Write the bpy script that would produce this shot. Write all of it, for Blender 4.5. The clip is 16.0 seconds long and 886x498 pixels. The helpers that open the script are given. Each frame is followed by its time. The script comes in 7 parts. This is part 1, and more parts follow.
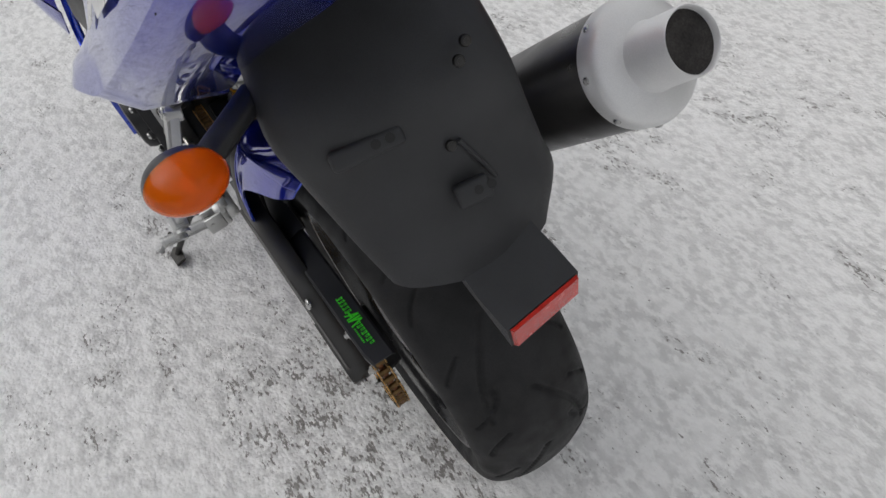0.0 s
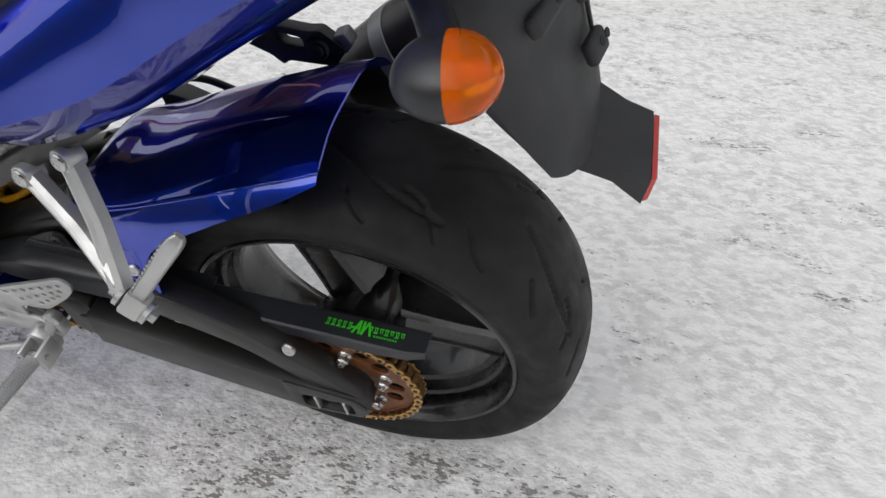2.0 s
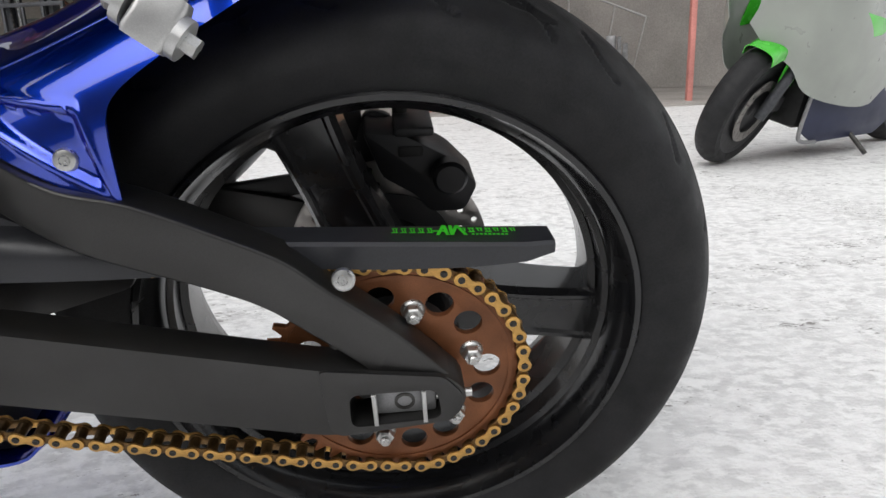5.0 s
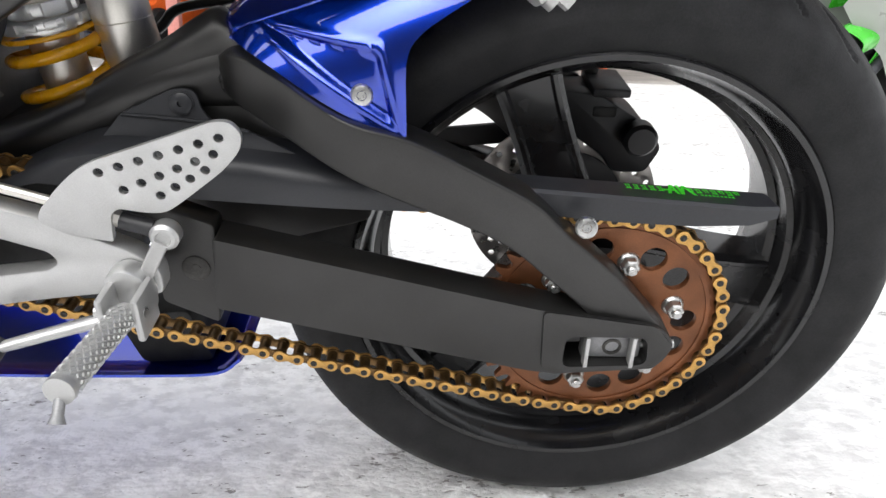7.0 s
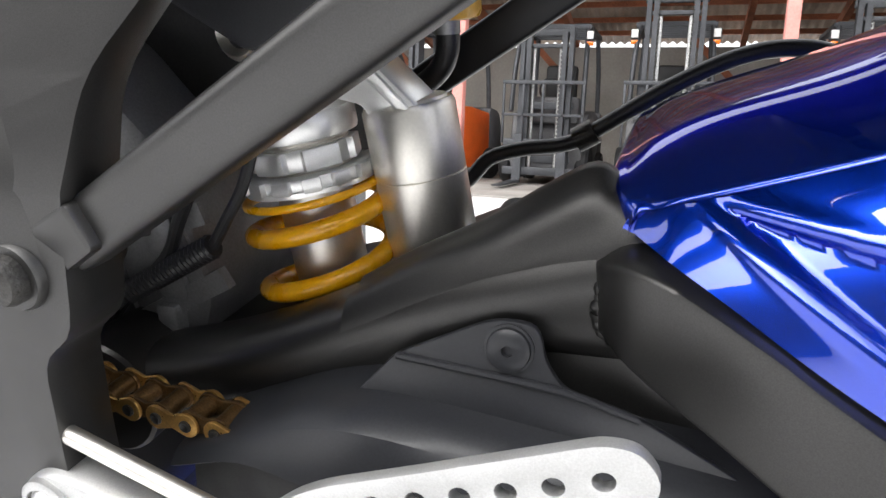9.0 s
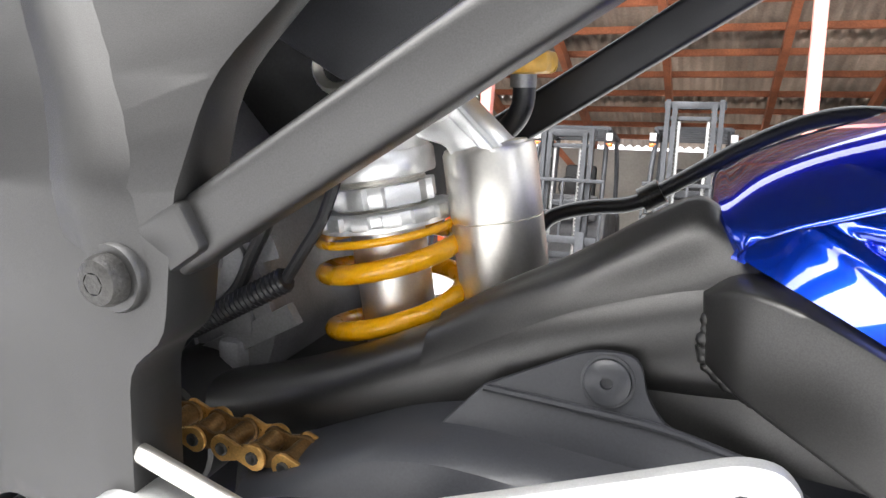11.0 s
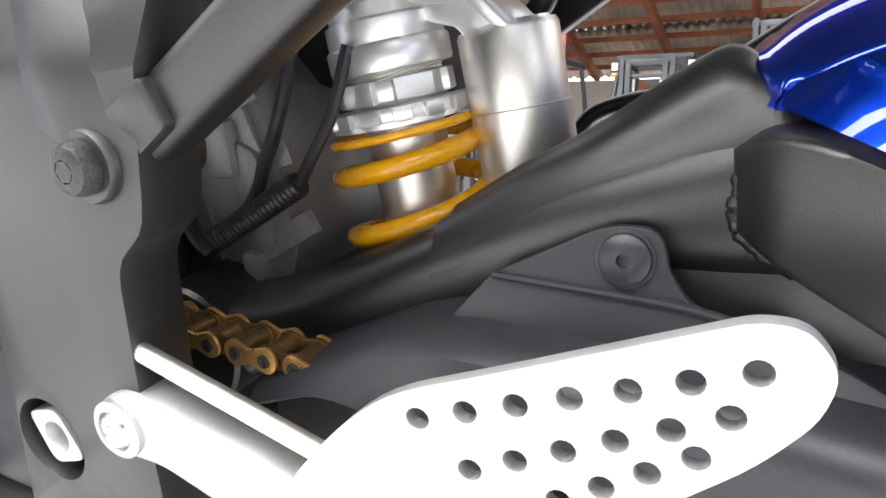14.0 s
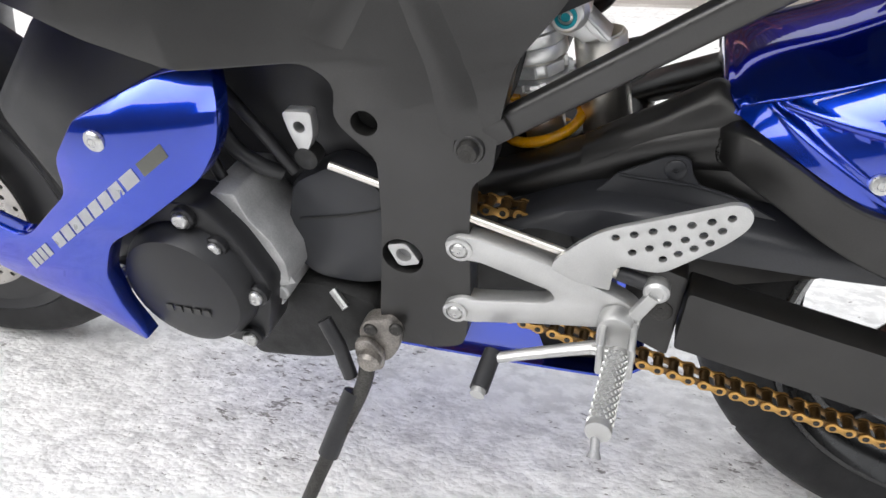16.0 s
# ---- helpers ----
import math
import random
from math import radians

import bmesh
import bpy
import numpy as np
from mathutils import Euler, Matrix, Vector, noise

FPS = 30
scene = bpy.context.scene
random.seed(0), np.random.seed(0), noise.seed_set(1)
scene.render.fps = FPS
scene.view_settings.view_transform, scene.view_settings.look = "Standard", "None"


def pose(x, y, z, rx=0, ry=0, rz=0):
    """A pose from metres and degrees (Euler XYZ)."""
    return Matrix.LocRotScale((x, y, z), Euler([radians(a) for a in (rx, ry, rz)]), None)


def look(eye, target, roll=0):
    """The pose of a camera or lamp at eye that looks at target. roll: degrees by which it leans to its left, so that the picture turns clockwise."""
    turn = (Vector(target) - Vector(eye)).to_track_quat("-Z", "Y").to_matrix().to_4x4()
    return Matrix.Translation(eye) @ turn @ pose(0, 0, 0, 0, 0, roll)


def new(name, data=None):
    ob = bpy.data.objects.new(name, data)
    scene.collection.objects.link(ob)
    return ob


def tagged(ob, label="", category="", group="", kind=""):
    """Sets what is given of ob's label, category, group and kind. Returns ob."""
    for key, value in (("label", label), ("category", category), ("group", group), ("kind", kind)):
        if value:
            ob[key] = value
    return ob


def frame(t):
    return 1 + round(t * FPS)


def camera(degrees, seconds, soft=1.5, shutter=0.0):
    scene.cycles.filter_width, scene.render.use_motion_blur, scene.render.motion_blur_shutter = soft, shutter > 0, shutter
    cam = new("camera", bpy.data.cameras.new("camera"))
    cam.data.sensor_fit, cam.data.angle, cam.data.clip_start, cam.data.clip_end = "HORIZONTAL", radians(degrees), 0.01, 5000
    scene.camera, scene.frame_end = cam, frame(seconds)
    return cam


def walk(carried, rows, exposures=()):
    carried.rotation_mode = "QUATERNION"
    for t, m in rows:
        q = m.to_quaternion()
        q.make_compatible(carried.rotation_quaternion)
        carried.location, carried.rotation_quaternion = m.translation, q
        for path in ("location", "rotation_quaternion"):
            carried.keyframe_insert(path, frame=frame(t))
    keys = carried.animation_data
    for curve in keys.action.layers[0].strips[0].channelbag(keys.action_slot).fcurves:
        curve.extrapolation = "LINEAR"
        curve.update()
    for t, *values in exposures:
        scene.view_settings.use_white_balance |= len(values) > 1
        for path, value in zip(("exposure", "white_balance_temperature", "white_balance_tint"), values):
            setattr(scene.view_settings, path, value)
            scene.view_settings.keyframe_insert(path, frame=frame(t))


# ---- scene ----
cam = camera(65.45, 16.0)
# seconds, place in metres, turn in degrees
ROWS = [
    (0.0, -0.6655, 0.3736, 1.1603, 46.21, 1.26, -122.97),
    (0.5, -0.6039, 0.5068, 1.1540, 47.07, 0.69, -135.18),
    (1.0, -0.5419, 0.6444, 1.1587, 50.74, 1.37, -147.47),
    (1.5, -0.4117, 0.6863, 1.0800, 49.76, 0.83, -155.79),
    (2.0, -0.2874, 0.6802, 1.0076, 50.63, -0.30, -164.97),
    (2.5, -0.1569, 0.7257, 0.9180, 55.85, -0.36, -174.27),
    (3.0, -0.0876, 0.6582, 0.8369, 59.37, -0.57, -175.96),
    (3.5, -0.0536, 0.6406, 0.7166, 68.10, 1.67, 179.45),
    (4.0, -0.0390, 0.6337, 0.6182, 74.44, 2.15, 177.62),
    (4.2, -0.0350, 0.6445, 0.5980, 75.21, 2.70, 176.74),
    (6.3, 0.0748, 0.6748, 0.4938, 72.19, 0.01, 172.87),
    (6.5, 0.0856, 0.6771, 0.4977, 71.78, -0.02, 174.18),
    (7.0, 0.1680, 0.6937, 0.5358, 71.58, -1.81, 178.32),
    (7.5, 0.2003, 0.5959, 0.5443, 72.61, -0.98, -173.54),
    (8.0, 0.2427, 0.4570, 0.5410, 75.95, 0.72, -166.75),
    (8.5, 0.2713, 0.4040, 0.5402, 79.04, -1.44, -162.16),
    (9.0, 0.2918, 0.4021, 0.5462, 80.99, -2.37, -160.46),
    (9.5, 0.3027, 0.4067, 0.5571, 82.61, -2.94, -160.29),
    (9.7, 0.3067, 0.4165, 0.5547, 84.05, -2.23, -160.33),
    (11.8, 0.3220, 0.3920, 0.5060, 88.90, -5.80, -158.50),
    (12.0, 0.3104, 0.3761, 0.5060, 86.32, -4.82, -158.40),
    (12.5, 0.2942, 0.3513, 0.5262, 86.26, -3.46, -153.42),
    (13.0, 0.2874, 0.3514, 0.5281, 85.67, -3.48, -149.93),
    (13.5, 0.2842, 0.3551, 0.5133, 85.43, -3.45, -150.69),
    (14.0, 0.3012, 0.3784, 0.4948, 83.70, -1.85, -152.66),
    (14.5, 0.3114, 0.4160, 0.4934, 82.41, 0.65, -153.96),
    (15.0, 0.3304, 0.4870, 0.5081, 76.02, 0.15, -157.96),
    (15.5, 0.3481, 0.5910, 0.5791, 67.78, 0.49, -160.35),
    (16.0, 0.3650, 0.7382, 0.6510, 65.12, 0.11, -162.08),
]
EXPOSURES = [(0.0, -0.1), (1.0, 0.1), (1.5, 0.15), (2.0, 0.25), (2.5, 0.45), (4.0, 0.5), (6.5, 0.95), (7.0, 1.15), (7.5, 1.0), (8.5, 1.4), (9.5, 2.15), (12.0, 2.65), (13.0, 2.65), (14.0, 2.45), (14.5, 1.85), (15.5, 1.15), (16.0, 1.15)]
walk(cam, [(t, pose(x, y, z, rx, ry, rz)) for t, x, y, z, rx, ry, rz in ROWS], EXPOSURES)

# the motorcycle leans on its side stand: its own axes are x ahead, y to its left, z up, from the rear axle
BIKE = pose(0, 0, 0.3090, -13.854, 0, 0)

# ---- sky and sun: an overcast winter day ----
world = bpy.data.worlds.new("overcast_sky")
scene.world = world
world.use_nodes = True
wn, wl = world.node_tree.nodes, world.node_tree.links
sky = wn.new("ShaderNodeTexSky")
sky.sky_type, sky.sun_disc = "NISHITA", False
sky.sun_elevation, sky.sun_rotation = radians(46), radians(31)
sky.air_density, sky.dust_density, sky.ozone_density = 1.0, 7.0, 1.0
veil = wn.new("ShaderNodeHueSaturation")
veil.inputs["Saturation"].default_value = 0.12
wl.new(sky.outputs[0], veil.inputs["Color"])
# the cloud cover evens the sky out
cloud = wn.new("ShaderNodeMix")
cloud.data_type = "RGBA"
cloud.inputs["Factor"].default_value = 0.75
cloud.inputs["B"].default_value = (4.4, 4.5, 4.65, 1)
wl.new(veil.outputs[0], cloud.inputs["A"])
wl.new(cloud.outputs["Result"], wn["Background"].inputs["Color"])
wn["Background"].inputs["Strength"].default_value = 0.15
sun = new("sun", bpy.data.lights.new("sun", "SUN"))
sun.data.energy, sun.data.angle, sun.data.color = 0.7, radians(75), (1.0, 0.97, 0.93)
sun.matrix_world = look((3.0, 5.0, 6.0), (0, 0, 0))

# ---- materials ----
def surface(name, color, rough=0.5, metal=0.0, grain=(300, 0.1), stain=(12, 0.15), bump=(400, 0.1), coat=0.0, rough_var=0.1, spec=0.5,
            coat_rough=0.05):
    """Paint, plastic, rubber or metal with fine grain, larger stains and a fine relief. Scales are per metre."""
    m = bpy.data.materials.new(name)
    m.use_nodes = True
    n, l = m.node_tree.nodes, m.node_tree.links
    b = n["Principled BSDF"]
    where = n.new("ShaderNodeTexCoord").outputs["Object"]

    def noise_at(scale, detail=4):
        t = n.new("ShaderNodeTexNoise")
        t.inputs["Scale"].default_value, t.inputs["Detail"].default_value = scale, detail
        l.new(where, t.inputs["Vector"])
        return t.outputs["Fac"]

    col = n.new("ShaderNodeRGB").outputs[0]
    col.default_value = (*color, 1)
    for scale, amount in (grain, stain):
        if amount:
            r = n.new("ShaderNodeMapRange")
            r.inputs["From Min"].default_value, r.inputs["From Max"].default_value = 0.3, 0.7
            r.inputs["To Min"].default_value, r.inputs["To Max"].default_value = 1 - amount, 1 + amount
            l.new(noise_at(scale), r.inputs["Value"])
            v = n.new("ShaderNodeVectorMath")
            v.operation = "SCALE"
            l.new(col, v.inputs[0])
            l.new(r.outputs[0], v.inputs["Scale"])
            col = v.outputs[0]
    l.new(col, b.inputs["Base Color"])
    r = n.new("ShaderNodeMapRange")
    r.inputs["From Min"].default_value, r.inputs["From Max"].default_value = 0.3, 0.7
    r.inputs["To Min"].default_value, r.inputs["To Max"].default_value = max(rough - rough_var, 0.02), min(rough + rough_var, 1)
    l.new(noise_at(stain[0] * 2.3), r.inputs["Value"])
    l.new(r.outputs[0], b.inputs["Roughness"])
    b.inputs["Metallic"].default_value = metal
    b.inputs["Specular IOR Level"].default_value = spec
    b.inputs["Coat Weight"].default_value, b.inputs["Coat Roughness"].default_value = coat, coat_rough
    if bump[1]:
        p = n.new("ShaderNodeBump")
        p.inputs["Strength"].default_value, p.inputs["Distance"].default_value = bump[1], 0.001
        l.new(noise_at(bump[0], 3), p.inputs["Height"])
        l.new(p.outputs[0], b.inputs["Normal"])
    return m


M = {
    "blue": surface("blue_gloss_paint", (0.004, 0.040, 0.46), 0.23, 0.90, grain=(2500, 0.12), stain=(6, 0.05), bump=(0, 0), coat=1.0, coat_rough=0.015, rough_var=0.04),
    "rubber": surface("tyre_rubber", (0.011, 0.011, 0.012), 0.62, spec=0.35, grain=(500, 0.25), stain=(14, 0.35), bump=(900, 0.25), rough_var=0.12),
    "black_satin": surface("black_satin_paint", (0.018, 0.018, 0.020), 0.42, 0.2, grain=(1500, 0.2), stain=(10, 0.15), bump=(2200, 0.12), rough_var=0.06),
    "black_gloss": surface("black_gloss_paint", (0.007, 0.007, 0.008), 0.25, 0.0, grain=(1500, 0.2), stain=(10, 0.2), bump=(0, 0), rough_var=0.06, coat=0.35, coat_rough=0.08),
    "arm": surface("swingarm_black_coat", (0.062, 0.061, 0.060), 0.38, 0.85, grain=(1800, 0.12), stain=(9, 0.14), bump=(2500, 0.09), rough_var=0.06),
    "frame": surface("frame_grey_coat", (0.070, 0.069, 0.068), 0.38, 0.85, grain=(2000, 0.1), stain=(7, 0.14), bump=(2600, 0.09), rough_var=0.06),
    "plastic": surface("black_grained_plastic", (0.030, 0.031, 0.034), 0.55, grain=(1200, 0.2), stain=(9, 0.2), bump=(2600, 0.35), rough_var=0.08),
    "guard": surface("black_smooth_plastic", (0.022, 0.023, 0.027), 0.40, grain=(900, 0.15), stain=(10, 0.15), bump=(1500, 0.08), rough_var=0.08),
    "seat": surface("black_seat_vinyl", (0.011, 0.011, 0.012), 0.5, grain=(700, 0.2), stain=(6, 0.15), bump=(900, 0.5), spec=0.3),
    "alu": surface("satin_aluminium", (0.53, 0.53, 0.525), 0.38, 0.75, grain=(1500, 0.08), stain=(20, 0.1), bump=(2000, 0.15), rough_var=0.08),
    "alu_shock": surface("bright_turned_aluminium", (0.80, 0.80, 0.79), 0.34, 0.7, grain=(1500, 0.06), stain=(30, 0.06), bump=(2000, 0.08), rough_var=0.06),
    "alu_cast": surface("cast_aluminium_grey", (0.28, 0.28, 0.285), 0.5, 0.6, grain=(700, 0.1), stain=(15, 0.25), bump=(500, 0.2)),
    "cast_pale": surface("pale_cast_aluminium", (0.48, 0.48, 0.48), 0.5, 0.6, grain=(500, 0.08), stain=(25, 0.22), bump=(300, 0.2)),
    "polished": surface("machined_aluminium", (0.84, 0.81, 0.75), 0.40, 1.0, grain=(600, 0.04), stain=(9, 0.04), bump=(0, 0), rough_var=0.02),
    "steel": surface("zinc_steel", (0.55, 0.55, 0.54), 0.32, 0.95, grain=(900, 0.1), stain=(60, 0.2), bump=(900, 0.1)),
    "disc": surface("brake_disc_steel", (0.42, 0.40, 0.38), 0.35, 1.0, grain=(1200, 0.1), stain=(25, 0.2), bump=(1500, 0.1)),
    "dark_steel": surface("dark_dirty_steel", (0.06, 0.058, 0.055), 0.45, 0.7, grain=(700, 0.3), stain=(30, 0.4), bump=(800, 0.3)),
    "stand_steel": surface("worn_rusty_steel", (0.27, 0.25, 0.23), 0.42, 0.7, grain=(500, 0.25), stain=(45, 0.45), bump=(500, 0.25)),
    "yellow": surface("yellow_spring_enamel", (0.88, 0.42, 0.004), 0.3, grain=(700, 0.06), stain=(30, 0.12), bump=(900, 0.05), coat=0.4),
    "gold": surface("gold_chain_plate", (0.62, 0.36, 0.11), 0.36, 0.8, grain=(900, 0.15), stain=(60, 0.3), bump=(900, 0.15)),
    # gold of the inner links, darkened for the shade between the outer plates
    "gold_in_shade": surface("shaded_gold_chain", (0.17, 0.10, 0.040), 0.38, 0.75, grain=(900, 0.3), stain=(80, 0.5), bump=(900, 0.3)),
    "bronze": surface("brown_anodised_sprocket", (0.20, 0.075, 0.030), 0.42, 0.45, grain=(800, 0.15), stain=(30, 0.25), bump=(900, 0.1)),
    "muffler": surface("muffler_dark_sleeve", (0.045, 0.043, 0.042), 0.33, 0.55, grain=(1000, 0.15), stain=(8, 0.15), bump=(900, 0.1)),
    "cap": surface("muffler_end_cap", (0.78, 0.78, 0.78), 0.42, 0.25, grain=(900, 0.05), stain=(12, 0.08), bump=(1200, 0.08)),
    "soot": surface("sooty_pipe", (0.03, 0.027, 0.025), 0.8, 0.2, grain=(500, 0.4), stain=(40, 0.5)),
    "orange_lens": surface("orange_lens", (0.90, 0.20, 0.008), 0.12, grain=(200, 0.1), stain=(60, 0.12), bump=(700, 0.25), coat=0.6),
    "orange_bowl": surface("orange_reflector_bowl", (1.0, 0.42, 0.07), 0.35, 0.2, grain=(200, 0.03), stain=(60, 0.05), bump=(0, 0)),
    "red_lens": surface("red_reflector", (0.62, 0.028, 0.018), 0.2, grain=(900, 0.25), stain=(40, 0.1), bump=(1300, 0.5), coat=0.5),
    "sticker": surface("green_sticker", (0.09, 0.90, 0.05), 0.45, grain=(900, 0.1), stain=(40, 0.1), bump=(0, 0)),
    "silver_print": surface("silver_print", (0.72, 0.72, 0.72), 0.35, 0.3, grain=(900, 0.05), stain=(30, 0.1), bump=(0, 0)),
    "grey_print": surface("grey_print", (0.25, 0.25, 0.22), 0.4, 0.3, grain=(900, 0.05), stain=(30, 0.1), bump=(0, 0)),
    "teal": surface("teal_ring", (0.01, 0.30, 0.36), 0.35, 0.5, grain=(900, 0.1), stain=(60, 0.1), bump=(0, 0)),
    "hose": surface("black_hose", (0.02, 0.02, 0.022), 0.4, grain=(900, 0.2), stain=(40, 0.2), bump=(900, 0.2)),
    # near-black inner parts; on some discs and plates it stands in for shade
    "dark": surface("near_black_parts_and_shade", (0.012, 0.012, 0.012), 0.6, grain=(500, 0.3), stain=(20, 0.4), bump=(500, 0.3)),
    "yellow_tank": surface("yellow_fluid_tank", (0.75, 0.42, 0.06), 0.35, grain=(300, 0.1), stain=(30, 0.2), bump=(0, 0)),
    # surroundings
    "concrete": surface("shed_concrete", (0.30, 0.28, 0.26), 0.85, grain=(60, 0.15), stain=(1.2, 0.25), bump=(80, 0.4)),
    "wall": surface("shed_back_wall", (0.33, 0.31, 0.28), 0.85, grain=(20, 0.08), stain=(0.9, 0.25), bump=(30, 0.3)),
    "hall_wall": surface("dark_hall_cladding", (0.075, 0.075, 0.08), 0.8, grain=(20, 0.1), stain=(0.8, 0.25), bump=(30, 0.2)),
    "pillar": surface("pink_pillar_paint", (0.55, 0.22, 0.19), 0.6, grain=(60, 0.1), stain=(3, 0.2), bump=(60, 0.2)),
    "rust": surface("rust_red_steel", (0.30, 0.10, 0.045), 0.7, grain=(40, 0.2), stain=(2, 0.35), bump=(50, 0.3)),
    "roof": surface("corrugated_roof_sheet", (0.24, 0.20, 0.17), 0.75, grain=(30, 0.15), stain=(1.0, 0.35), bump=(40, 0.3)),
    "mast": surface("dark_mast_steel", (0.055, 0.058, 0.065), 0.5, 0.3, grain=(80, 0.25), stain=(4, 0.3), bump=(80, 0.2)),
    "truck_orange": surface("orange_truck_paint", (0.85, 0.14, 0.02), 0.45, grain=(60, 0.08), stain=(3, 0.15), bump=(60, 0.05)),
    "truck_grey": surface("grey_counterweight", (0.10, 0.10, 0.105), 0.55, grain=(60, 0.2), stain=(3, 0.25), bump=(60, 0.2)),
    "wood": surface("pallet_wood", (0.36, 0.20, 0.10), 0.8, grain=(120, 0.2), stain=(5, 0.3), bump=(150, 0.4)),
    "green": surface("green_gloss_paint", (0.06, 0.55, 0.03), 0.25, 0.1, grain=(900, 0.08), stain=(5, 0.06), bump=(0, 0), coat=1.0),
    "grey_fairing": surface("grey_green_fairing", (0.30, 0.32, 0.29), 0.35, 0.2, grain=(900, 0.08), stain=(5, 0.1), bump=(0, 0), coat=0.5),
    "dark_blue": surface("dark_blue_panel", (0.02, 0.025, 0.06), 0.4, 0.2, grain=(500, 0.1), stain=(5, 0.15), bump=(0, 0)),
    "lamp_white": surface("lamp_lens_white", (0.8, 0.8, 0.78), 0.2, grain=(60, 0.05), stain=(10, 0.1), bump=(0, 0), coat=0.5),
}


def snow_material():
    """Packed, driven-over snow: white lumps, grey icy patches, crushed dark tyre tracks and grit."""
    m = bpy.data.materials.new("packed_snow")
    m.use_nodes = True
    n, l = m.node_tree.nodes, m.node_tree.links
    b = n["Principled BSDF"]
    where = n.new("ShaderNodeTexCoord").outputs["Object"]

    def mapped(turn, stretch):
        v = n.new("ShaderNodeMapping")
        v.inputs["Rotation"].default_value = (0, 0, radians(turn))
        v.inputs["Scale"].default_value = stretch
        l.new(where, v.inputs["Vector"])
        return v.outputs[0]

    def tex(scale, detail=4, at=where, rough=0.55):
        t = n.new("ShaderNodeTexNoise")
        t.inputs["Scale"].default_value, t.inputs["Detail"].default_value, t.inputs["Roughness"].default_value = scale, detail, rough
        l.new(at, t.inputs["Vector"])
        return t.outputs["Fac"]

    def ramp(value, lo, hi, a, c):
        r = n.new("ShaderNodeMapRange")
        r.interpolation_type = "SMOOTHSTEP"
        for k, v in (("From Min", lo), ("From Max", hi), ("To Min", a), ("To Max", c)):
            r.inputs[k].default_value = v
        l.new(value, r.inputs["Value"])
        return r.outputs[0]

    def calc(op, p, q):
        v = n.new("ShaderNodeMath")
        v.operation = op
        for s, x in zip(v.inputs, (p, q)):
            if isinstance(x, (int, float)):
                s.default_value = x
            else:
                l.new(x, s)
        return v.outputs[0]

    def blend(fac, a, c):
        v = n.new("ShaderNodeMix")
        v.data_type = "RGBA"
        for k, x in (("A", a), ("B", c)):
            if isinstance(x, tuple):
                v.inputs[k].default_value = (*x, 1)
            else:
                l.new(x, v.inputs[k])
        l.new(fac, v.inputs["Factor"])
        return v.outputs["Result"]

    big = tex(1.7, 4)
    mid = tex(13, 5)
    fine = tex(75, 6, rough=0.65)
    cells = n.new("ShaderNodeTexVoronoi")
    cells.inputs["Scale"].default_value = 85
    l.new(mapped(20, (1.0, 1.5, 1.0)), cells.inputs["Vector"])
    fleck_a = tex(60, 3, mapped(25, (1.0, 2.2, 1.0)), 0.6)
    fleck_b = tex(34, 3, mapped(-35, (1.0, 2.6, 1.0)), 0.6)
    # an old tyre track of crushed grey ice along x
    xyz = n.new("ShaderNodeSeparateXYZ")
    l.new(where, xyz.inputs[0])
    wander = calc("ADD", xyz.outputs["Y"], calc("MULTIPLY", calc("SUBTRACT", tex(1.1, 2), 0.5), 0.35))
    off = calc("ABSOLUTE", calc("SUBTRACT", wander, 0.16), 0)
    track = calc("MULTIPLY", ramp(off, 0.10, 0.24, 1.0, 0.0), calc("MULTIPLY", ramp(xyz.outputs["X"], -1.1, -0.35, 0.0, 1.0), ramp(xyz.outputs["X"], 0.15, 0.6, 1.0, 0.1)))
    strips = calc("MULTIPLY", ramp(tex(3.4, 3, mapped(-12, (0.55, 1.9, 1.0))), 0.50, 0.63, 0.0, 0.85), ramp(mid, 0.40, 0.60, 0.2, 1.0))
    dirt = calc("MAXIMUM", calc("MULTIPLY", track, ramp(mid, 0.36, 0.58, 0.40, 1.0)), calc("MAXIMUM", strips, ramp(big, 0.46, 0.70, 0.0, 0.6)))
    # threshold for the dark flecks falls where the snow is dirty
    dark_a = ramp(calc("ADD", fleck_a, calc("MULTIPLY", dirt, 0.212)), 0.70, 0.78, 0.0, 1.0)
    dark_b = calc("MULTIPLY", ramp(fleck_b, 0.70, 0.78, 0.0, 1.0), ramp(mid, 0.42, 0.60, 0.1, 1.0))
    lump = tex(30, 4, mapped(40, (1.0, 1.6, 1.0)), 0.6)
    white = blend(calc("MULTIPLY", ramp(mid, 0.34, 0.62, 0.35, 1.0), ramp(lump, 0.40, 0.60, 0.0, 1.0)), (0.90, 0.895, 0.89), (0.68, 0.675, 0.672))
    icy = blend(calc("MULTIPLY", ramp(fine, 0.45, 0.62, 0.0, 0.5), ramp(dirt, 0.0, 0.8, 0.12, 1.0)), white, (0.43, 0.425, 0.42))
    flecked = blend(dark_a, icy, (0.27, 0.255, 0.245))
    l.new(blend(dark_b, flecked, (0.22, 0.205, 0.195)), b.inputs["Base Color"])
    l.new(ramp(fine, 0.3, 0.7, 0.8, 0.45), b.inputs["Roughness"])
    height = calc("SUBTRACT", calc("ADD", fine, calc("MULTIPLY", cells.outputs["Distance"], -0.5)), calc("MULTIPLY", dark_a, 0.35))
    p1 = n.new("ShaderNodeBump")
    p1.inputs["Strength"].default_value, p1.inputs["Distance"].default_value = 0.5, 0.008
    l.new(height, p1.inputs["Height"])
    p2 = n.new("ShaderNodeBump")
    p2.inputs["Strength"].default_value, p2.inputs["Distance"].default_value = 0.5, 0.02
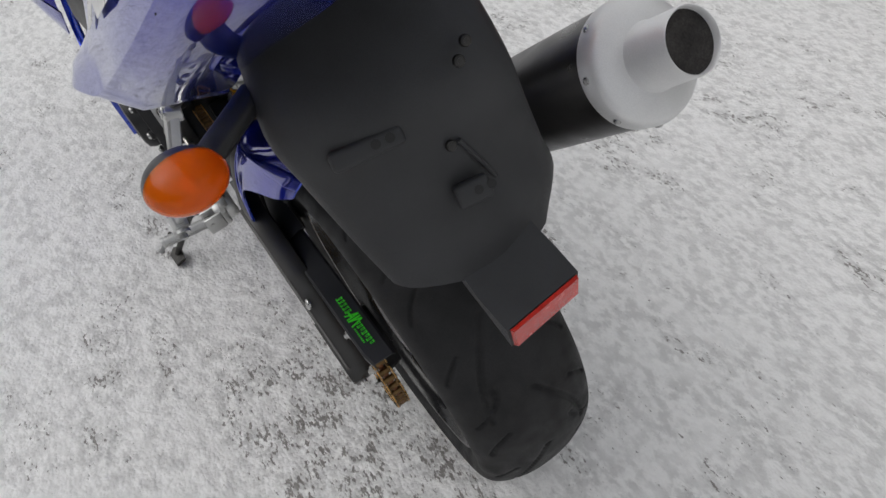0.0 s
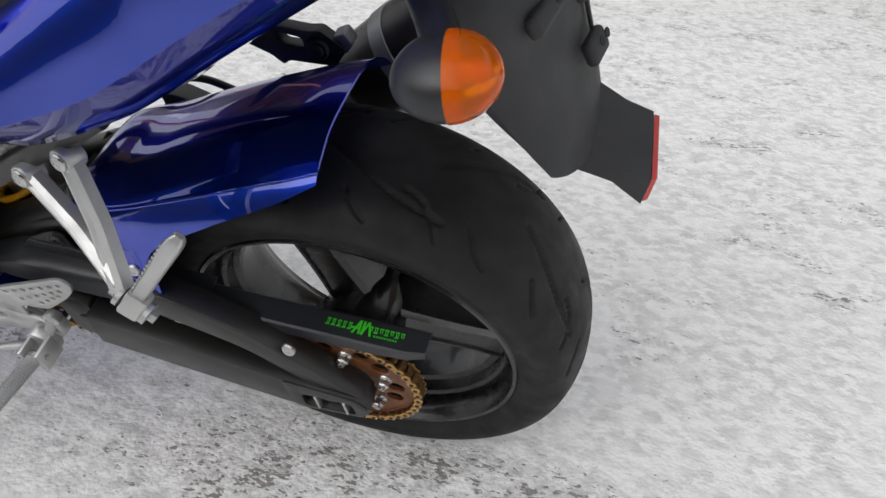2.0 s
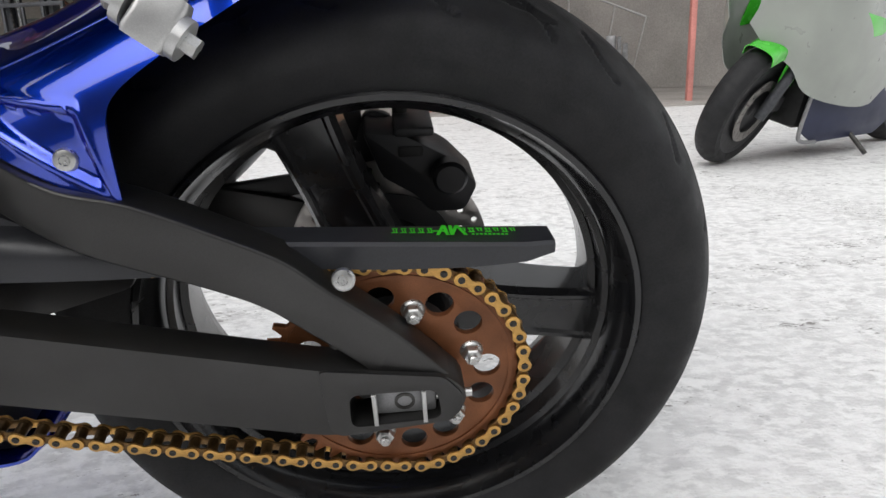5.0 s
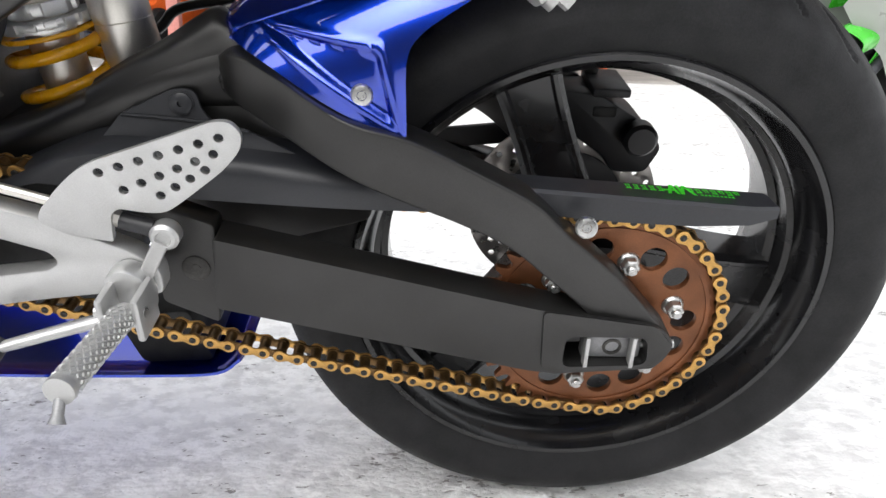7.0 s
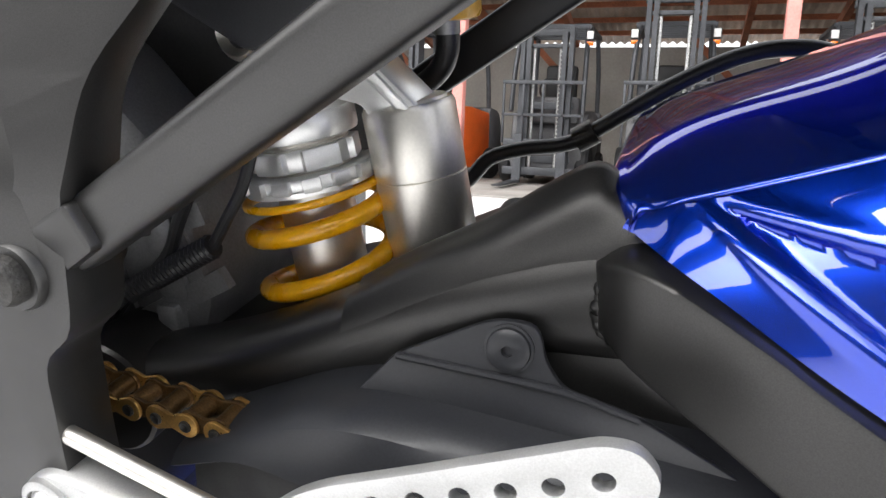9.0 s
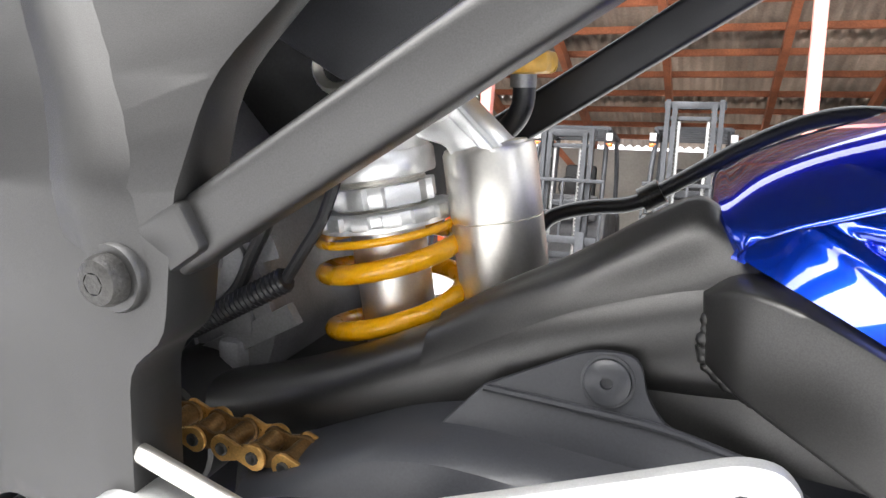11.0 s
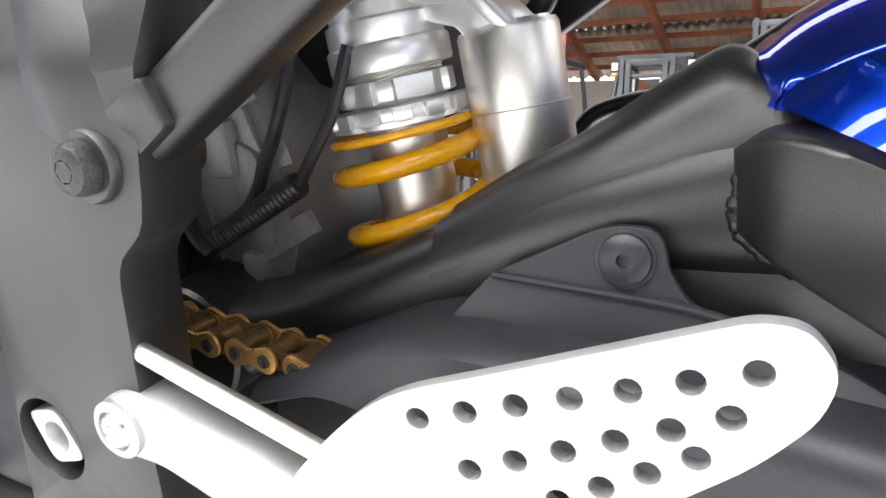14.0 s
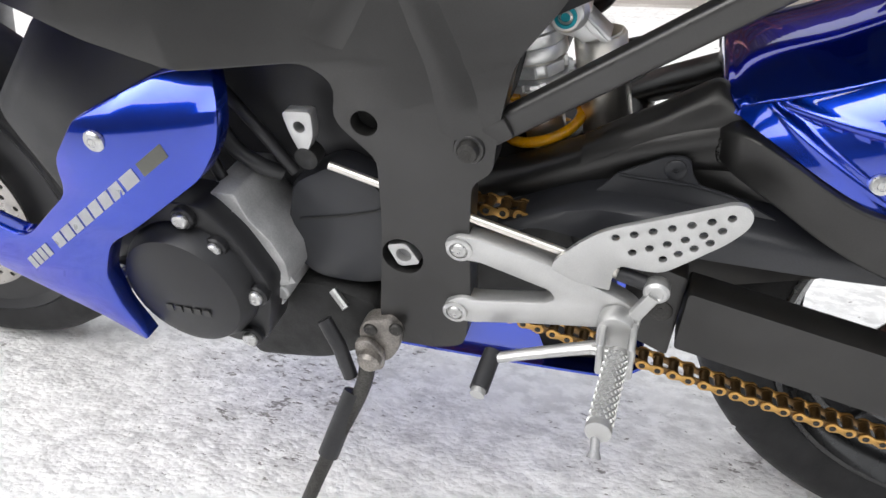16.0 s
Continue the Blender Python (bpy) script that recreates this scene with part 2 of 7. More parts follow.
    l.new(mid, p2.inputs["Height"])
    l.new(p1.outputs[0], p2.inputs["Normal"])
    l.new(p2.outputs[0], b.inputs["Normal"])
    return m


M["blue"].node_tree.nodes["Principled BSDF"].inputs["Coat IOR"].default_value = 1.75
M["blue"].node_tree.nodes["Principled BSDF"].inputs["Specular Tint"].default_value = (0.03, 0.12, 0.62, 1)
M["snow"] = snow_material()


def lens_material():
    """Clear orange plastic, faintly ribbed."""
    m = surface("clear_orange_plastic", (1.0, 0.24, 0.010), 0.06, grain=(200, 0.02), stain=(60, 0.03), bump=(160, 0.05), rough_var=0.03)
    b = m.node_tree.nodes["Principled BSDF"]
    b.inputs["Transmission Weight"].default_value, b.inputs["IOR"].default_value = 0.65, 1.3
    return m


M["lens_clear"] = lens_material()

# ---- mesh helpers ----
def part(name, bm, material, parent=None, label="", sharp=35, matrix=None):
    """Links a bmesh as one mesh object, under a thing or a part. Edges sharper than the angle stay crisp."""
    bmesh.ops.recalc_face_normals(bm, faces=bm.faces)
    for f in bm.faces:
        f.smooth = True
    for e in bm.edges:
        e.smooth = len(e.link_faces) == 2 and e.calc_face_angle(0) < radians(sharp)
    me = bpy.data.meshes.new(name)
    bm.to_mesh(me)
    bm.free()
    me.materials.append(M[material] if isinstance(material, str) else material)
    ob = new(name, me)
    ob.parent = parent
    if matrix is not None:
        ob.matrix_basis = matrix
    if label:
        tagged(ob, label)
    return ob


def again(ob, parent, matrix, name=None):
    """One more piece on the same mesh."""
    o = new(name or ob.name.split(".")[0], ob.data)
    o.parent, o.matrix_basis = parent, matrix
    return o


def thing(name, label, category, matrix=None, group="", kind=""):
    ob = new(name)
    ob.empty_display_size = 0.1
    if matrix is not None:
        ob.matrix_basis = matrix
    return tagged(ob, label, category, group, kind)


def join_into(bm, other, matrix=None):
    """Adds another bmesh to bm and frees it."""
    if matrix is not None:
        bmesh.ops.transform(other, matrix=matrix, verts=other.verts)
    me = bpy.data.meshes.new("tmp")
    other.to_mesh(me)
    other.free()
    bm.from_mesh(me)
    bpy.data.meshes.remove(me)
    return bm


def fillet(points, r, steps=4):
    """Rounds the corners of a closed outline; r is one radius, or one a corner."""
    out, k = [], len(points)
    for i, p in enumerate(points):
        p, a, b = Vector(p), Vector(points[i - 1]), Vector(points[(i + 1) % k])
        d1, d2 = (a - p), (b - p)
        rr = r[i] if isinstance(r, (list, tuple)) else r
        c = min(rr, d1.length * 0.45, d2.length * 0.45)
        if c < 1e-5:
            out.append(p)
            continue
        s, e = p + d1.normalized() * c, p + d2.normalized() * c
        for j in range(steps + 1):
            t = j / steps
            out.append(s * (1 - t) ** 2 + p * 2 * t * (1 - t) + e * t * t)
    return out


def circle(cx, cz, r, k=16, a0=0.0):
    return [Vector((cx + r * math.cos(a0 + 2 * math.pi * i / k), cz + r * math.sin(a0 + 2 * math.pi * i / k))) for i in range(k)]


def plate(outline, y0, y1, bevel=0.001, holes=(), warp=None):
    """A flat part cut from sheet: an outline in x and z, from y0 to y1, with holes through it and eased edges."""
    bm = bmesh.new()
    loops = [outline, *holes]
    edges = []
    for lp in loops:
        vs = [bm.verts.new((p[0], y0, p[1])) for p in lp]
        edges += [bm.edges.new((vs[i], vs[(i + 1) % len(vs)])) for i in range(len(vs))]
    if holes:
        bmesh.ops.triangle_fill(bm, edges=edges, use_beauty=True)
    else:
        bm.faces.new([v for v in bm.verts])
    faces = list(bm.faces)
    r = bmesh.ops.extrude_face_region(bm, geom=faces)
    vs = [g for g in r["geom"] if isinstance(g, bmesh.types.BMVert)]
    bmesh.ops.translate(bm, vec=(0, y1 - y0, 0), verts=vs)
    bmesh.ops.recalc_face_normals(bm, faces=bm.faces)
    if bevel:
        rim = [e for e in bm.edges if len(e.link_faces) == 2 and (abs(e.link_faces[0].normal.y) > 0.9) != (abs(e.link_faces[1].normal.y) > 0.9)]
        bmesh.ops.bevel(bm, geom=rim, offset=bevel, segments=2, profile=0.5, affect="EDGES", clamp_overlap=True)
    if warp:
        for v in bm.verts:
            v.co = warp(v.co)
    return bm


def cut(bm, axis, values):
    """Cuts a mesh across an axis, so that it can be bent there."""
    n = Vector((0, 0, 0))
    n["xyz".index(axis)] = 1.0
    for v in values:
        bmesh.ops.bisect_plane(bm, geom=bm.verts[:] + bm.edges[:] + bm.faces[:], plane_co=n * v, plane_no=n)
    return bm


def smooth_path(points, per=6, closed=False):
    """A Catmull-Rom curve through the points."""
    p = [Vector(q) for q in points]
    k, out = len(p), []
    for i in range(k if closed else k - 1):
        a = p[(i - 1) % k] if closed or i else p[0] * 2 - p[1]
        b, c = p[i], p[(i + 1) % k]
        d = p[(i + 2) % k] if closed or i + 2 < k else p[-1] * 2 - p[-2]
        for j in range(per):
            t = j / per
            out.append(0.5 * (2 * b + (c - a) * t + (2 * a - 5 * b + 4 * c - d) * t * t + (3 * b - a - 3 * c + d) * t ** 3))
    return out if closed else out + [p[-1]]


def tube(points, radius, seg=12, closed=False, caps=True, flat=1.0, up=None):
    """Sweeps a round or flattened bar along a path. radius: one number or one a point."""
    bm = bmesh.new()
    p = [Vector(q) for q in points]
    k = len(p)
    radii = radius if isinstance(radius, (list, tuple)) else [radius] * k
    tang = [((p[(i + 1) % k] if closed or i + 1 < k else p[i]) - (p[i - 1] if closed or i else p[i])).normalized() for i in range(k)]
    side = Vector(up) if up else Vector((0, 0, 1)) if abs(tang[0].z) < 0.9 else Vector((1, 0, 0))
    rings = []
    for i in range(k):
        if up:
            side = Vector(up)
        side = (side - tang[i] * side.dot(tang[i])).normalized()
        other = tang[i].cross(side)
        rings.append([bm.verts.new(p[i] + radii[i] * (math.cos(2 * math.pi * j / seg) * side * flat + math.sin(2 * math.pi * j / seg) * other)) for j in range(seg)])
    for i in range(k if closed else k - 1):
        a, b = rings[i], rings[(i + 1) % k]
        for j in range(seg):
            bm.faces.new((a[j], a[(j + 1) % seg], b[(j + 1) % seg], b[j]))
    if caps and not closed:
        bm.faces.new(rings[0])
        bm.faces.new(rings[-1])
    return bm


def lathe(profile, seg=48, axis="Y", closed=False):
    """Turns a profile of (radius, along) round the axis."""
    bm = bmesh.new()
    rings = []
    for r, y in profile:
        ring = []
        for j in range(seg):
            a = 2 * math.pi * j / seg
            u, v = r * math.cos(a), r * math.sin(a)
            ring.append(bm.verts.new((u, y, v) if axis == "Y" else (u, v, y) if axis == "Z" else (y, u, v)))
        rings.append(ring)
    k = len(rings)
    for i in range(k if closed else k - 1):
        a, b = rings[i], rings[(i + 1) % k]
        for j in range(seg):
            bm.faces.new((a[j], a[(j + 1) % seg], b[(j + 1) % seg], b[j]))
    if not closed:
        for ring, (r, _) in ((rings[0], profile[0]), (rings[-1], profile[-1])):
            if r > 1e-6:
                bm.faces.new(ring)
    bmesh.ops.remove_doubles(bm, verts=bm.verts, dist=1e-6)
    return bm


def box(sx, sy, sz, bevel=0.002, at=(0, 0, 0), segments=2):
    bm = bmesh.new()
    bmesh.ops.create_cube(bm, size=1)
    bmesh.ops.scale(bm, vec=(sx, sy, sz), verts=bm.verts)
    if bevel:
        bmesh.ops.bevel(bm, geom=list(bm.edges), offset=bevel, segments=segments, profile=0.5, affect="EDGES", clamp_overlap=True)
    bmesh.ops.translate(bm, vec=at, verts=bm.verts)
    return bm


def loft(sections, thick=0.0, closed=False, caps=False):
    """A skin over sections of equally many points; closed: the sections are rings; thick: a shell."""
    bm = bmesh.new()
    rows = [[bm.verts.new(p) for p in s] for s in sections]
    k = len(rows[0])
    for a, b in zip(rows, rows[1:]):
        for j in range(k if closed else k - 1):
            bm.faces.new((a[j], a[(j + 1) % k], b[(j + 1) % k], b[j]))
    if caps:
        bm.faces.new(rows[0])
        bm.faces.new(rows[-1])
    bmesh.ops.recalc_face_normals(bm, faces=bm.faces)
    if thick:
        bmesh.ops.solidify(bm, geom=list(bm.faces), thickness=thick)
    return bm


def thicken(bm, thick):
    """Turns an open skin into a shell: a copy set back along the corners' normals, closed along the rim."""
    bm.normal_update()
    skin, rim = list(bm.faces), [e for e in bm.edges if len(e.link_faces) == 1]
    up = 1 if sum(f.normal.z for f in skin) > 0 else -1
    back = {v: bm.verts.new(v.co - v.normal * thick * up) for v in list(bm.verts)}
    for f in skin:
        bm.faces.new([back[v] for v in reversed(f.verts)])
    for e in rim:
        a, b = e.verts
        bm.faces.new((a, b, back[b], back[a]))
    return bm


def smooth_sections(sections, per=4, across=4):
    """Finer sections: a curve through each section's points, and along them."""
    fine = [smooth_path(s, across) for s in sections]
    columns = [smooth_path(c, per) for c in zip(*fine)]
    return [list(r) for r in zip(*columns)]


def beam_bm(a, b, w, d):
    a, b = Vector(a), Vector(b)
    t = (b - a).normalized()
    side = t.cross(Vector((0, 0, 1))).normalized()
    u = side.cross(t)
    ring = [(-w / 2, -d / 2), (w / 2, -d / 2), (w / 2, d / 2), (-w / 2, d / 2)]
    return loft([[p + side * q[0] + u * q[1] for q in ring] for p in (a, b)], closed=True, caps=True)


def frame_of(origin, axis, up=(0, 0, 1)):
    """A pose whose y axis points along the given way."""
    y = Vector(axis).normalized()
    x = y.cross(Vector(up)).normalized()
    z = x.cross(y)
    return Matrix.Translation(origin) @ Matrix((x, y, z)).transposed().to_4x4()


def screw(parent, at, r=0.007, axis=(0, 1, 0), material="steel", name="bolt", label="", deep=0.004):
    """A round-headed bolt with a hexagon socket."""
    k = 20
    bm = lathe([(r * 1.05, -0.001), (r * 1.05, deep * 0.45), (r * 0.9, deep * 0.85), (r * 0.62, deep), (r * 0.45, deep)], k)
    for f in [f for f in bm.faces if len(f.verts) > 6]:
        bm.faces.remove(f)
    join_into(bm, lathe([(r * 0.45, deep), (r * 0.40, deep * 0.2), (0, deep * 0.2)], 6))
    return part(name, bm, material, parent, label, matrix=frame_of(at, axis))


def nut(parent, at, r=0.009, axis=(0, 1, 0), material="steel", name="nut"):
    """A flanged hexagon nut on its stud."""
    bm = lathe([(r * 1.25, 0), (r * 1.2, 0.0015), (r, 0.003)], 20)
    join_into(bm, lathe([(r, 0.002), (r, 0.010), (r * 0.85, 0.0115)], 6))
    join_into(bm, lathe([(r * 0.55, 0.010), (r * 0.55, 0.015), (r * 0.45, 0.016)], 12))
    return part(name, bm, material, parent, matrix=frame_of(at, axis))

# ---- ground: one sheet of packed snow to the horizon ----
def ground_sheet():
    def line(lo, hi, step, far):
        inner = list(np.arange(lo, hi + step / 2, step))
        grow, d, left, right = step * 1.25, step * 1.25, [], []
        while d < far:
            left.append(lo - d)
            right.append(hi + d)
            grow *= 1.25
            d += grow
        return left[::-1] + inner + right

    xs, ys = line(-1.5, 1.5, 0.010, 900), line(-1.7, 0.9, 0.010, 900)
    verts, faces = [], []
    for y in ys:
        for x in xs:
            near = 1.0 if max(abs(x), abs(y)) < 8 else 0.0
            d = math.hypot(x, y)
            v = Vector((x, y, 0))
            h = 0.0
            if near:
                h = 0.006 * noise.noise(v * 2.3) + 0.0035 * noise.noise(v * 9) + 0.003 * noise.noise(v * 31) + 0.0022 * noise.noise(v * 62)
                h *= max(0.0, min(1.0, (8 - d) / 3))
                h = min(h, 0.004)
            verts.append((x, y, h - 0.008))
    k = len(xs)
    for j in range(len(ys) - 1):
        for i in range(k - 1):
            a = j * k + i
            faces.append((a, a + 1, a + k + 1, a + k))
    me = bpy.data.meshes.new("ground")
    me.from_pydata(verts, [], faces)
    me.materials.append(M["snow"])
    me.polygons.foreach_set("use_smooth", [True] * len(me.polygons))
    return tagged(new("ground", me), "packed dirty white snow with dark grit", "ground", kind="structure")


ground_sheet()

# ---- the motorcycle ----
bike = thing("motorcycle", "blue sports motorcycle leaning on its side stand in the snow", "motorcycle", BIKE)


def thing_part(name, label=""):
    """An empty node that gathers the pieces of one part."""
    o = new(name)
    o.parent = bike
    o.empty_display_size = 0.02
    return tagged(o, label) if label else o


WHEEL_Y = -0.010  # the wheel's middle plane


def rear_wheel():
    shift = Matrix.Translation((0, WHEEL_Y, 0))
    wheel = part("rear_wheel", lathe([(0.030, -0.075), (0.046, -0.072), (0.046, -0.02), (0.060, 0.02), (0.060, 0.075), (0.030, 0.078)], 40), "black_gloss", bike,
                 "black three-spoke cast rear wheel", matrix=shift)
    # tyre, with the tread's grooves sunk into it
    prof = [(0.224, 0.074), (0.231, 0.0835), (0.240, 0.089), (0.252, 0.0935), (0.264, 0.0970), (0.277, 0.0955), (0.289, 0.0880), (0.2975, 0.0770), (0.3045, 0.0620),
            (0.3100, 0.0450), (0.3140, 0.0255), (0.3155, 0.0)]
    half = smooth_path([(r, y, 0) for r, y in prof], 6)
    curve = [(p.x, p.y) for p in half] + [(p.x, -p.y) for p in reversed(half[:-1])]
    seg, period = 640, 2 * math.pi / 8
    grooves = [  # angle and side of both ends, bow, half width
        (0.00, 0.006, 0.46, 0.060, 0.014, 0.0024),
        (0.30, 0.040, 0.46, 0.078, -0.010, 0.0020),
        (0.56, 0.050, 0.68, 0.080, 0.006, 0.0017),
        (0.10, 0.058, 0.20, 0.084, 0.004, 0.0016),
    ]
    verts, faces = [], []
    for j in range(seg):
        th = 2 * math.pi * j / seg
        for r, y in curve:
            depth = 0.0
            if abs(y) < 0.088 and r > 0.27:
                u = (th if y > 0 else th + period * 0.5) % period
                for a0, y0, a1, y1, bow, w in grooves:
                    for uu in (u, u + period):
                        t = (uu - a0) / (a1 - a0)
                        if -0.02 < t < 1.02:
                            line = y0 + (y1 - y0) * t + bow * math.sin(math.pi * min(max(t, 0), 1))
                            slope = math.hypot(1, (y1 - y0) / ((a1 - a0) * 0.3))
                            far = abs(abs(y) - line) / slope
                            if far < w * 1.4:
                                depth = max(depth, 0.0042 * min(1.0, (w * 1.4 - far) / (w * 0.5)))
            rr = r - depth
            verts.append((rr * math.cos(th), y, rr * math.sin(th)))
    k = len(curve)
    for j in range(seg):
        a, b = j * k, ((j + 1) % seg) * k
        for i in range(k - 1):
            faces.append((a + i, b + i, b + i + 1, a + i + 1))
    me = bpy.data.meshes.new("tyre")
    me.from_pydata(verts, [], faces)
    me.polygons.foreach_set("use_smooth", [True] * len(me.polygons))
    me.materials.append(M["rubber"])
    tyre = new("tyre", me)
    tyre.parent = wheel
    tagged(tyre, "worn black road tyre with slanting grooves")
    # rim
    rim = [(0.2240, 0.0760), (0.2310, 0.0800), (0.2325, 0.0845), (0.2300, 0.0870), (0.2250, 0.0860), (0.2225, 0.0800), (0.2190, 0.0740), (0.2125, 0.0660), (0.2110, 0.0480), (0.2060, 0.0440),
           (0.2045, 0.0250), (0.1980, 0.0200), (0.1970, 0.0)]
    prof = rim + [(r, -y) for r, y in reversed(rim[:-1])]
    outer = [(0.2230, -0.070), (0.2150, -0.045), (0.2120, 0.0), (0.2150, 0.045), (0.2230, 0.070)]
    part("rim", lathe(prof + outer, 120, closed=True), "black_gloss", wheel, "black rim")
    # three broad solid spokes with bevelled edges and a shallow hollow in their faces
    for n in range(3):
        turn = Matrix.Rotation(-radians(69 + 120 * n), 4, "Y")
        secs = []
        for t in np.linspace(0, 1, 12):
            x = 0.036 + t * 0.170
            w = 0.0265 + 0.009 * (1 - t) ** 2 + 0.0060 * t ** 3
            d = 0.038 - 0.010 * t
            dip = 0.0035 * min(1.0, 4 * t * (1.15 - t))
            half = [(w, 0.0), (w, d - 0.008), (w - 0.005, d), (w - 0.009, d), (w - 0.012, d - dip), (0.0, d - dip)]
            ring = half + [(-a, c) for a, c in reversed(half[1:-1])] + [(-w, 0.0)] + [(-a, -c) for a, c in half[1:]] + [(a, -c) for a, c in reversed(half[1:-1])]
            secs.append([(x, c, a) for a, c in ring])
        part("spoke", loft(secs, closed=True, caps=True), "black_gloss", wheel, matrix=turn, sharp=30)
    # brake disc with its holes, and the carrier's bolts
    holes = [circle(r * math.cos(a), r * math.sin(a), 0.0036, 8) for r, k, o in ((0.101, 18, 0.0), (0.092, 18, 0.17), (0.083, 18, 0.05)) for a in [o + 2 * math.pi * i / k for i in range(k)]]
    part("brake_disc", plate(circle(0, 0, 0.110, 72), -0.084, -0.080, 0.0004, [circle(0, 0, 0.070, 40), *holes]), "disc", wheel, "drilled steel brake disc")
    part("disc_carrier", lathe([(0.072, -0.0845), (0.072, -0.078), (0.045, -0.074)], 40), "black_satin", wheel)
    # sprocket: 43 teeth, round lightening holes, six nuts
    pts, teeth, pr = [], 43, 0.1088
    for i in range(teeth):
        for o, r in ((0.0, pr - 0.0058), (0.22, pr - 0.0045), (0.42, pr + 0.0050), (0.58, pr + 0.0050), (0.78, pr - 0.0045)):
            a = 2 * math.pi * (i + o) / teeth
            pts.append((r * math.cos(a), r * math.sin(a)))
    holes = [circle(0.0772 * math.cos(a), 0.0772 * math.sin(a), 0.0118, 20) for a in [radians(85 + 30 * i + (3.5 if i % 2 else -3.5)) for i in range(12)]]
    sprocket = part("sprocket", plate(pts, 0.1185, 0.1250, 0.0004, [circle(0, 0, 0.045, 32), *holes]), "bronze", wheel, "brown anodised rear sprocket with round holes", matrix=shift.inverted())
    part("sprocket_ring", lathe([(0.099, 0.1250), (0.099, 0.1262), (0.0955, 0.1262), (0.0955, 0.1250)], 90, closed=True), "bronze", sprocket)
    part("sprocket_hub", lathe([(0.054, 0.085), (0.060, 0.112), (0.056, 0.1185), (0.020, 0.1185)], 40), "dark", wheel, matrix=shift.inverted())
    for i in range(6):
        a = radians(103 + 60 * i)
        nut(sprocket, (0.0662 * math.cos(a), 0.125, 0.0662 * math.sin(a)), 0.0082)
    return wheel


wheel = rear_wheel()


def chain():
    """A roller chain of 15.9 mm pitch round both sprockets: inner links darkened as if shaded, gold outer plates."""
    ch = thing_part("drive_chain", "gold roller chain")
    pitch, pr, fr = 0.015875, 0.1088, 0.0432
    fc = Vector((0.664, 0.112))
    path = [Vector((pr * math.cos(radians(a)), pr * math.sin(radians(a)))) for a in range(95, 262, 4)]
    path += [Vector(p) for p in ((0.05, -0.0975), (0.132, -0.0795), (0.29, -0.0435), (0.408, -0.0150), (0.508, 0.0120), (0.60, 0.0415))]
    path += [fc + Vector((fr * math.cos(radians(a)), fr * math.sin(radians(a)))) for a in range(-72, 94, 12)]
    path += [Vector(p) for p in ((0.52, 0.1430), (0.36, 0.1300), (0.17, 0.1190))]
    # walk along it pitch by pitch
    loop = path + [path[0]]
    seglen = [(b - a).length for a, b in zip(loop, loop[1:])]
    total = sum(seglen)
    links = 2 * round(total / pitch / 2)
    at = []
    for i in range(links):
        d = i * total / links
        for (a, b), s in zip(zip(loop, loop[1:]), seglen):
            if d <= s:
                at.append(a.lerp(b, d / s))
                break
            d -= s
    half, y0 = pitch / 2, 0.1215

    def figure(r, waist):
        pts = []
        for c, s in ((half, -1), (-half, 1)):
            for i in range(9):
                a = radians(-90 + 22.5 * i) if s < 0 else radians(90 + 22.5 * i)
                pts.append((c + r * math.cos(a), r * math.sin(a)))
            pts.append((0, waist if s < 0 else -waist))
        return pts

    outer = bmesh.new()
    for y in (0.0088, -0.0108):
        join_into(outer, plate(figure(0.0063, 0.0036), y, y + 0.0020, 0.0005))
    inner = bmesh.new()
    for y in (0.0062, -0.0082):
        join_into(inner, plate(figure(0.0060, 0.0040), y, y + 0.0020, 0.0004))
    for c in (half, -half):
        join_into(inner, lathe([(0.0050, -0.0062), (0.0050, 0.0062)], 12), Matrix.Translation((c, 0, 0)))
    first = {}
    for i in range(links):
        p, q = at[i], at[(i + 1) % links]
        d = (q - p).normalized()
        m = Matrix.Translation((*((p + q) / 2), 0)[0:1] + (y0,) + ((p + q) / 2)[1:2]) @ Matrix.Rotation(-math.atan2(d.y, d.x), 4, "Y")
        kind = "outer_link" if i % 2 else "inner_link"
        if kind not in first:
            first[kind] = part(kind, outer if i % 2 else inner, "gold" if i % 2 else "gold_in_shade", ch, matrix=m)
        else:
            again(first[kind], ch, m)
        if i % 2:
            for c in (half, -half):
                at_pin = m @ Matrix.Translation((c, 0, 0))
                if "pin" not in first:
                    first["pin"] = part("pin", lathe([(0.0031, -0.0118), (0.0031, 0.0116), (0.0024, 0.0120), (0.0010, 0.0112)], 10), "dark_steel", ch, matrix=at_pin)
                else:
                    again(first["pin"], ch, at_pin)
    return ch


chain()


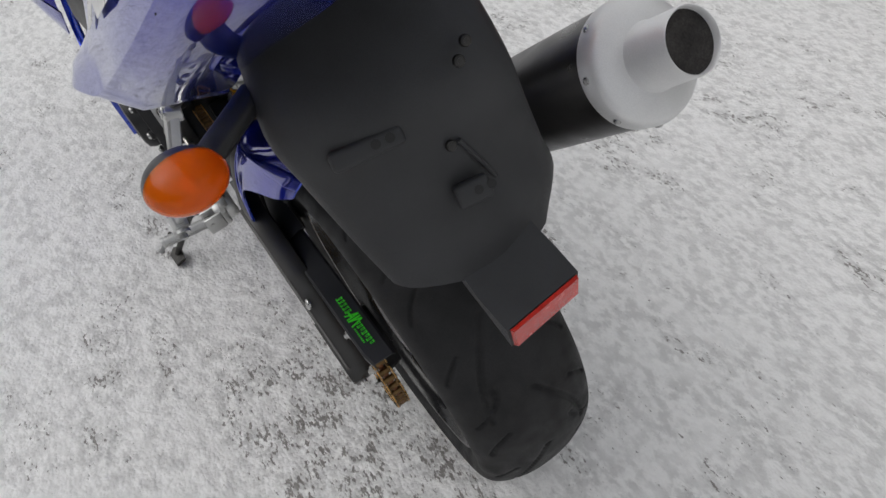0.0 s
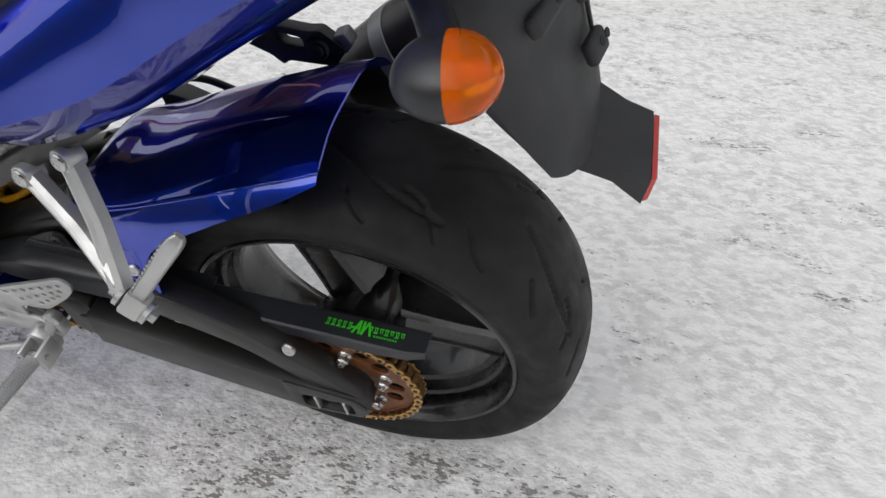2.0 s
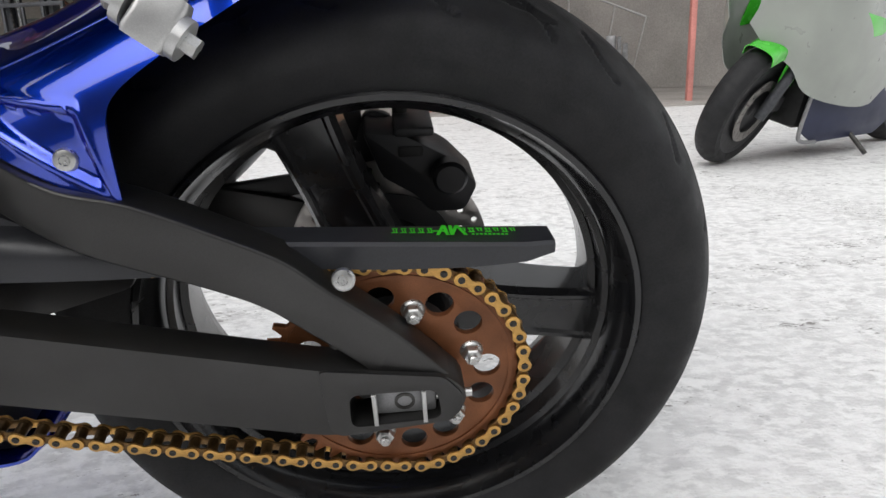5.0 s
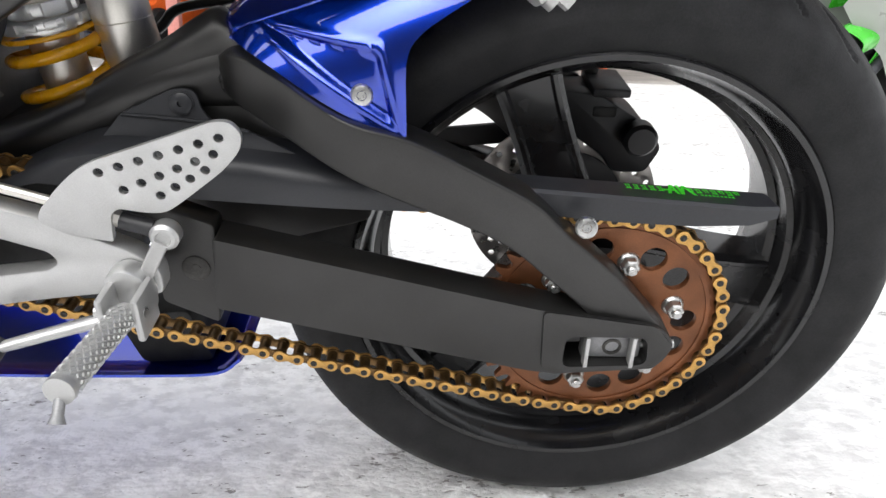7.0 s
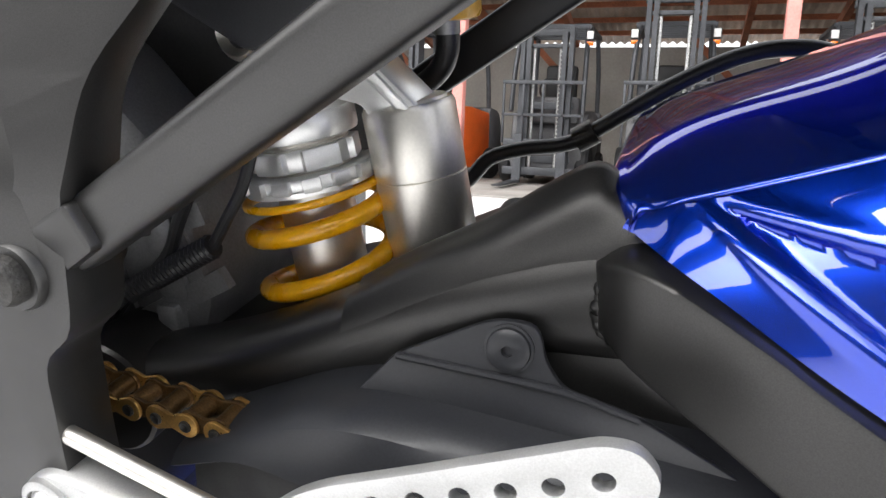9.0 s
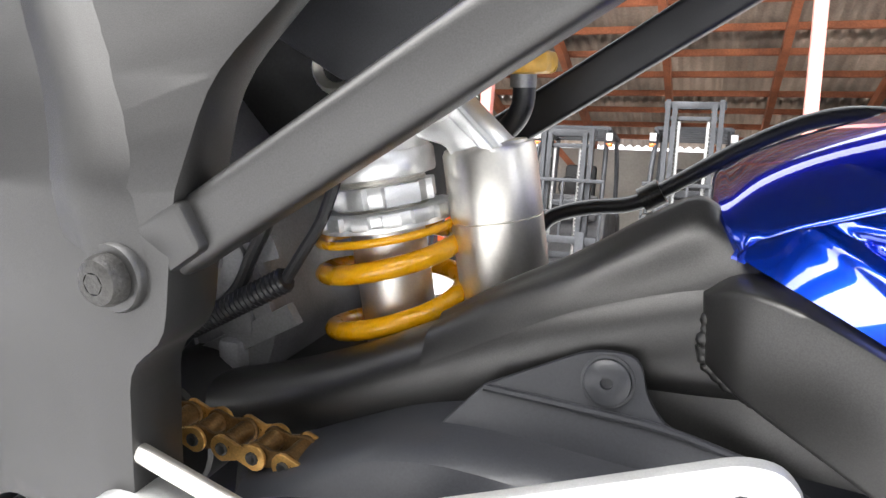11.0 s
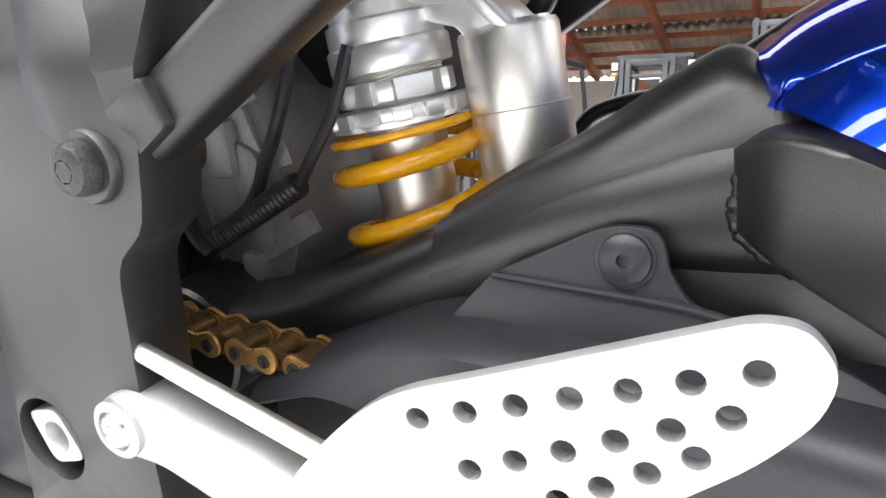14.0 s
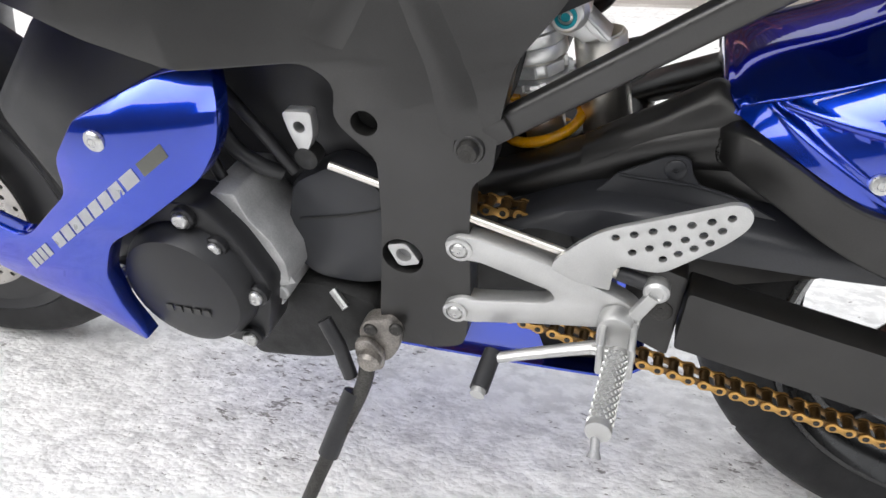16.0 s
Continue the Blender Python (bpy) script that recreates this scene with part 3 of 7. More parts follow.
def swingarm():
    beam_line = [(0.325, 0.104), (0.058, 0.040), (-0.040, 0.0265), (-0.056, 0.008), (-0.046, -0.0185), (0.056, -0.0275), (0.330, 0.038)]
    slot = fillet([(0.040, 0.016), (-0.030, 0.016), (-0.034, -0.014), (0.040, -0.018)], 0.009, 4)
    arm = part("swingarm", plate(fillet(beam_line, [0.004, 0.02, 0.01, 0.01, 0.012, 0.02, 0.004], 5), 0.134, 0.166, 0.0035, [slot]), "arm", bike, "black aluminium swingarm")
    # the arched upper brace
    top = [(0.320, 0.2260), (0.309, 0.2330), (0.292, 0.2320), (0.264, 0.2210), (0.248, 0.2125), (0.217, 0.1985), (0.173, 0.187), (0.118, 0.160), (0.077, 0.137), (0.048, 0.110), (0.000, 0.068), (-0.050, 0.014)]
    low = [(0.020, 0.024), (0.024, 0.036), (0.066, 0.074), (0.096, 0.099), (0.133, 0.118), (0.176, 0.136), (0.230, 0.160), (0.272, 0.182), (0.300, 0.194), (0.318, 0.202)]
    curve = [(p.x, p.z) for p in smooth_path([(x, 0, z) for x, z in top], 4)] + [(p.x, p.z) for p in smooth_path([(x, 0, z) for x, z in low], 4)]

    def lean_in(v):
        v.y -= 0.056 * max(0.0, min(1.0, (v.x - 0.20) / 0.13)) ** 1.6 + 0.012 * max(0.0, (v.x - 0.300) / 0.022) ** 2.2
        return v
    bm = plate(curve, 0.128, 0.162, 0.004)
    cut(bm, "x", [0.20 + 0.01 * i for i in range(10)] + [0.305, 0.310, 0.314, 0.317])
    for v in bm.verts:
        v.co = lean_in(v.co)
    part("brace", bm, "arm", arm, sharp=50)
    part("end_plate", plate(fillet([(0.062, 0.042), (-0.036, 0.028), (-0.052, 0.008), (-0.042, -0.018), (0.050, -0.026), (0.058, -0.018)], 0.006), 0.1655, 0.1685, 0.001, [slot]), "arm", arm)
    # main castings from the hump to the pivot: x, top, underside and how far out
    rings = [(0.296, 0.2440, 0.176, 0.1035), (0.320, 0.2365, 0.176, 0.1035), (0.343, 0.2275, 0.176, 0.1030), (0.370, 0.2175, 0.171, 0.1020), (0.401, 0.2045, 0.160, 0.1005), (0.440, 0.1870, 0.143, 0.0995), (0.480, 0.1690, 0.126, 0.0990),
             (0.530, 0.1515, 0.106, 0.0985), (0.585, 0.1380, 0.086, 0.0980)]

    def oval(x, top, low, out, q):
        w = 0.031 - 0.004 * max(0.0, min(1.0, (x - 0.32) / 0.1))
        ring = []
        for i in range(36):
            c, d = math.cos(2 * math.pi * i / 36), math.sin(2 * math.pi * i / 36)
            ring.append((x, q * (out - w + w * math.copysign(abs(c) ** 0.8, c)), (top + low) / 2 + (top - low) / 2 * math.copysign(abs(d) ** 0.8, d)))
        return ring
    for q in (1, -1):
        fine = [smooth_path(c, 4) for c in zip(*[oval(x, top - (0.022 if q < 0 else 0), low, out, q) for x, top, low, out in rings])]
        part("main_tube", loft([list(r) for r in zip(*fine)], closed=True, caps=True), "arm", arm, sharp=60)
    # flank that rises from the left casting to the arch
    flank = [[(x, 0.1000, low - 0.017), (x, 0.0975, low - 0.008), (x, 0.0930, low), (x, 0.0870, (low + top) / 2 + 0.001), (x, 0.0770, top - 0.002), (x, 0.0710, top), (x, 0.0640, top - 0.003), (x, 0.0600, low - 0.010)]
             for x, low, top in ((0.302, 0.2380, 0.2400), (0.313, 0.2390, 0.2490), (0.325, 0.2345, 0.2550), (0.343, 0.2268, 0.2460), (0.370, 0.2165, 0.2290), (0.400, 0.2035, 0.2135), (0.430, 0.1890, 0.1955))]
    part("flank", loft(smooth_sections(flank, 4, 3)), "arm", arm, sharp=60)
    beads = ([(0.3160, 0.1000, 0.2225), (0.3165, 0.1025, 0.2180), (0.3175, 0.1030, 0.2120), (0.3175, 0.1030, 0.2040)],
             [(0.3180, 0.1030, 0.2070), (0.3160, 0.1035, 0.2010), (0.3100, 0.1040, 0.1960), (0.3000, 0.1050, 0.1895)])
    for k, bead in enumerate(beads):
        run = smooth_path(bead, 7)
        part("weld", tube([r + Vector((0.0005 * math.sin(0.9 * i), 0, 0.0004 * math.cos(0.7 * i))) for i, r in enumerate(run)], [0.0030 + 0.0004 * math.sin(1.7 * i + k) for i in range(len(run))], 10), "arm", arm, sharp=70)
    # gusset between tube and beam, with the guard's screw boss, and the hump's inner wall
    part("gusset", plate(fillet([(0.410, 0.176), (0.325, 0.212), (0.285, 0.190), (0.212, 0.156), (0.206, 0.086), (0.330, 0.050), (0.430, 0.100)], 0.012), 0.088, 0.098, 0.002), "arm", arm)
    cross = smooth_path([(0.390, 0.086, 0.172), (0.396, 0.05, 0.160), (0.398, 0.0, 0.158), (0.396, -0.05, 0.160), (0.390, -0.086, 0.172)], 5)
    part("cross_member", tube(cross, 0.018, 24, up=(0, 0, 1)), "arm", arm)
    # broad arch that joins both main tubes under the mudguard
    arch = []
    for i in range(13):
        y = -0.066 + 0.011 * i
        q = abs(y) / 0.066
        xf, zt = 0.312 + 0.008 * q ** 2, 0.248 - 0.002 * q ** 4
        arch.append([(0.235, y, zt - 0.010), (xf - 0.006, y, zt), (xf, y, zt - 0.006), (xf + 0.001, y, zt - 0.030), (0.235, y, zt - 0.040)])
    part("arch", loft(arch, closed=True, caps=True), "arm", arm)
    part("pivot_tube", lathe([(0.032, -0.10), (0.034, -0.098), (0.034, 0.098), (0.032, 0.10)], 28), "arm", arm, matrix=Matrix.Translation((0.579, 0, 0.118)))
    part("shock_shelf", plate(fillet([(0.56, 0.10), (0.56, 0.135), (0.44, 0.168), (0.42, 0.142), (0.46, 0.11)], 0.015), -0.07, 0.05, 0.003), "arm", arm)
    # right-hand beam
    part("beam", plate(fillet(beam_line, 0.01, 4), -0.160, -0.130, 0.0035), "arm", arm)
    part("brace", plate(curve, -0.156, -0.126, 0.004), "arm", arm)
    # bracket ahead of the beam
    part("front_bracket", plate(fillet([(0.378, 0.128), (0.326, 0.108), (0.334, 0.012), (0.378, 0.034)], 0.005), 0.128, 0.152, 0.0015), "arm", arm)
    screw(arm, (0.346, 0.152, 0.068), 0.011, material="dark_steel", deep=0.002)
    # axle block with its two alignment marks
    part("adjuster_block", box(0.052, 0.012, 0.026, 0.002, (-0.004, 0.152, -0.002)), "alu_cast", arm, "cast axle adjuster block")
    part("axle", lathe([(0.0085, 0.150), (0.0085, 0.1590), (0.006, 0.1592), (0.0055, 0.152), (0, 0.152)], 20), "dark_steel", arm, matrix=Matrix.Translation((-0.004, 0, -0.002)))
    for x in (0.019, -0.021):
        part("alignment_mark", plate([(x + 0.0035, 0.015), (x, 0.015), (x - 0.001, -0.017), (x + 0.0025, -0.017)], 0.160, 0.1695, 0.0004), "alu", arm, "pale alignment mark")
    part("adjuster_screw", lathe([(0.004, -0.06), (0.004, -0.03)], 12, axis="X"), "steel", arm, matrix=Matrix.Translation((0, 0.152, -0.003)))
    screw(arm, (0.036, 0.157, 0.117), 0.0085, axis=(0.1, 1, 0.35), label="bright round-headed bolt")
    return arm


swingarm()


def chain_guard():
    """Black plastic guard over the upper chain run, with a tail over the sprocket that bears a green sticker."""
    def fold(x):
        return 0.1305 + 0.066 * x

    def top(x):
        return 0.1295 + 0.058 * x

    def sec(x, low, squeeze=0.0):
        y = 0.1360 - squeeze
        return [(x, y, low), (x, y, fold(x)), (x, y - 0.0030, fold(x) + 0.0022), (x, 0.101, top(x)), (x, 0.097, top(x) - 0.004)]
    tail = [sec(0.165, 0.124), sec(0.105, 0.120), sec(0.050, 0.114), sec(0.000, 0.110), sec(-0.060, 0.108), sec(-0.105, 0.110), sec(-0.128, 0.1150, 0.004)]
    g = part("chain_guard", loft(tail, 0.0025), "guard", bike, "black plastic chain guard with a green sticker", sharp=25)
    # forward part: a long hood with a raised tongue under the bolt
    hood = [[(0.500, 0.140, 0.124), (0.500, 0.132, 0.130), (0.500, 0.110, 0.132), (0.500, 0.100, 0.132)],
            [(0.460, 0.143, 0.137), (0.460, 0.136, 0.146), (0.460, 0.112, 0.150), (0.460, 0.098, 0.150)],
            [(0.425, 0.144, 0.133), (0.425, 0.138, 0.158), (0.425, 0.114, 0.163), (0.425, 0.097, 0.164)],
            [(0.390, 0.144, 0.130), (0.390, 0.138, 0.160), (0.390, 0.116, 0.166), (0.390, 0.096, 0.168)],
            [(0.300, 0.143, 0.124), (0.300, 0.137, 0.150), (0.300, 0.118, 0.158), (0.300, 0.096, 0.162)],
            [(0.220, 0.142, 0.120), (0.220, 0.137, 0.140), (0.220, 0.120, 0.150), (0.220, 0.096, 0.155)],
            [(0.150, 0.138, 0.117), (0.150, 0.135, 0.135), (0.150, 0.122, 0.145), (0.150, 0.096, 0.150)]]
    part("hood", loft(smooth_sections(hood, 4, 3), 0.0025), "guard", g)
    tongue = fillet([(0.418, 0.160), (0.397, 0.183), (0.356, 0.203), (0.3385, 0.2025), (0.3355, 0.188), (0.3280, 0.1785), (0.300, 0.172), (0.255, 0.150), (0.30, 0.146)], [0.004, 0.003, 0.010, 0.010, 0.006, 0.004, 0.01, 0.004, 0.01])

    def tilt(v):
        v.y += 0.16 * (0.185 - v.z)
        return v
    part("tongue", plate(tongue, 0.1095, 0.1125, 0.001, warp=tilt), "guard", g)
    ridge = smooth_path([(0.396, 0.1135, 0.1830), (0.362, 0.1140, 0.1810), (0.3290, 0.1145, 0.1785), (0.300, 0.1155, 0.1720)], 4)
    part("ridge", tube(ridge, 0.0016, 8), "guard", g)
    head = part("screw", lathe([(0.0084, -0.001), (0.0088, 0.0008), (0.0084, 0.0024), (0.0066, 0.0036), (0.0030, 0.0041), (0.0022, 0.0041), (0.0021, 0.0020), (0, 0.0020)], 36), "guard", g, "dark pan-head screw", matrix=frame_of((0.3495, 0.1120, 0.1925), (0, 1, 0.16)))
    part("washer", lathe([(0.0098, 0), (0.0098, 0.0006), (0.0090, 0.0009), (0.0080, 0.0009)], 36), "guard", head)
    # sticker: its writing stands as plain bars
    st = thing_part("sticker", "green printed sticker")
    st.parent = g

    def bar(x0, x1, t0, t1, lean=0.0):
        bm = bmesh.new()
        n = Vector((0, 0.0, 1.0))
        vs = []
        for x, t in ((x0 - lean, t0), (x1 - lean, t0), (x1, t1), (x0, t1)):
            f, u = fold(x) + 0.0022, top(x)
            vs.append(bm.verts.new(Vector((x, 0.1330 - 0.0320 * t, f + (u - f) * t)) + n * 0.0031))
        bm.faces.new(vs)
        bmesh.ops.solidify(bm, geom=list(bm.faces), thickness=0.0003)
        part("bar", bm, "sticker", st)
    x = -0.001
    for i in range(5):
        bar(x, x - 0.0052, 0.34, 0.40)
        bar(x - 0.0008, x - 0.0020, 0.40, 0.60, 0.001)
        bar(x - 0.0034, x - 0.0046, 0.40, 0.60)
        bar(x - 0.0006, x - 0.0052, 0.60, 0.66)
        x -= 0.0068
    for dx, lean in ((0.0060, -0.006), (0.0062, 0.0015), (0.0112, 0.0), (0.0165, -0.0055), (0.0165, 0.0055)):
        bar(x - dx, x - dx - 0.0030, 0.22, 0.84, lean)
    bar(x + 0.002, x - 0.008, 0.42, 0.52)
    x -= 0.0195
    for i in range(7):
        bar(x, x - 0.0050, 0.62, 0.68)
        bar(x - 0.0004, x - 0.0016, 0.46, 0.62, 0.001)
        bar(x - 0.0034, x - 0.0046, 0.46, 0.62)
        if i % 2:
            bar(x, x - 0.0050, 0.40, 0.46)
        x -= 0.0066
    for i in range(9):
        bar(-0.063 - i * 0.0033, -0.0652 - i * 0.0033, 0.24, 0.32)
    return g


chain_guard()

def tri_loft(name, secs, material, parent, label="", per=4, across=4, thick=0.0025, sharp=40):
    return part(name, loft(smooth_sections(secs, per, across), thick), material, parent, label, sharp)


def hugger():
    """Blue mudguard hugging the rear tyre: a slanting side panel with a pressed triangle, a rounded crease and a flat top."""
    # along the bike: the crease's place and height, and the height of the top's middle
    spine = smooth_path([(-0.034, 0.0965, 0.3770), (0.000, 0.1030, 0.3665), (0.028, 0.1050, 0.3565), (0.079, 0.1090, 0.3375), (0.122, 0.1110, 0.3205), (0.168, 0.1120, 0.3020), (0.207, 0.1110, 0.2855), (0.240, 0.1085, 0.2720),
                         (0.272, 0.1040, 0.2600), (0.292, 0.0990, 0.2525), (0.304, 0.0940, 0.2468)], 8)
    rise = smooth_path([(-0.034, 0.0190, 0), (0.000, 0.0225, 0), (0.028, 0.0235, 0), (0.079, 0.0240, 0), (0.122, 0.0235, 0), (0.168, 0.0215, 0), (0.207, 0.0190, 0), (0.240, 0.0172, 0), (0.272, 0.0155, 0), (0.292, 0.0120, 0), (0.304, 0.0080, 0)], 8)

    def crease(x):
        for a, b in zip(spine, spine[1:]):
            if x <= b.x or b is spine[-1]:
                u = (x - a.x) / (b.x - a.x)
                return a.y + (b.y - a.y) * u, a.z + (b.z - a.z) * u

    def side(x, z):
        """How far out the side panel stands, with its pressed triangle and the rib under it."""
        cy, cz = crease(x)
        y = cy + 0.046 * (1 - math.exp(-max(0.0, cz - z) / 0.038))
        tri = ((0.2790, 0.2520), (0.1985, 0.2440), (0.1870, 0.1975))
        far = -1.0
        for (ax, az), (bx, bz) in zip(tri, tri[1:] + tri[:1]):
            d = math.hypot(bx - ax, bz - az)
            far = max(far, ((x - ax) * (bz - az) - (z - az) * (bx - ax)) / d)
        t = max(0.0, min(1.0, (0.0012 - far) / 0.0034))
        y -= 0.0042 * t * t * (3 - 2 * t)
        return y + 0.0016 * math.exp(-((far - 0.0042) / 0.0022) ** 2)

    def over(x, y):
        """The front edge runs slantwise across the bike."""
        w = max(0.0, min(1.0, (x - 0.235) / 0.065))
        q = max(0.0, min(1.0, (0.094 - abs(y)) / 0.026))
        return x + 0.011 * w * w * (3 - 2 * w) * q * (2 - q)
    secs = []
    for a, m in zip(spine, rise):
        x, cy, cz, up = a.x, a.y, a.z, m.y
        row = [(cy + 0.0004, cz - 0.0032), (cy + 0.0017, cz - 0.0014), (cy + 0.0012, cz - 0.0002), (cy - 0.0006, cz + 0.0011), (cy - 0.0034, cz + 0.0023)]
        # a flat slanting face, a rounded shoulder, then the level top
        row += [(cy + (0.064 - cy) * f, cz + 0.0023 + (0.80 * up - 0.0023) * f) for f in (0.25, 0.5, 0.75, 1.0)]
        row += [(0.058, cz + 0.885 * up), (0.052, cz + 0.945 * up), (0.044, cz + 0.985 * up), (0.032, cz + 1.0 * up), (0.015, cz + 0.985 * up), (0.0, cz + 0.95 * up), (-0.030, cz + 0.82 * up), (-0.060, cz + 0.48 * up)]
        row += [(-0.085, cz - 0.004), (-0.105, cz - 0.020), (-0.122, cz - 0.040)]
        secs.append([Vector((over(x, y), y, z)) for y, z in row])
    for dx, dz in ((0.0022, -0.0008), (0.0042, -0.0026), (0.0054, -0.0054), (0.0058, -0.0090), (0.0056, -0.0150)):
        secs.append([q + Vector((dx, 0, dz)) for q in secs[len(spine) - 1]])
    shell = thicken(loft(secs), 0.0026)
    h = part("rear_hugger", shell, "blue", bike, "glossy blue rear mudguard", 60)
    # the side panel: its lower edge follows the tyre, then a leg comes down along the swingarm
    low = [(-0.034, 0.3690), (0.000, 0.3520), (0.028, 0.3375), (0.079, 0.3130), (0.122, 0.2890), (0.150, 0.2715), (0.166, 0.2605), (0.1755, 0.2500), (0.1785, 0.2380), (0.1770, 0.1840), (0.1800, 0.1820), (0.207, 0.1940), (0.240, 0.2100),
           (0.272, 0.2262), (0.284, 0.2312), (0.296, 0.2352), (0.3095, 0.2390)]
    edge = fillet(low, [0, 0.01, 0.01, 0.01, 0.01, 0.008, 0.006, 0.006, 0.008, 0.002, 0.004, 0.01, 0.01, 0.01, 0.006, 0.006, 0.003], 3)
    run = [q for u, v in zip(edge, edge[1:]) for q in [u.lerp(v, i / max(1, math.ceil((v - u).length / 0.0030))) for i in range(max(1, math.ceil((v - u).length / 0.0030)))]] + [edge[-1]]
    skin = []
    for q in run:
        # above the leg's rear edge the rim still goes ahead
        ahead = q.x if q.x < 0.150 else 0.150 + 0.052 * min(1.0, max(0.0, (0.2715 - q.y) / 0.0830)) if q.x < 0.1795 else 0.202 + (q.x - 0.180) * (0.3080 - 0.202) / 0.1295
        top = Vector((ahead, crease(ahead)[1] - 0.0016))
        skin.append([(w.x, side(w.x, w.y), w.y) for w in [q.lerp(top, j / 30) for j in range(31)]])
    sheet = loft(skin)
    sheet.normal_update()
    bmesh.ops.reverse_faces(sheet, faces=[f for f in sheet.faces if f.normal.y < 0])
    back = [[(x, y - 0.0028, z) for x, y, z in r] for r in skin]
    join_into(sheet, loft(back))
    join_into(sheet, loft([[r[0] for r in skin], [r[0] for r in back]]))
    join_into(sheet, loft([skin[0], back[0]]))
    bmesh.ops.remove_doubles(sheet, verts=sheet.verts, dist=0.0001)
    panel = part("side_panel", sheet, "blue", h, sharp=50)
    screw(panel, (0.2095, side(0.2095, 0.2150) + 0.0005, 0.2150), 0.0078, axis=(-0.1, 1, 0.25), label="bright round-headed bolt")
    return h


hugger()


def shock():
    """Rear shock with a yellow spring, machined collars and a piggyback reservoir."""
    c = Matrix.Translation((0.484, 0.018, 0.226)) @ Matrix.Rotation(radians(8), 4, "Y") @ Matrix.Translation((0, 0, -0.226))
    body = part("shock_absorber", lathe([(0.0205, 0.115), (0.0205, 0.222), (0.0235, 0.222), (0.0235, 0.252)], 40, axis="Z"), "polished", bike, "machined rear shock with a yellow spring", matrix=c)
    w, turns = [], 3.9
    fall = ((0.0, 0.2200), (0.5, 0.2165), (1.0, 0.2085), (1.5, 0.1985), (2.5, 0.1660), (3.5, 0.1335), (4.0, 0.118))
    for i in range(int(turns * 32) + 1):
        q = i / 32
        (qa, za), (qb, zb) = next((u, v) for u, v in zip(fall, fall[1:]) if u[0] <= q <= v[0])
        w.append((0.0372 * math.cos(math.pi - 2 * math.pi * q), 0.0372 * math.sin(math.pi - 2 * math.pi * q), za + (zb - za) * (q - qa) / (qb - qa)))
    part("spring", tube(w, [0.0022 + 0.0031 * max(0.0, min(1, (i - 10) / 22)) for i in range(len(w))], 14), "yellow", body, "yellow coil spring")
    # castle collar with its notches, lock collar, cap
    k, pts = 14, []
    for i in range(k):
        for o, r in ((0.0, 0.0370), (0.55, 0.0370), (0.6, 0.0340), (0.95, 0.0340)):
            a = 2 * math.pi * (i + o) / k
            pts.append((r * math.cos(a), r * math.sin(a)))
    flat = Matrix.Rotation(radians(90), 4, "X")
    part("spring_collar", join_into(plate(pts, 0.2245, 0.2315, 0.0006), lathe([(0.0355, 0.2250), (0.0355, 0.2225), (0.03, 0.2225)], 40)), "alu_shock", body, matrix=flat)
    part("thread", lathe([(0.0242 + (0.0006 if i % 2 else 0), 0.230 + i * 0.0009) for i in range(22)], 40, axis="Z"), "polished", body)
    k, pts = 6, []
    for i in range(k):
        for o, r in ((0.0, 0.0300), (0.62, 0.0300), (0.68, 0.0270), (0.94, 0.0270)):
            a = 2 * math.pi * (i + o) / k + 0.4
            pts.append((r * math.cos(a), r * math.sin(a)))
    part("lock_collar", plate(pts, 0.2335, 0.2445, 0.0009), "alu_shock", body, matrix=flat)
    part("upper_collar", lathe([(0.026, 0.2475), (0.0302, 0.2485), (0.0308, 0.2505), (0.0308, 0.2600), (0.0298, 0.2615), (0.026, 0.2615)], 48, axis="Z"), "alu_shock", body)
    part("head", lathe([(0.0285, 0.261), (0.0292, 0.2625), (0.0290, 0.2720), (0.0265, 0.2735), (0.0262, 0.2800), (0.0200, 0.2870), (0.012, 0.288)], 44, axis="Z"), "alu_shock", body)
    # upper eye across the bike, with its teal ring
    eye = part("upper_eye", lathe([(0.0135, -0.024), (0.0175, -0.022), (0.0185, -0.010), (0.0185, 0.008), (0.0150, 0.012), (0.0150, 0.020), (0.0125, 0.022)], 36), "alu_shock", body,
               matrix=Matrix.Translation((-0.0385, 0.012, 0.2905)))
    part("teal_ring", lathe([(0.0098, 0.0200), (0.0098, 0.0240), (0.0068, 0.0245), (0.0066, 0.0230)], 32), "teal", eye, "teal anodised ring")
    part("spherical_bearing", lathe([(0.0066, 0.020), (0.0066, 0.0232), (0.0042, 0.0242), (0.0042, 0.0215), (0, 0.0215)], 28), "steel", eye)
    # reservoir and the bridge to it
    rx, ry = -0.0590, -0.012
    res = part("reservoir", lathe([(0.0232, 0.158), (0.0244, 0.161), (0.0244, 0.2190), (0.0238, 0.2195), (0.0244, 0.2200), (0.0244, 0.2545), (0.0230, 0.2570), (0.0208, 0.2570), (0.0200, 0.2585), (0, 0.2590)], 48, axis="Z"),
               "polished", body, "brushed gas reservoir", matrix=Matrix.Translation((rx, ry, 0)))
    arm_line = fillet([(0.470, 0.297), (0.446, 0.294), (0.4130, 0.2625), (0.4150, 0.2575), (0.4420, 0.2585), (0.4475, 0.2660), (0.4620, 0.2690), (0.4740, 0.282)], 0.003)
    part("bridge", plate(arm_line, -0.006, 0.026, 0.0025), "alu_shock", body, matrix=c.inverted())
    part("bridge_rib", plate(fillet([(0.4440, 0.2895), (0.4200, 0.2655), (0.4260, 0.2640), (0.4500, 0.2860)], 0.002), 0.0255, 0.0285, 0.001), "alu_shock", body, matrix=c.inverted())
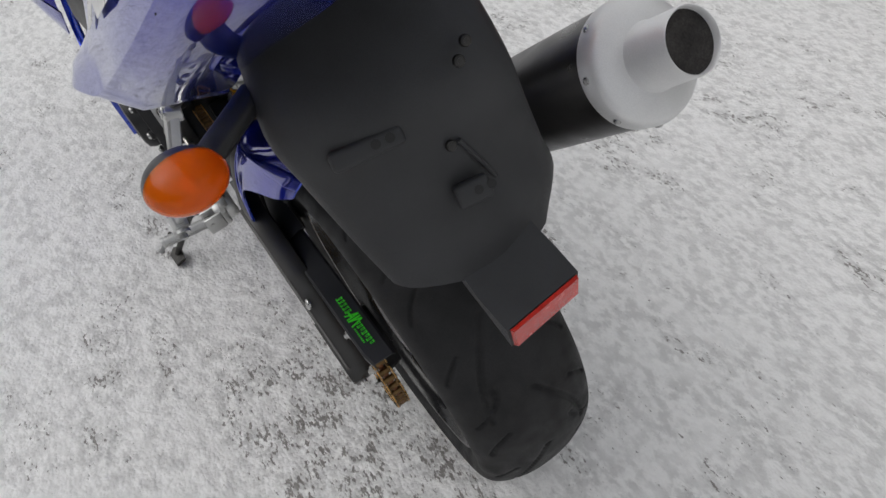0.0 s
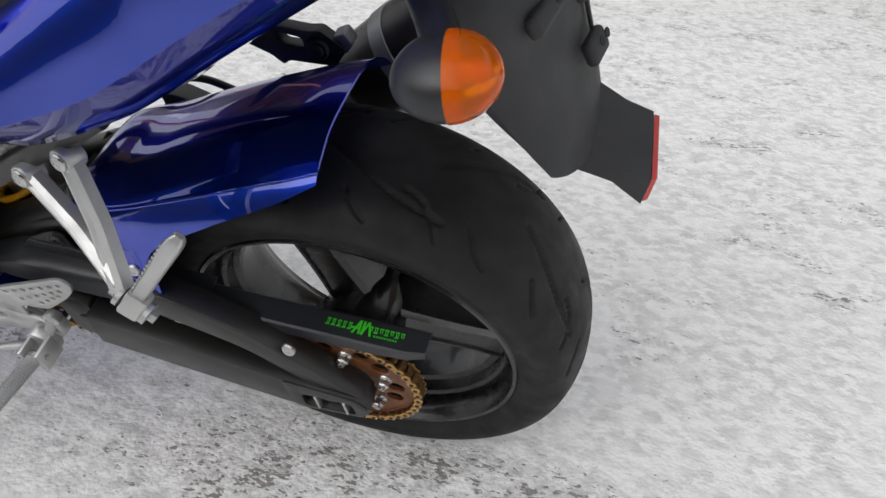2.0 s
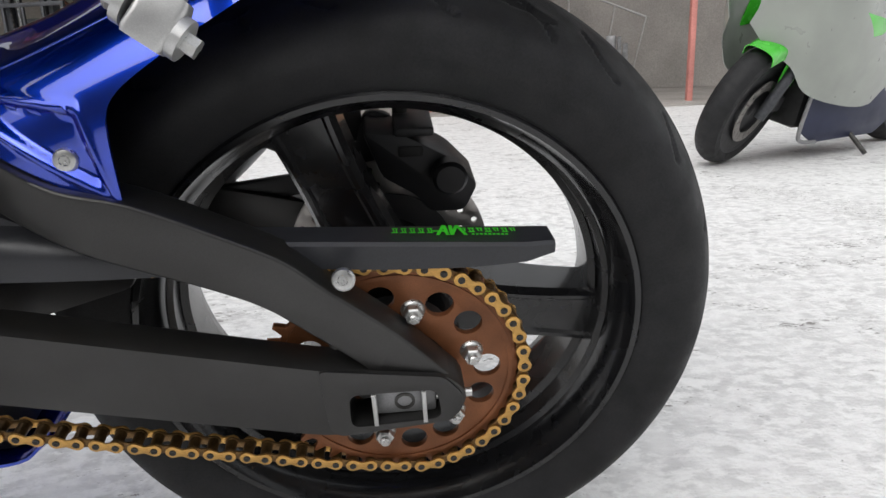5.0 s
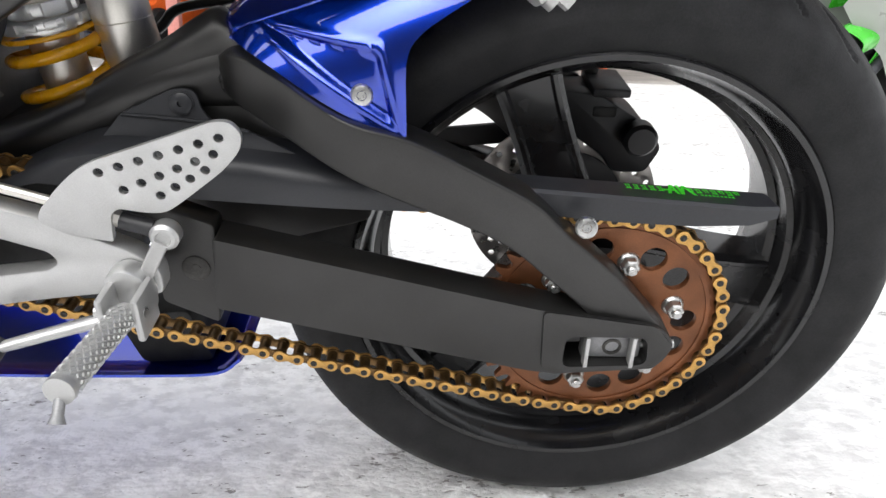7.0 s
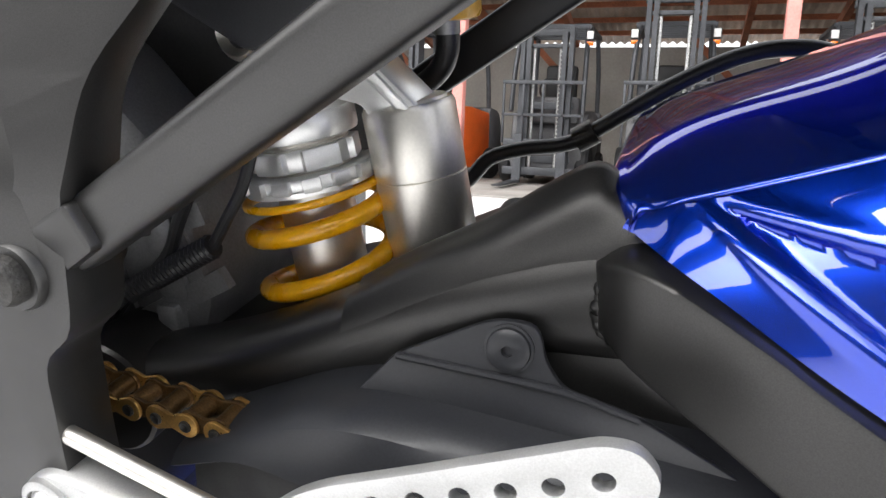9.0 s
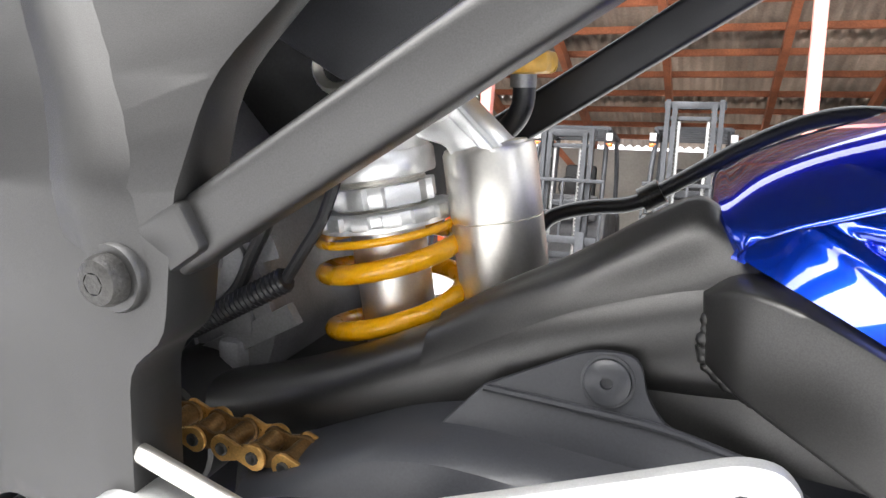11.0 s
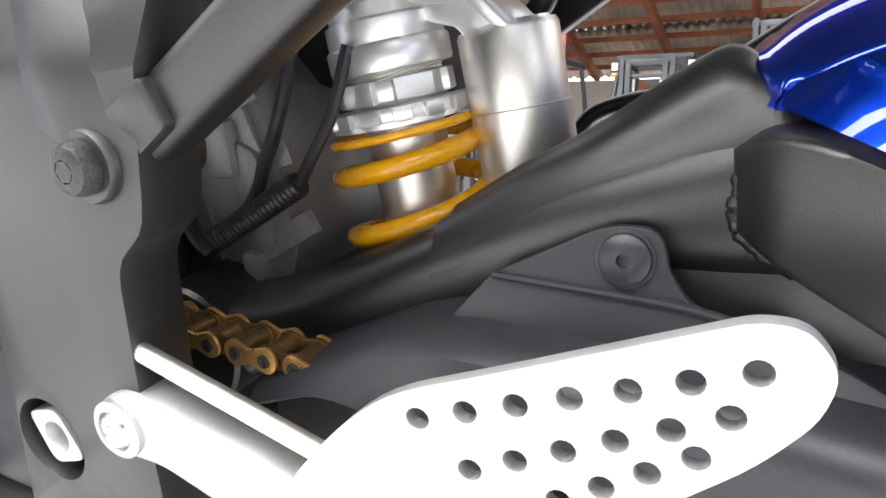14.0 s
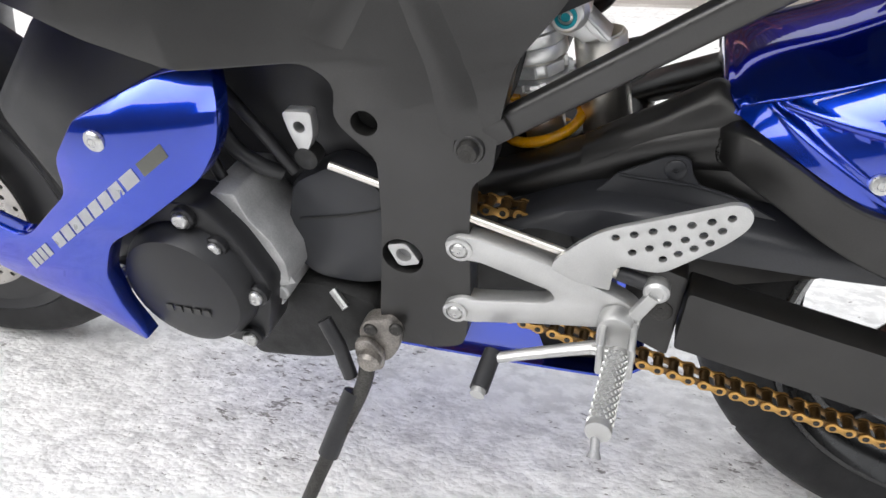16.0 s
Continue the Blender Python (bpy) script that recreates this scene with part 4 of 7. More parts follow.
    # lower damper clamp below the spring
    part("damper_rod", lathe([(0.012, 0.09), (0.012, 0.16)], 20, axis="Z"), "steel", body)
    return body


shock()


def bar_between(a, b, w, d, r=0.003, name="bar", material="frame", parent=None, label="", seg=4):
    """A straight bar of rounded section from a to b: w upright, d across."""
    a, b = Vector(a), Vector(b)
    t = (b - a).normalized()
    side = Vector((0, 1, 0))
    side = (side - t * side.dot(t)).normalized()
    up = t.cross(side)
    ring = fillet([(-w, -d), (w, -d), (w, d), (-w, d)], r, seg)
    return part(name, loft([[p + up * q[0] + side * q[1] for q in ring] for p in (a, b)], closed=True, caps=True), material, parent or bike, label)


def main_frame():
    line = [(0.602, -0.002), (0.560, -0.004), (0.526, 0.006), (0.516, 0.060), (0.513, 0.150), (0.508, 0.200), (0.490, 0.212), (0.484, 0.252), (0.474, 0.300), (0.442, 0.336), (0.400, 0.400), (0.420, 0.500),
            (0.560, 0.560), (0.800, 0.575), (1.050, 0.540), (1.180, 0.460), (1.100, 0.400), (0.960, 0.372), (0.880, 0.348), (0.822, 0.328), (0.739, 0.298), (0.640, 0.298), (0.616, 0.280),
            (0.622, 0.252), (0.606, 0.232), (0.590, 0.215), (0.595, 0.146), (0.606, 0.070), (0.612, 0.030)]

    def bulge(v):
        s = max(0.0, min(1.0, (v.z - 0.22) / 0.16))
        f = max(0.0, min(1.0, (v.x - 0.58) / 0.25))
        v.y += (0.055 * f * f * (3 - 2 * f) if v.y > 0.1 else 0) + (0.004 * s)
        if v.z > 0.265:
            v.y -= 0.30 * (min(v.z, 0.45) - 0.265)
        if v.x < 0.56 and v.z > 0.22 and v.y > 0.15:
            v.y -= 0.15 * (0.56 - v.x) * s
        return v

    outline = fillet(line, 0.012, 3)
    hole, pivot = circle(0.596, 0.249, 0.0115, 24), circle(0.579, 0.112, 0.020, 28)
    bm = plate(outline, 0.152, 0.178, 0.006, [hole, pivot])
    cut(bm, "z", (0.22, 0.245, 0.265, 0.30, 0.34, 0.38, 0.45))
    cut(bm, "x", (0.53, 0.56, 0.58, 0.66, 0.74, 0.83, 0.95))
    for v in bm.verts:
        v.co = bulge(v.co)
    f = part("frame", bm, "frame", bike, "grey-black twin-spar aluminium frame", 30)
    # soft folds pressed into the spar
    for pts in ([(0.600, 0.415), (0.565, 0.372), (0.540, 0.325), (0.520, 0.280), (0.513, 0.240)], [(0.585, 0.395), (0.603, 0.350), (0.622, 0.312)]):
        rows = []
        for p in smooth_path([(x, 0, z) for x, z in pts], 5):
            rows.append([bulge(Vector((p.x + dx, 0.178, p.z + 0.35 * dx))) + Vector((0, h, 0)) for dx, h in ((-0.026, -0.002), (-0.010, 0.0022), (0.0, 0.0042), (0.010, 0.0022), (0.026, -0.002))])
        part("fold", loft(rows), "frame", f, sharp=60)
    part("inner_plate", plate(outline, -0.10, -0.06, 0.004), "frame", f)
    # pivot nut in its recess
    part("pivot_cup", lathe([(0.0205, 0.150), (0.0205, 0.158), (0.0, 0.158)], 28), "black_satin", f, matrix=Matrix.Translation((0.579, 0, 0.112)))
    part("pivot_nut", plate(fillet([(0.0165, 0.010), (-0.004, 0.0145), (-0.0165, -0.008), (0.006, -0.0145)], 0.006), 0.158, 0.176, 0.0025, [circle(0, 0, 0.0075, 18)]), "alu", f, "pale swingarm pivot nut",
         matrix=Matrix.Translation((0.579, 0, 0.112)))
    part("pivot_core", lathe([(0.0075, 0.158), (0.0075, 0.168), (0, 0.168)], 18), "alu_cast", f, matrix=Matrix.Translation((0.579, 0, 0.112)))
    # near-black disc closes the hole and stands in for its shade
    part("hole_shade_disc", lathe([(0.0115, 0.153), (0.0, 0.153)], 24), "dark", f, matrix=Matrix.Translation((0.596, 0.012, 0.249)))
    # subframe struts to the tail, with the lug and bolt at the left
    bar_between((0.512, 0.163, 0.2315), (0.120, 0.150, 0.470), 0.0112, 0.0105, 0.006, "subframe_strut", "frame", f, "grey subframe strut")
    bar_between((0.520, -0.120, 0.222), (0.120, -0.120, 0.470), 0.013, 0.010, 0.004, "subframe_strut", "black_satin", f)
    part("strut_lug", lathe([(0.0125, 0.140), (0.0130, 0.143), (0.0130, 0.1795), (0.0120, 0.1812), (0, 0.1815)], 32), "frame", f, matrix=Matrix.Translation((0.508, 0, 0.234)))
    part("strut_clevis", plate(fillet([(0.503, 0.251), (0.480, 0.262), (0.472, 0.246), (0.494, 0.232)], 0.003), 0.150, 0.177, 0.002), "frame", f)
    screw(f, (0.508, 0.1815, 0.234), 0.0088, material="dark_steel", deep=0.0070, label="dark socket-head bolt")
    # crossing tube under the tail, upper subframe rails
    for s in (1, -1):
        part("subframe_rail", tube(smooth_path([(0.46, s * 0.09, 0.47), (0.25, s * 0.085, 0.52), (0.0, s * 0.07, 0.62), (-0.15, s * 0.06, 0.68)], 5), 0.012, 14), "black_satin", f)
    return f


main_frame()


def rearset():
    """Left foot rest: forked bracket, heel plate with holes, lever, shift rod and knurled peg."""
    fork = [(0.537, 0.138), (0.524, 0.1485), (0.505, 0.1475), (0.439, 0.1290), (0.377, 0.1010), (0.361, 0.088), (0.362, 0.062), (0.387, 0.066), (0.458, 0.0560), (0.521, 0.0445), (0.541, 0.050), (0.541, 0.068),
            (0.524, 0.0765), (0.509, 0.0745), (0.446, 0.0845), (0.436, 0.0910), (0.441, 0.1000), (0.503, 0.1210), (0.530, 0.1220)]
    b = part("foot_rest_bracket", plate(fillet(fork, [0.01, 0.01, 0.01, 0.02, 0.01, 0.01, 0.01, 0.01, 0.02, 0.01, 0.012, 0.012, 0.01, 0.005, 0.004, 0.006, 0.004, 0.005, 0.01]), 0.164, 0.1835, 0.0028), "alu", bike,
             "satin aluminium forked foot-rest bracket")
    for x, z in ((0.521, 0.1345), (0.530, 0.0580)):
        part("ring", lathe([(0.0120, 0.182), (0.0120, 0.1855), (0.0105, 0.1865), (0.0085, 0.1865), (0.0080, 0.1845)], 28), "alu", b, matrix=Matrix.Translation((x, 0, z)))
        screw(b, (x, 0.1840, z), 0.0070, deep=0.0035)
    heel = [(0.440, 0.128), (0.437, 0.137), (0.418, 0.158), (0.398, 0.1745), (0.368, 0.184), (0.307, 0.2045), (0.297, 0.2035), (0.2900, 0.194), (0.293, 0.182), (0.305, 0.168), (0.336, 0.144), (0.350, 0.1345),
            (0.365, 0.1355), (0.382, 0.1395), (0.388, 0.134), (0.390, 0.112), (0.420, 0.117)]
    rows = [(0.389, 0.168, 0.306, 0.192, 7), (0.375, 0.154, 0.311, 0.180, 6), (0.351, 0.149, 0.318, 0.168, 4)]
    holes = [circle(x0 + (x1 - x0) * i / (k - 1), z0 + (z1 - z0) * i / (k - 1), 0.0034, 14) for x0, z0, x1, z1, k in rows for i in range(k)]
    part("heel_plate", plate(fillet(heel, [0.004, 0.006, 0.02, 0.02, 0.02, 0.012, 0.008, 0.009, 0.012, 0.015, 0.015, 0.008, 0.008, 0.008, 0.003, 0.002, 0.004]), 0.1800, 0.1850, 0.0011, holes,
                             warp=lambda v: Vector((v.x, v.y - 0.11 * max(0, 0.395 - v.x), v.z))), "alu", b, "satin aluminium heel plate with drilled holes")
    # shift rod
    r0, r1 = Vector((0.640, 0.172, 0.2005)), Vector((0.372, 0.1755, 0.1218))
    part("shift_rod", tube([r0, r1], 0.0038, 14), "polished", b, "bright shift rod")
    d = (r1 - r0).normalized()
    part("rod_nut", lathe([(0.0062, 0), (0.0062, 0.017), (0.0050, 0.019)], 6), "polished", b, matrix=frame_of(Vector((0.402, 0.1755, 0.1310)), d))
    part("rod_boot", tube([Vector((0.385, 0.1755, 0.1255)), Vector((0.362, 0.177, 0.1195))], 0.0068, 14), "hose", b)
    part("rod_joint", lathe([(0.0095, -0.009), (0.0108, -0.007), (0.0108, 0.003), (0.0085, 0.0055), (0.0060, 0.0060), (0.0050, 0.0045), (0.0, 0.0045)], 28), "alu", b, matrix=Matrix.Translation((0.352, 0.1840, 0.118)))
    part("rod_joint", lathe([(0.011, -0.01), (0.011, 0.006), (0.008, 0.008)], 24), "dark", b, matrix=Matrix.Translation((0.662, 0.166, 0.2045)))
    part("shift_clamp", plate(fillet([(0.676, 0.250), (0.648, 0.251), (0.650, 0.228), (0.660, 0.210), (0.667, 0.212), (0.673, 0.230)], 0.005), 0.160, 0.172, 0.002, [circle(0.662, 0.236, 0.0055, 16)]), "alu", b,
         "pale shift-shaft clamp")
    # lever: from the joint to the pivot, then ahead to the toe piece
    bar_between((0.354, 0.187, 0.115), (0.378, 0.190, 0.072), 0.0055, 0.0045, 0.002, "lever", "alu", b)
    part("pivot_boss", lathe([(0.0125, 0.176), (0.0140, 0.179), (0.0140, 0.200), (0.0125, 0.203)], 28), "alu", b, matrix=Matrix.Translation((0.380, 0, 0.070)))
    part("shift_arm", tube(smooth_path([(0.385, 0.190, 0.052), (0.43, 0.196, 0.041), (0.476, 0.204, 0.030), (0.491, 0.208, 0.027)], 4), [0.0075 - 0.0002 * i for i in range(13)], 12, flat=0.75), "alu", b)
    toe = part("toe_piece", tube([(0.490, 0.200, 0.028), (0.4935, 0.240, 0.0195)], 0.0088, 18), "hose", b, "black rubber toe piece")
    part("toe_end", tube([(0.4935, 0.240, 0.0195), (0.4940, 0.2455, 0.0185)], 0.0070, 18), "alu", toe)
    # clevis and knurled peg
    part("clevis", plate(fillet([(0.396, 0.092), (0.382, 0.100), (0.366, 0.092), (0.365, 0.060), (0.374, 0.046), (0.390, 0.046), (0.397, 0.062)], 0.007), 0.1845, 0.204, 0.003), "alu", b)
    for dx in (-0.0135, 0.0115):
        part("clevis_ear", box(0.006, 0.034, 0.036, 0.0025, (0.379 + dx, 0.212, 0.072)), "alu", b)
    part("clevis_pin", lathe([(0.0045, 0.362), (0.0045, 0.398)], 12, axis="X"), "steel", b, matrix=Matrix.Translation((0, 0.219, 0.074)))
    p0, p1 = Vector((0.376, 0.219, 0.0745)), Vector((0.381, 0.305, 0.0835))
    peg = part("foot_peg", tube([p0, p0.lerp(p1, 0.06), p1], [0.0080, 0.0088, 0.0088], 20), "alu", b, "knurled aluminium foot peg")
    kn = bmesh.new()
    m = frame_of(p0, p1 - p0)
    for i in range(19):
        for j in range(12):
            a = 2 * math.pi * (j + 0.5 * (i % 2)) / 12
            q = m @ Vector((0.0089 * math.cos(a), 0.008 + i * 0.0041, 0.0089 * math.sin(a)))
            join_into(kn, box(0.0024, 0.0024, 0.0024, 0), Matrix.Translation(q) @ m.to_quaternion().to_matrix().to_4x4() @ Matrix.Rotation(-a, 4, "Y") @ Matrix.Rotation(radians(45), 4, "X"))
    tagged(part("knurl", kn, "alu", peg), "knurled grip", kind="stuff")
    part("peg_end", lathe([(0.0098, 0.0), (0.0102, 0.002), (0.0098, 0.0055), (0.006, 0.006)], 20), "alu", peg, matrix=frame_of(p1, p1 - p0))
    part("feeler", tube([p1 + Vector((0.002, 0.001, -0.004)), p1 + Vector((0.001, 0.012, -0.012)), p1 + Vector((0.001, 0.016, -0.016))], [0.0035, 0.0035, 0.0055], 12), "alu_cast", peg)
    return b


rearset()


def passenger_peg():
    """Left pillion foot rest: two cast arms meeting at a knuckle, with the serrated peg folded up."""
    def arm(a, b, w0, w1):
        a, b = Vector(a), Vector(b)
        t = (b - a).normalized()
        out = Vector((0.25, 0.9, 0.3))
        out = (out - t * out.dot(t)).normalized()
        side = t.cross(out)
        secs = []
        for s in (0.0, 0.12, 0.5, 0.9, 1.0):
            w, p = w0 + (w1 - w0) * s, a.lerp(b, s) + out * (-0.004 * math.sin(math.pi * s))
            secs.append([p + side * x * w + out * y for x, y in ((-1, -0.008), (1, -0.008), (1, 0.003), (0.55, 0.0075), (0.2, 0.0075), (0.0, 0.0045), (-0.3, 0.0045), (-0.55, 0.0075), (-1, 0.003))])
        return loft(secs, closed=True, caps=True)
    knuckle = Vector((0.116, 0.232, 0.322))
    bm = arm((0.169, 0.164, 0.4230), knuckle + Vector((0.004, 0, 0.006)), 0.0098, 0.0115)
    join_into(bm, arm((0.2245, 0.168, 0.3950), knuckle + Vector((0.006, -0.004, 0.010)), 0.0098, 0.0105))
    b = part("passenger_peg_bracket", bm, "alu", bike, "cast aluminium pillion peg bracket", 25)
    for p in ((0.169, 0.164, 0.4230), (0.2245, 0.168, 0.3950)):
        part("boss", lathe([(0.0118, -0.012), (0.0122, -0.010), (0.0122, 0.006), (0.0110, 0.008)], 24), "alu", b, matrix=frame_of(p, (0.2, 1, 0.25)))
        screw(b, Vector(p) + Vector((0.0016, 0.008, 0.002)), 0.0085, axis=(0.2, 1, 0.25), deep=0.003)
    base, tip = Vector((0.104, 0.236, 0.322)), Vector((0.050, 0.2085, 0.3900))
    t = (tip - base).normalized()
    out = Vector((-0.1, 1, 0.45))
    out = (out - t * out.dot(t)).normalized()
    side = t.cross(out)
    # knuckle block under the peg
    blk = fillet([(-0.0115, -0.010), (0.0115, -0.010), (0.0125, 0.008), (-0.010, 0.010)], 0.0035)
    part("knuckle", loft([[base + t * s + side * q[0] * w + out * q[1] * w for q in blk] for s, w in ((-0.018, 0.9), (-0.015, 1), (0.006, 1), (0.010, 0.9))], closed=True, caps=True), "alu", b)
    for s in (-1, 1):
        part("ear", loft([[base + side * (0.0145 * s) + side * (0.0025 * e) + t * p[0] + out * p[1] for p in circle(-0.006, 0, 0.0112, 20)] for e in (-1, 1)], closed=True, caps=True), "alu", b)
    part("pivot_bolt", tube([base - t * 0.006 + side * 0.016, base - t * 0.006 + side * 0.024], 0.0055, 6), "steel", b)
    part("pivot_nut", tube([base - t * 0.006 - side * 0.016, base - t * 0.006 - side * 0.024], 0.0060, 6), "steel", b)
    ring = fillet([(-0.0078, -0.006), (0.0078, -0.006), (0.0070, 0.0055), (-0.0078, 0.006)], 0.0035)
    secs = []
    for s, w in ((0.0, 0.8), (0.008, 0.95), (0.04, 0.95), (0.075, 1.05), (0.088, 1.05), (0.096, 0.85), (0.100, 0.5)):
        secs.append([base + t * s + side * q[0] * w + out * q[1] * w for q in ring])
    peg = part("peg", loft(secs, closed=True, caps=True), "alu", b, "serrated folding peg")
    teeth = bmesh.new()
    for i in range(13):
        c = base + t * (0.012 + i * 0.0058) - side * 0.0072
        tooth = bmesh.new()
        v = [tooth.verts.new(c + t * a + out * o - side * h) for a, o, h in ((-0.0024, -0.006, 0), (0.0024, -0.006, 0), (0, -0.006, 0.0024), (-0.0024, 0.0055, 0), (0.0024, 0.0055, 0), (0, 0.0055, 0.0024))]
        for q in ((0, 1, 2), (3, 5, 4), (0, 3, 4, 1), (1, 4, 5, 2), (2, 5, 3, 0)):
            tooth.faces.new([v[i2] for i2 in q])
        join_into(teeth, tooth)
    part("teeth", teeth, "alu", peg)
    return b


passenger_peg()


TAIL = [  # x, then y and z from the underside up to the crown
    (0.222, ((0.150, 0.500), (0.200, 0.506), (0.222, 0.511), (0.212, 0.519), (0.182, 0.532), (0.0, 0.54))),
    (0.195, ((0.120, 0.472), (0.203, 0.490), (0.238, 0.510), (0.222, 0.526), (0.181, 0.548), (0.0, 0.56))),
    (0.150, ((0.105, 0.435), (0.200, 0.476), (0.238, 0.521), (0.222, 0.548), (0.180, 0.573), (0.0, 0.59))),
    (0.060, ((0.100, 0.474), (0.188, 0.508), (0.219, 0.548), (0.204, 0.590), (0.172, 0.623), (0.0, 0.64))),
    (0.015, ((0.098, 0.505), (0.181, 0.533), (0.208, 0.570), (0.193, 0.612), (0.168, 0.648), (0.0, 0.665))),
    (-0.025, ((0.096, 0.530), (0.173, 0.558), (0.198, 0.593), (0.185, 0.632), (0.150, 0.712), (0.0, 0.73))),
    (-0.190, ((0.090, 0.640), (0.146, 0.657), (0.167, 0.688), (0.156, 0.722), (0.112, 0.790), (0.0, 0.81))),
    (-0.390, ((0.066, 0.762), (0.106, 0.790), (0.118, 0.812), (0.108, 0.836), (0.070, 0.872), (0.0, 0.88))),
    (-0.450, ((0.040, 0.815), (0.070, 0.838), (0.080, 0.850), (0.070, 0.866), (0.045, 0.880), (0.0, 0.885))),
]


def tail():
    secs = [[(x, y, z) for y, z in s] + [(x, -y, z) for y, z in reversed(s[:-1])] for x, s in TAIL]
    bm = bmesh.new()
    k = len(secs[0])
    for a in range(k - 1):
        cols = [smooth_path([s[a] for s in secs], 5), smooth_path([Vector(s[a]).lerp(Vector(s[a + 1]), 0.5) for s in secs], 5), smooth_path([s[a + 1] for s in secs], 5)]
        join_into(bm, loft([list(r) for r in zip(*cols)]))
    bmesh.ops.remove_doubles(bm, verts=bm.verts, dist=0.0005)
    bmesh.ops.recalc_face_normals(bm, faces=bm.faces)
    bmesh.ops.solidify(bm, geom=list(bm.faces), thickness=0.0028)
    t = part("tail_cowl", bm, "blue", bike, "glossy blue tail cowl", 50)

    def face(x, v, lift=0.0016):
        """A point on the upper left face: v from the lower bulge (0) to the top edge (1)."""
        for (xa, sa), (xb, sb) in zip(TAIL, TAIL[1:]):
            if xb <= x <= xa:
                u = (xa - x) / (xa - xb)
                a = Vector((0, *sa[3])).lerp(Vector((0, *sb[3])), u)
                b = Vector((0, *sa[4])).lerp(Vector((0, *sb[4])), u)
                p = a.lerp(b, v)
                return Vector((x, p.y + lift, p.z + lift * 0.6))
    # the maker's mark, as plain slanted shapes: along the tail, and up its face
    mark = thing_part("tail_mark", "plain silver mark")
    mark.parent = t
    for quad in (((-0.046, 0.10), (-0.077, 0.39), (-0.111, 0.33), (-0.083, 0.10)), ((-0.077, 0.39), (-0.111, 0.45), (-0.140, 0.33), (-0.105, 0.32)), ((-0.111, 0.45), (-0.1965, 0.305), (-0.188, 0.235), (-0.132, 0.335)),
                 ((-0.176, 0.265), (-0.1965, 0.290), (-0.148, 0.19), (-0.124, 0.25)), ((-0.100, 0.247), (-0.124, 0.305), (-0.160, 0.135), (-0.134, 0.02)), ((-0.160, 0.135), (-0.175, 0.080), (-0.216, -0.03), (-0.134, 0.02)),
                 ((-0.175, 0.080), (-0.212, 0.245), (-0.240, 0.135), (-0.216, -0.03))):
        rows = []
        for i in range(6):
            p0, p1 = Vector(quad[0]).lerp(Vector(quad[3]), i / 5), Vector(quad[1]).lerp(Vector(quad[2]), i / 5)
            rows.append([face(*p0.lerp(p1, j / 3), 0.0030) for j in range(4)])
        part("shape", loft(rows, 0.0004), "silver_print", mark)
    # under tray, black
    tray = [[(x, y, z) for y, z in ((0.14, z0), (0.08, z0 - 0.012), (0, z0 - 0.02), (-0.08, z0 - 0.012), (-0.14, z0))] for x, z0 in ((0.30, 0.50), (0.12, 0.525), (0.0, 0.575), (-0.12, 0.645), (-0.30, 0.755))]
    tri_loft("under_tray", tray, "plastic", t, "black under-tail tray")
    return t


tail()


def seat():
    """Black seat whose sides come down to the tail cowl's edge."""
    def edge(x):
        return 0.643 - 0.554 * (x - 0.023)
    prof = []
    for x, w, crown, inset in ((-0.28, 0.095, 0.848, 0.012), (-0.24, 0.110, 0.838, 0.008), (-0.12, 0.140, 0.775, 0.004), (-0.03, 0.158, 0.728, 0.004), (0.06, 0.172, 0.682, 0.004), (0.15, 0.180, 0.640, 0.004), (0.20, 0.180, 0.622, 0.004),
                               (0.26, 0.176, 0.606, 0.004), (0.38, 0.160, 0.590, 0.004), (0.50, 0.125, 0.605, 0.004), (0.55, 0.11, 0.62, 0.004)):
        e = min(edge(x) + 0.004, crown - 0.03)
        half = [(w * 0.94, e - 0.055), (w + 0.003, e - 0.006), (w - 0.004, e + 0.016), (w * 0.90, crown - 0.012), (w * 0.55, crown), (0.0, crown + 0.004)]
        prof.append([(x, y, z) for y, z in half] + [(x, -y, z) for y, z in reversed(half[:-1])])
    return tri_loft("seat", prof, "seat", bike, "black vinyl seat", 4, 3, 0.004, 60)


seat()


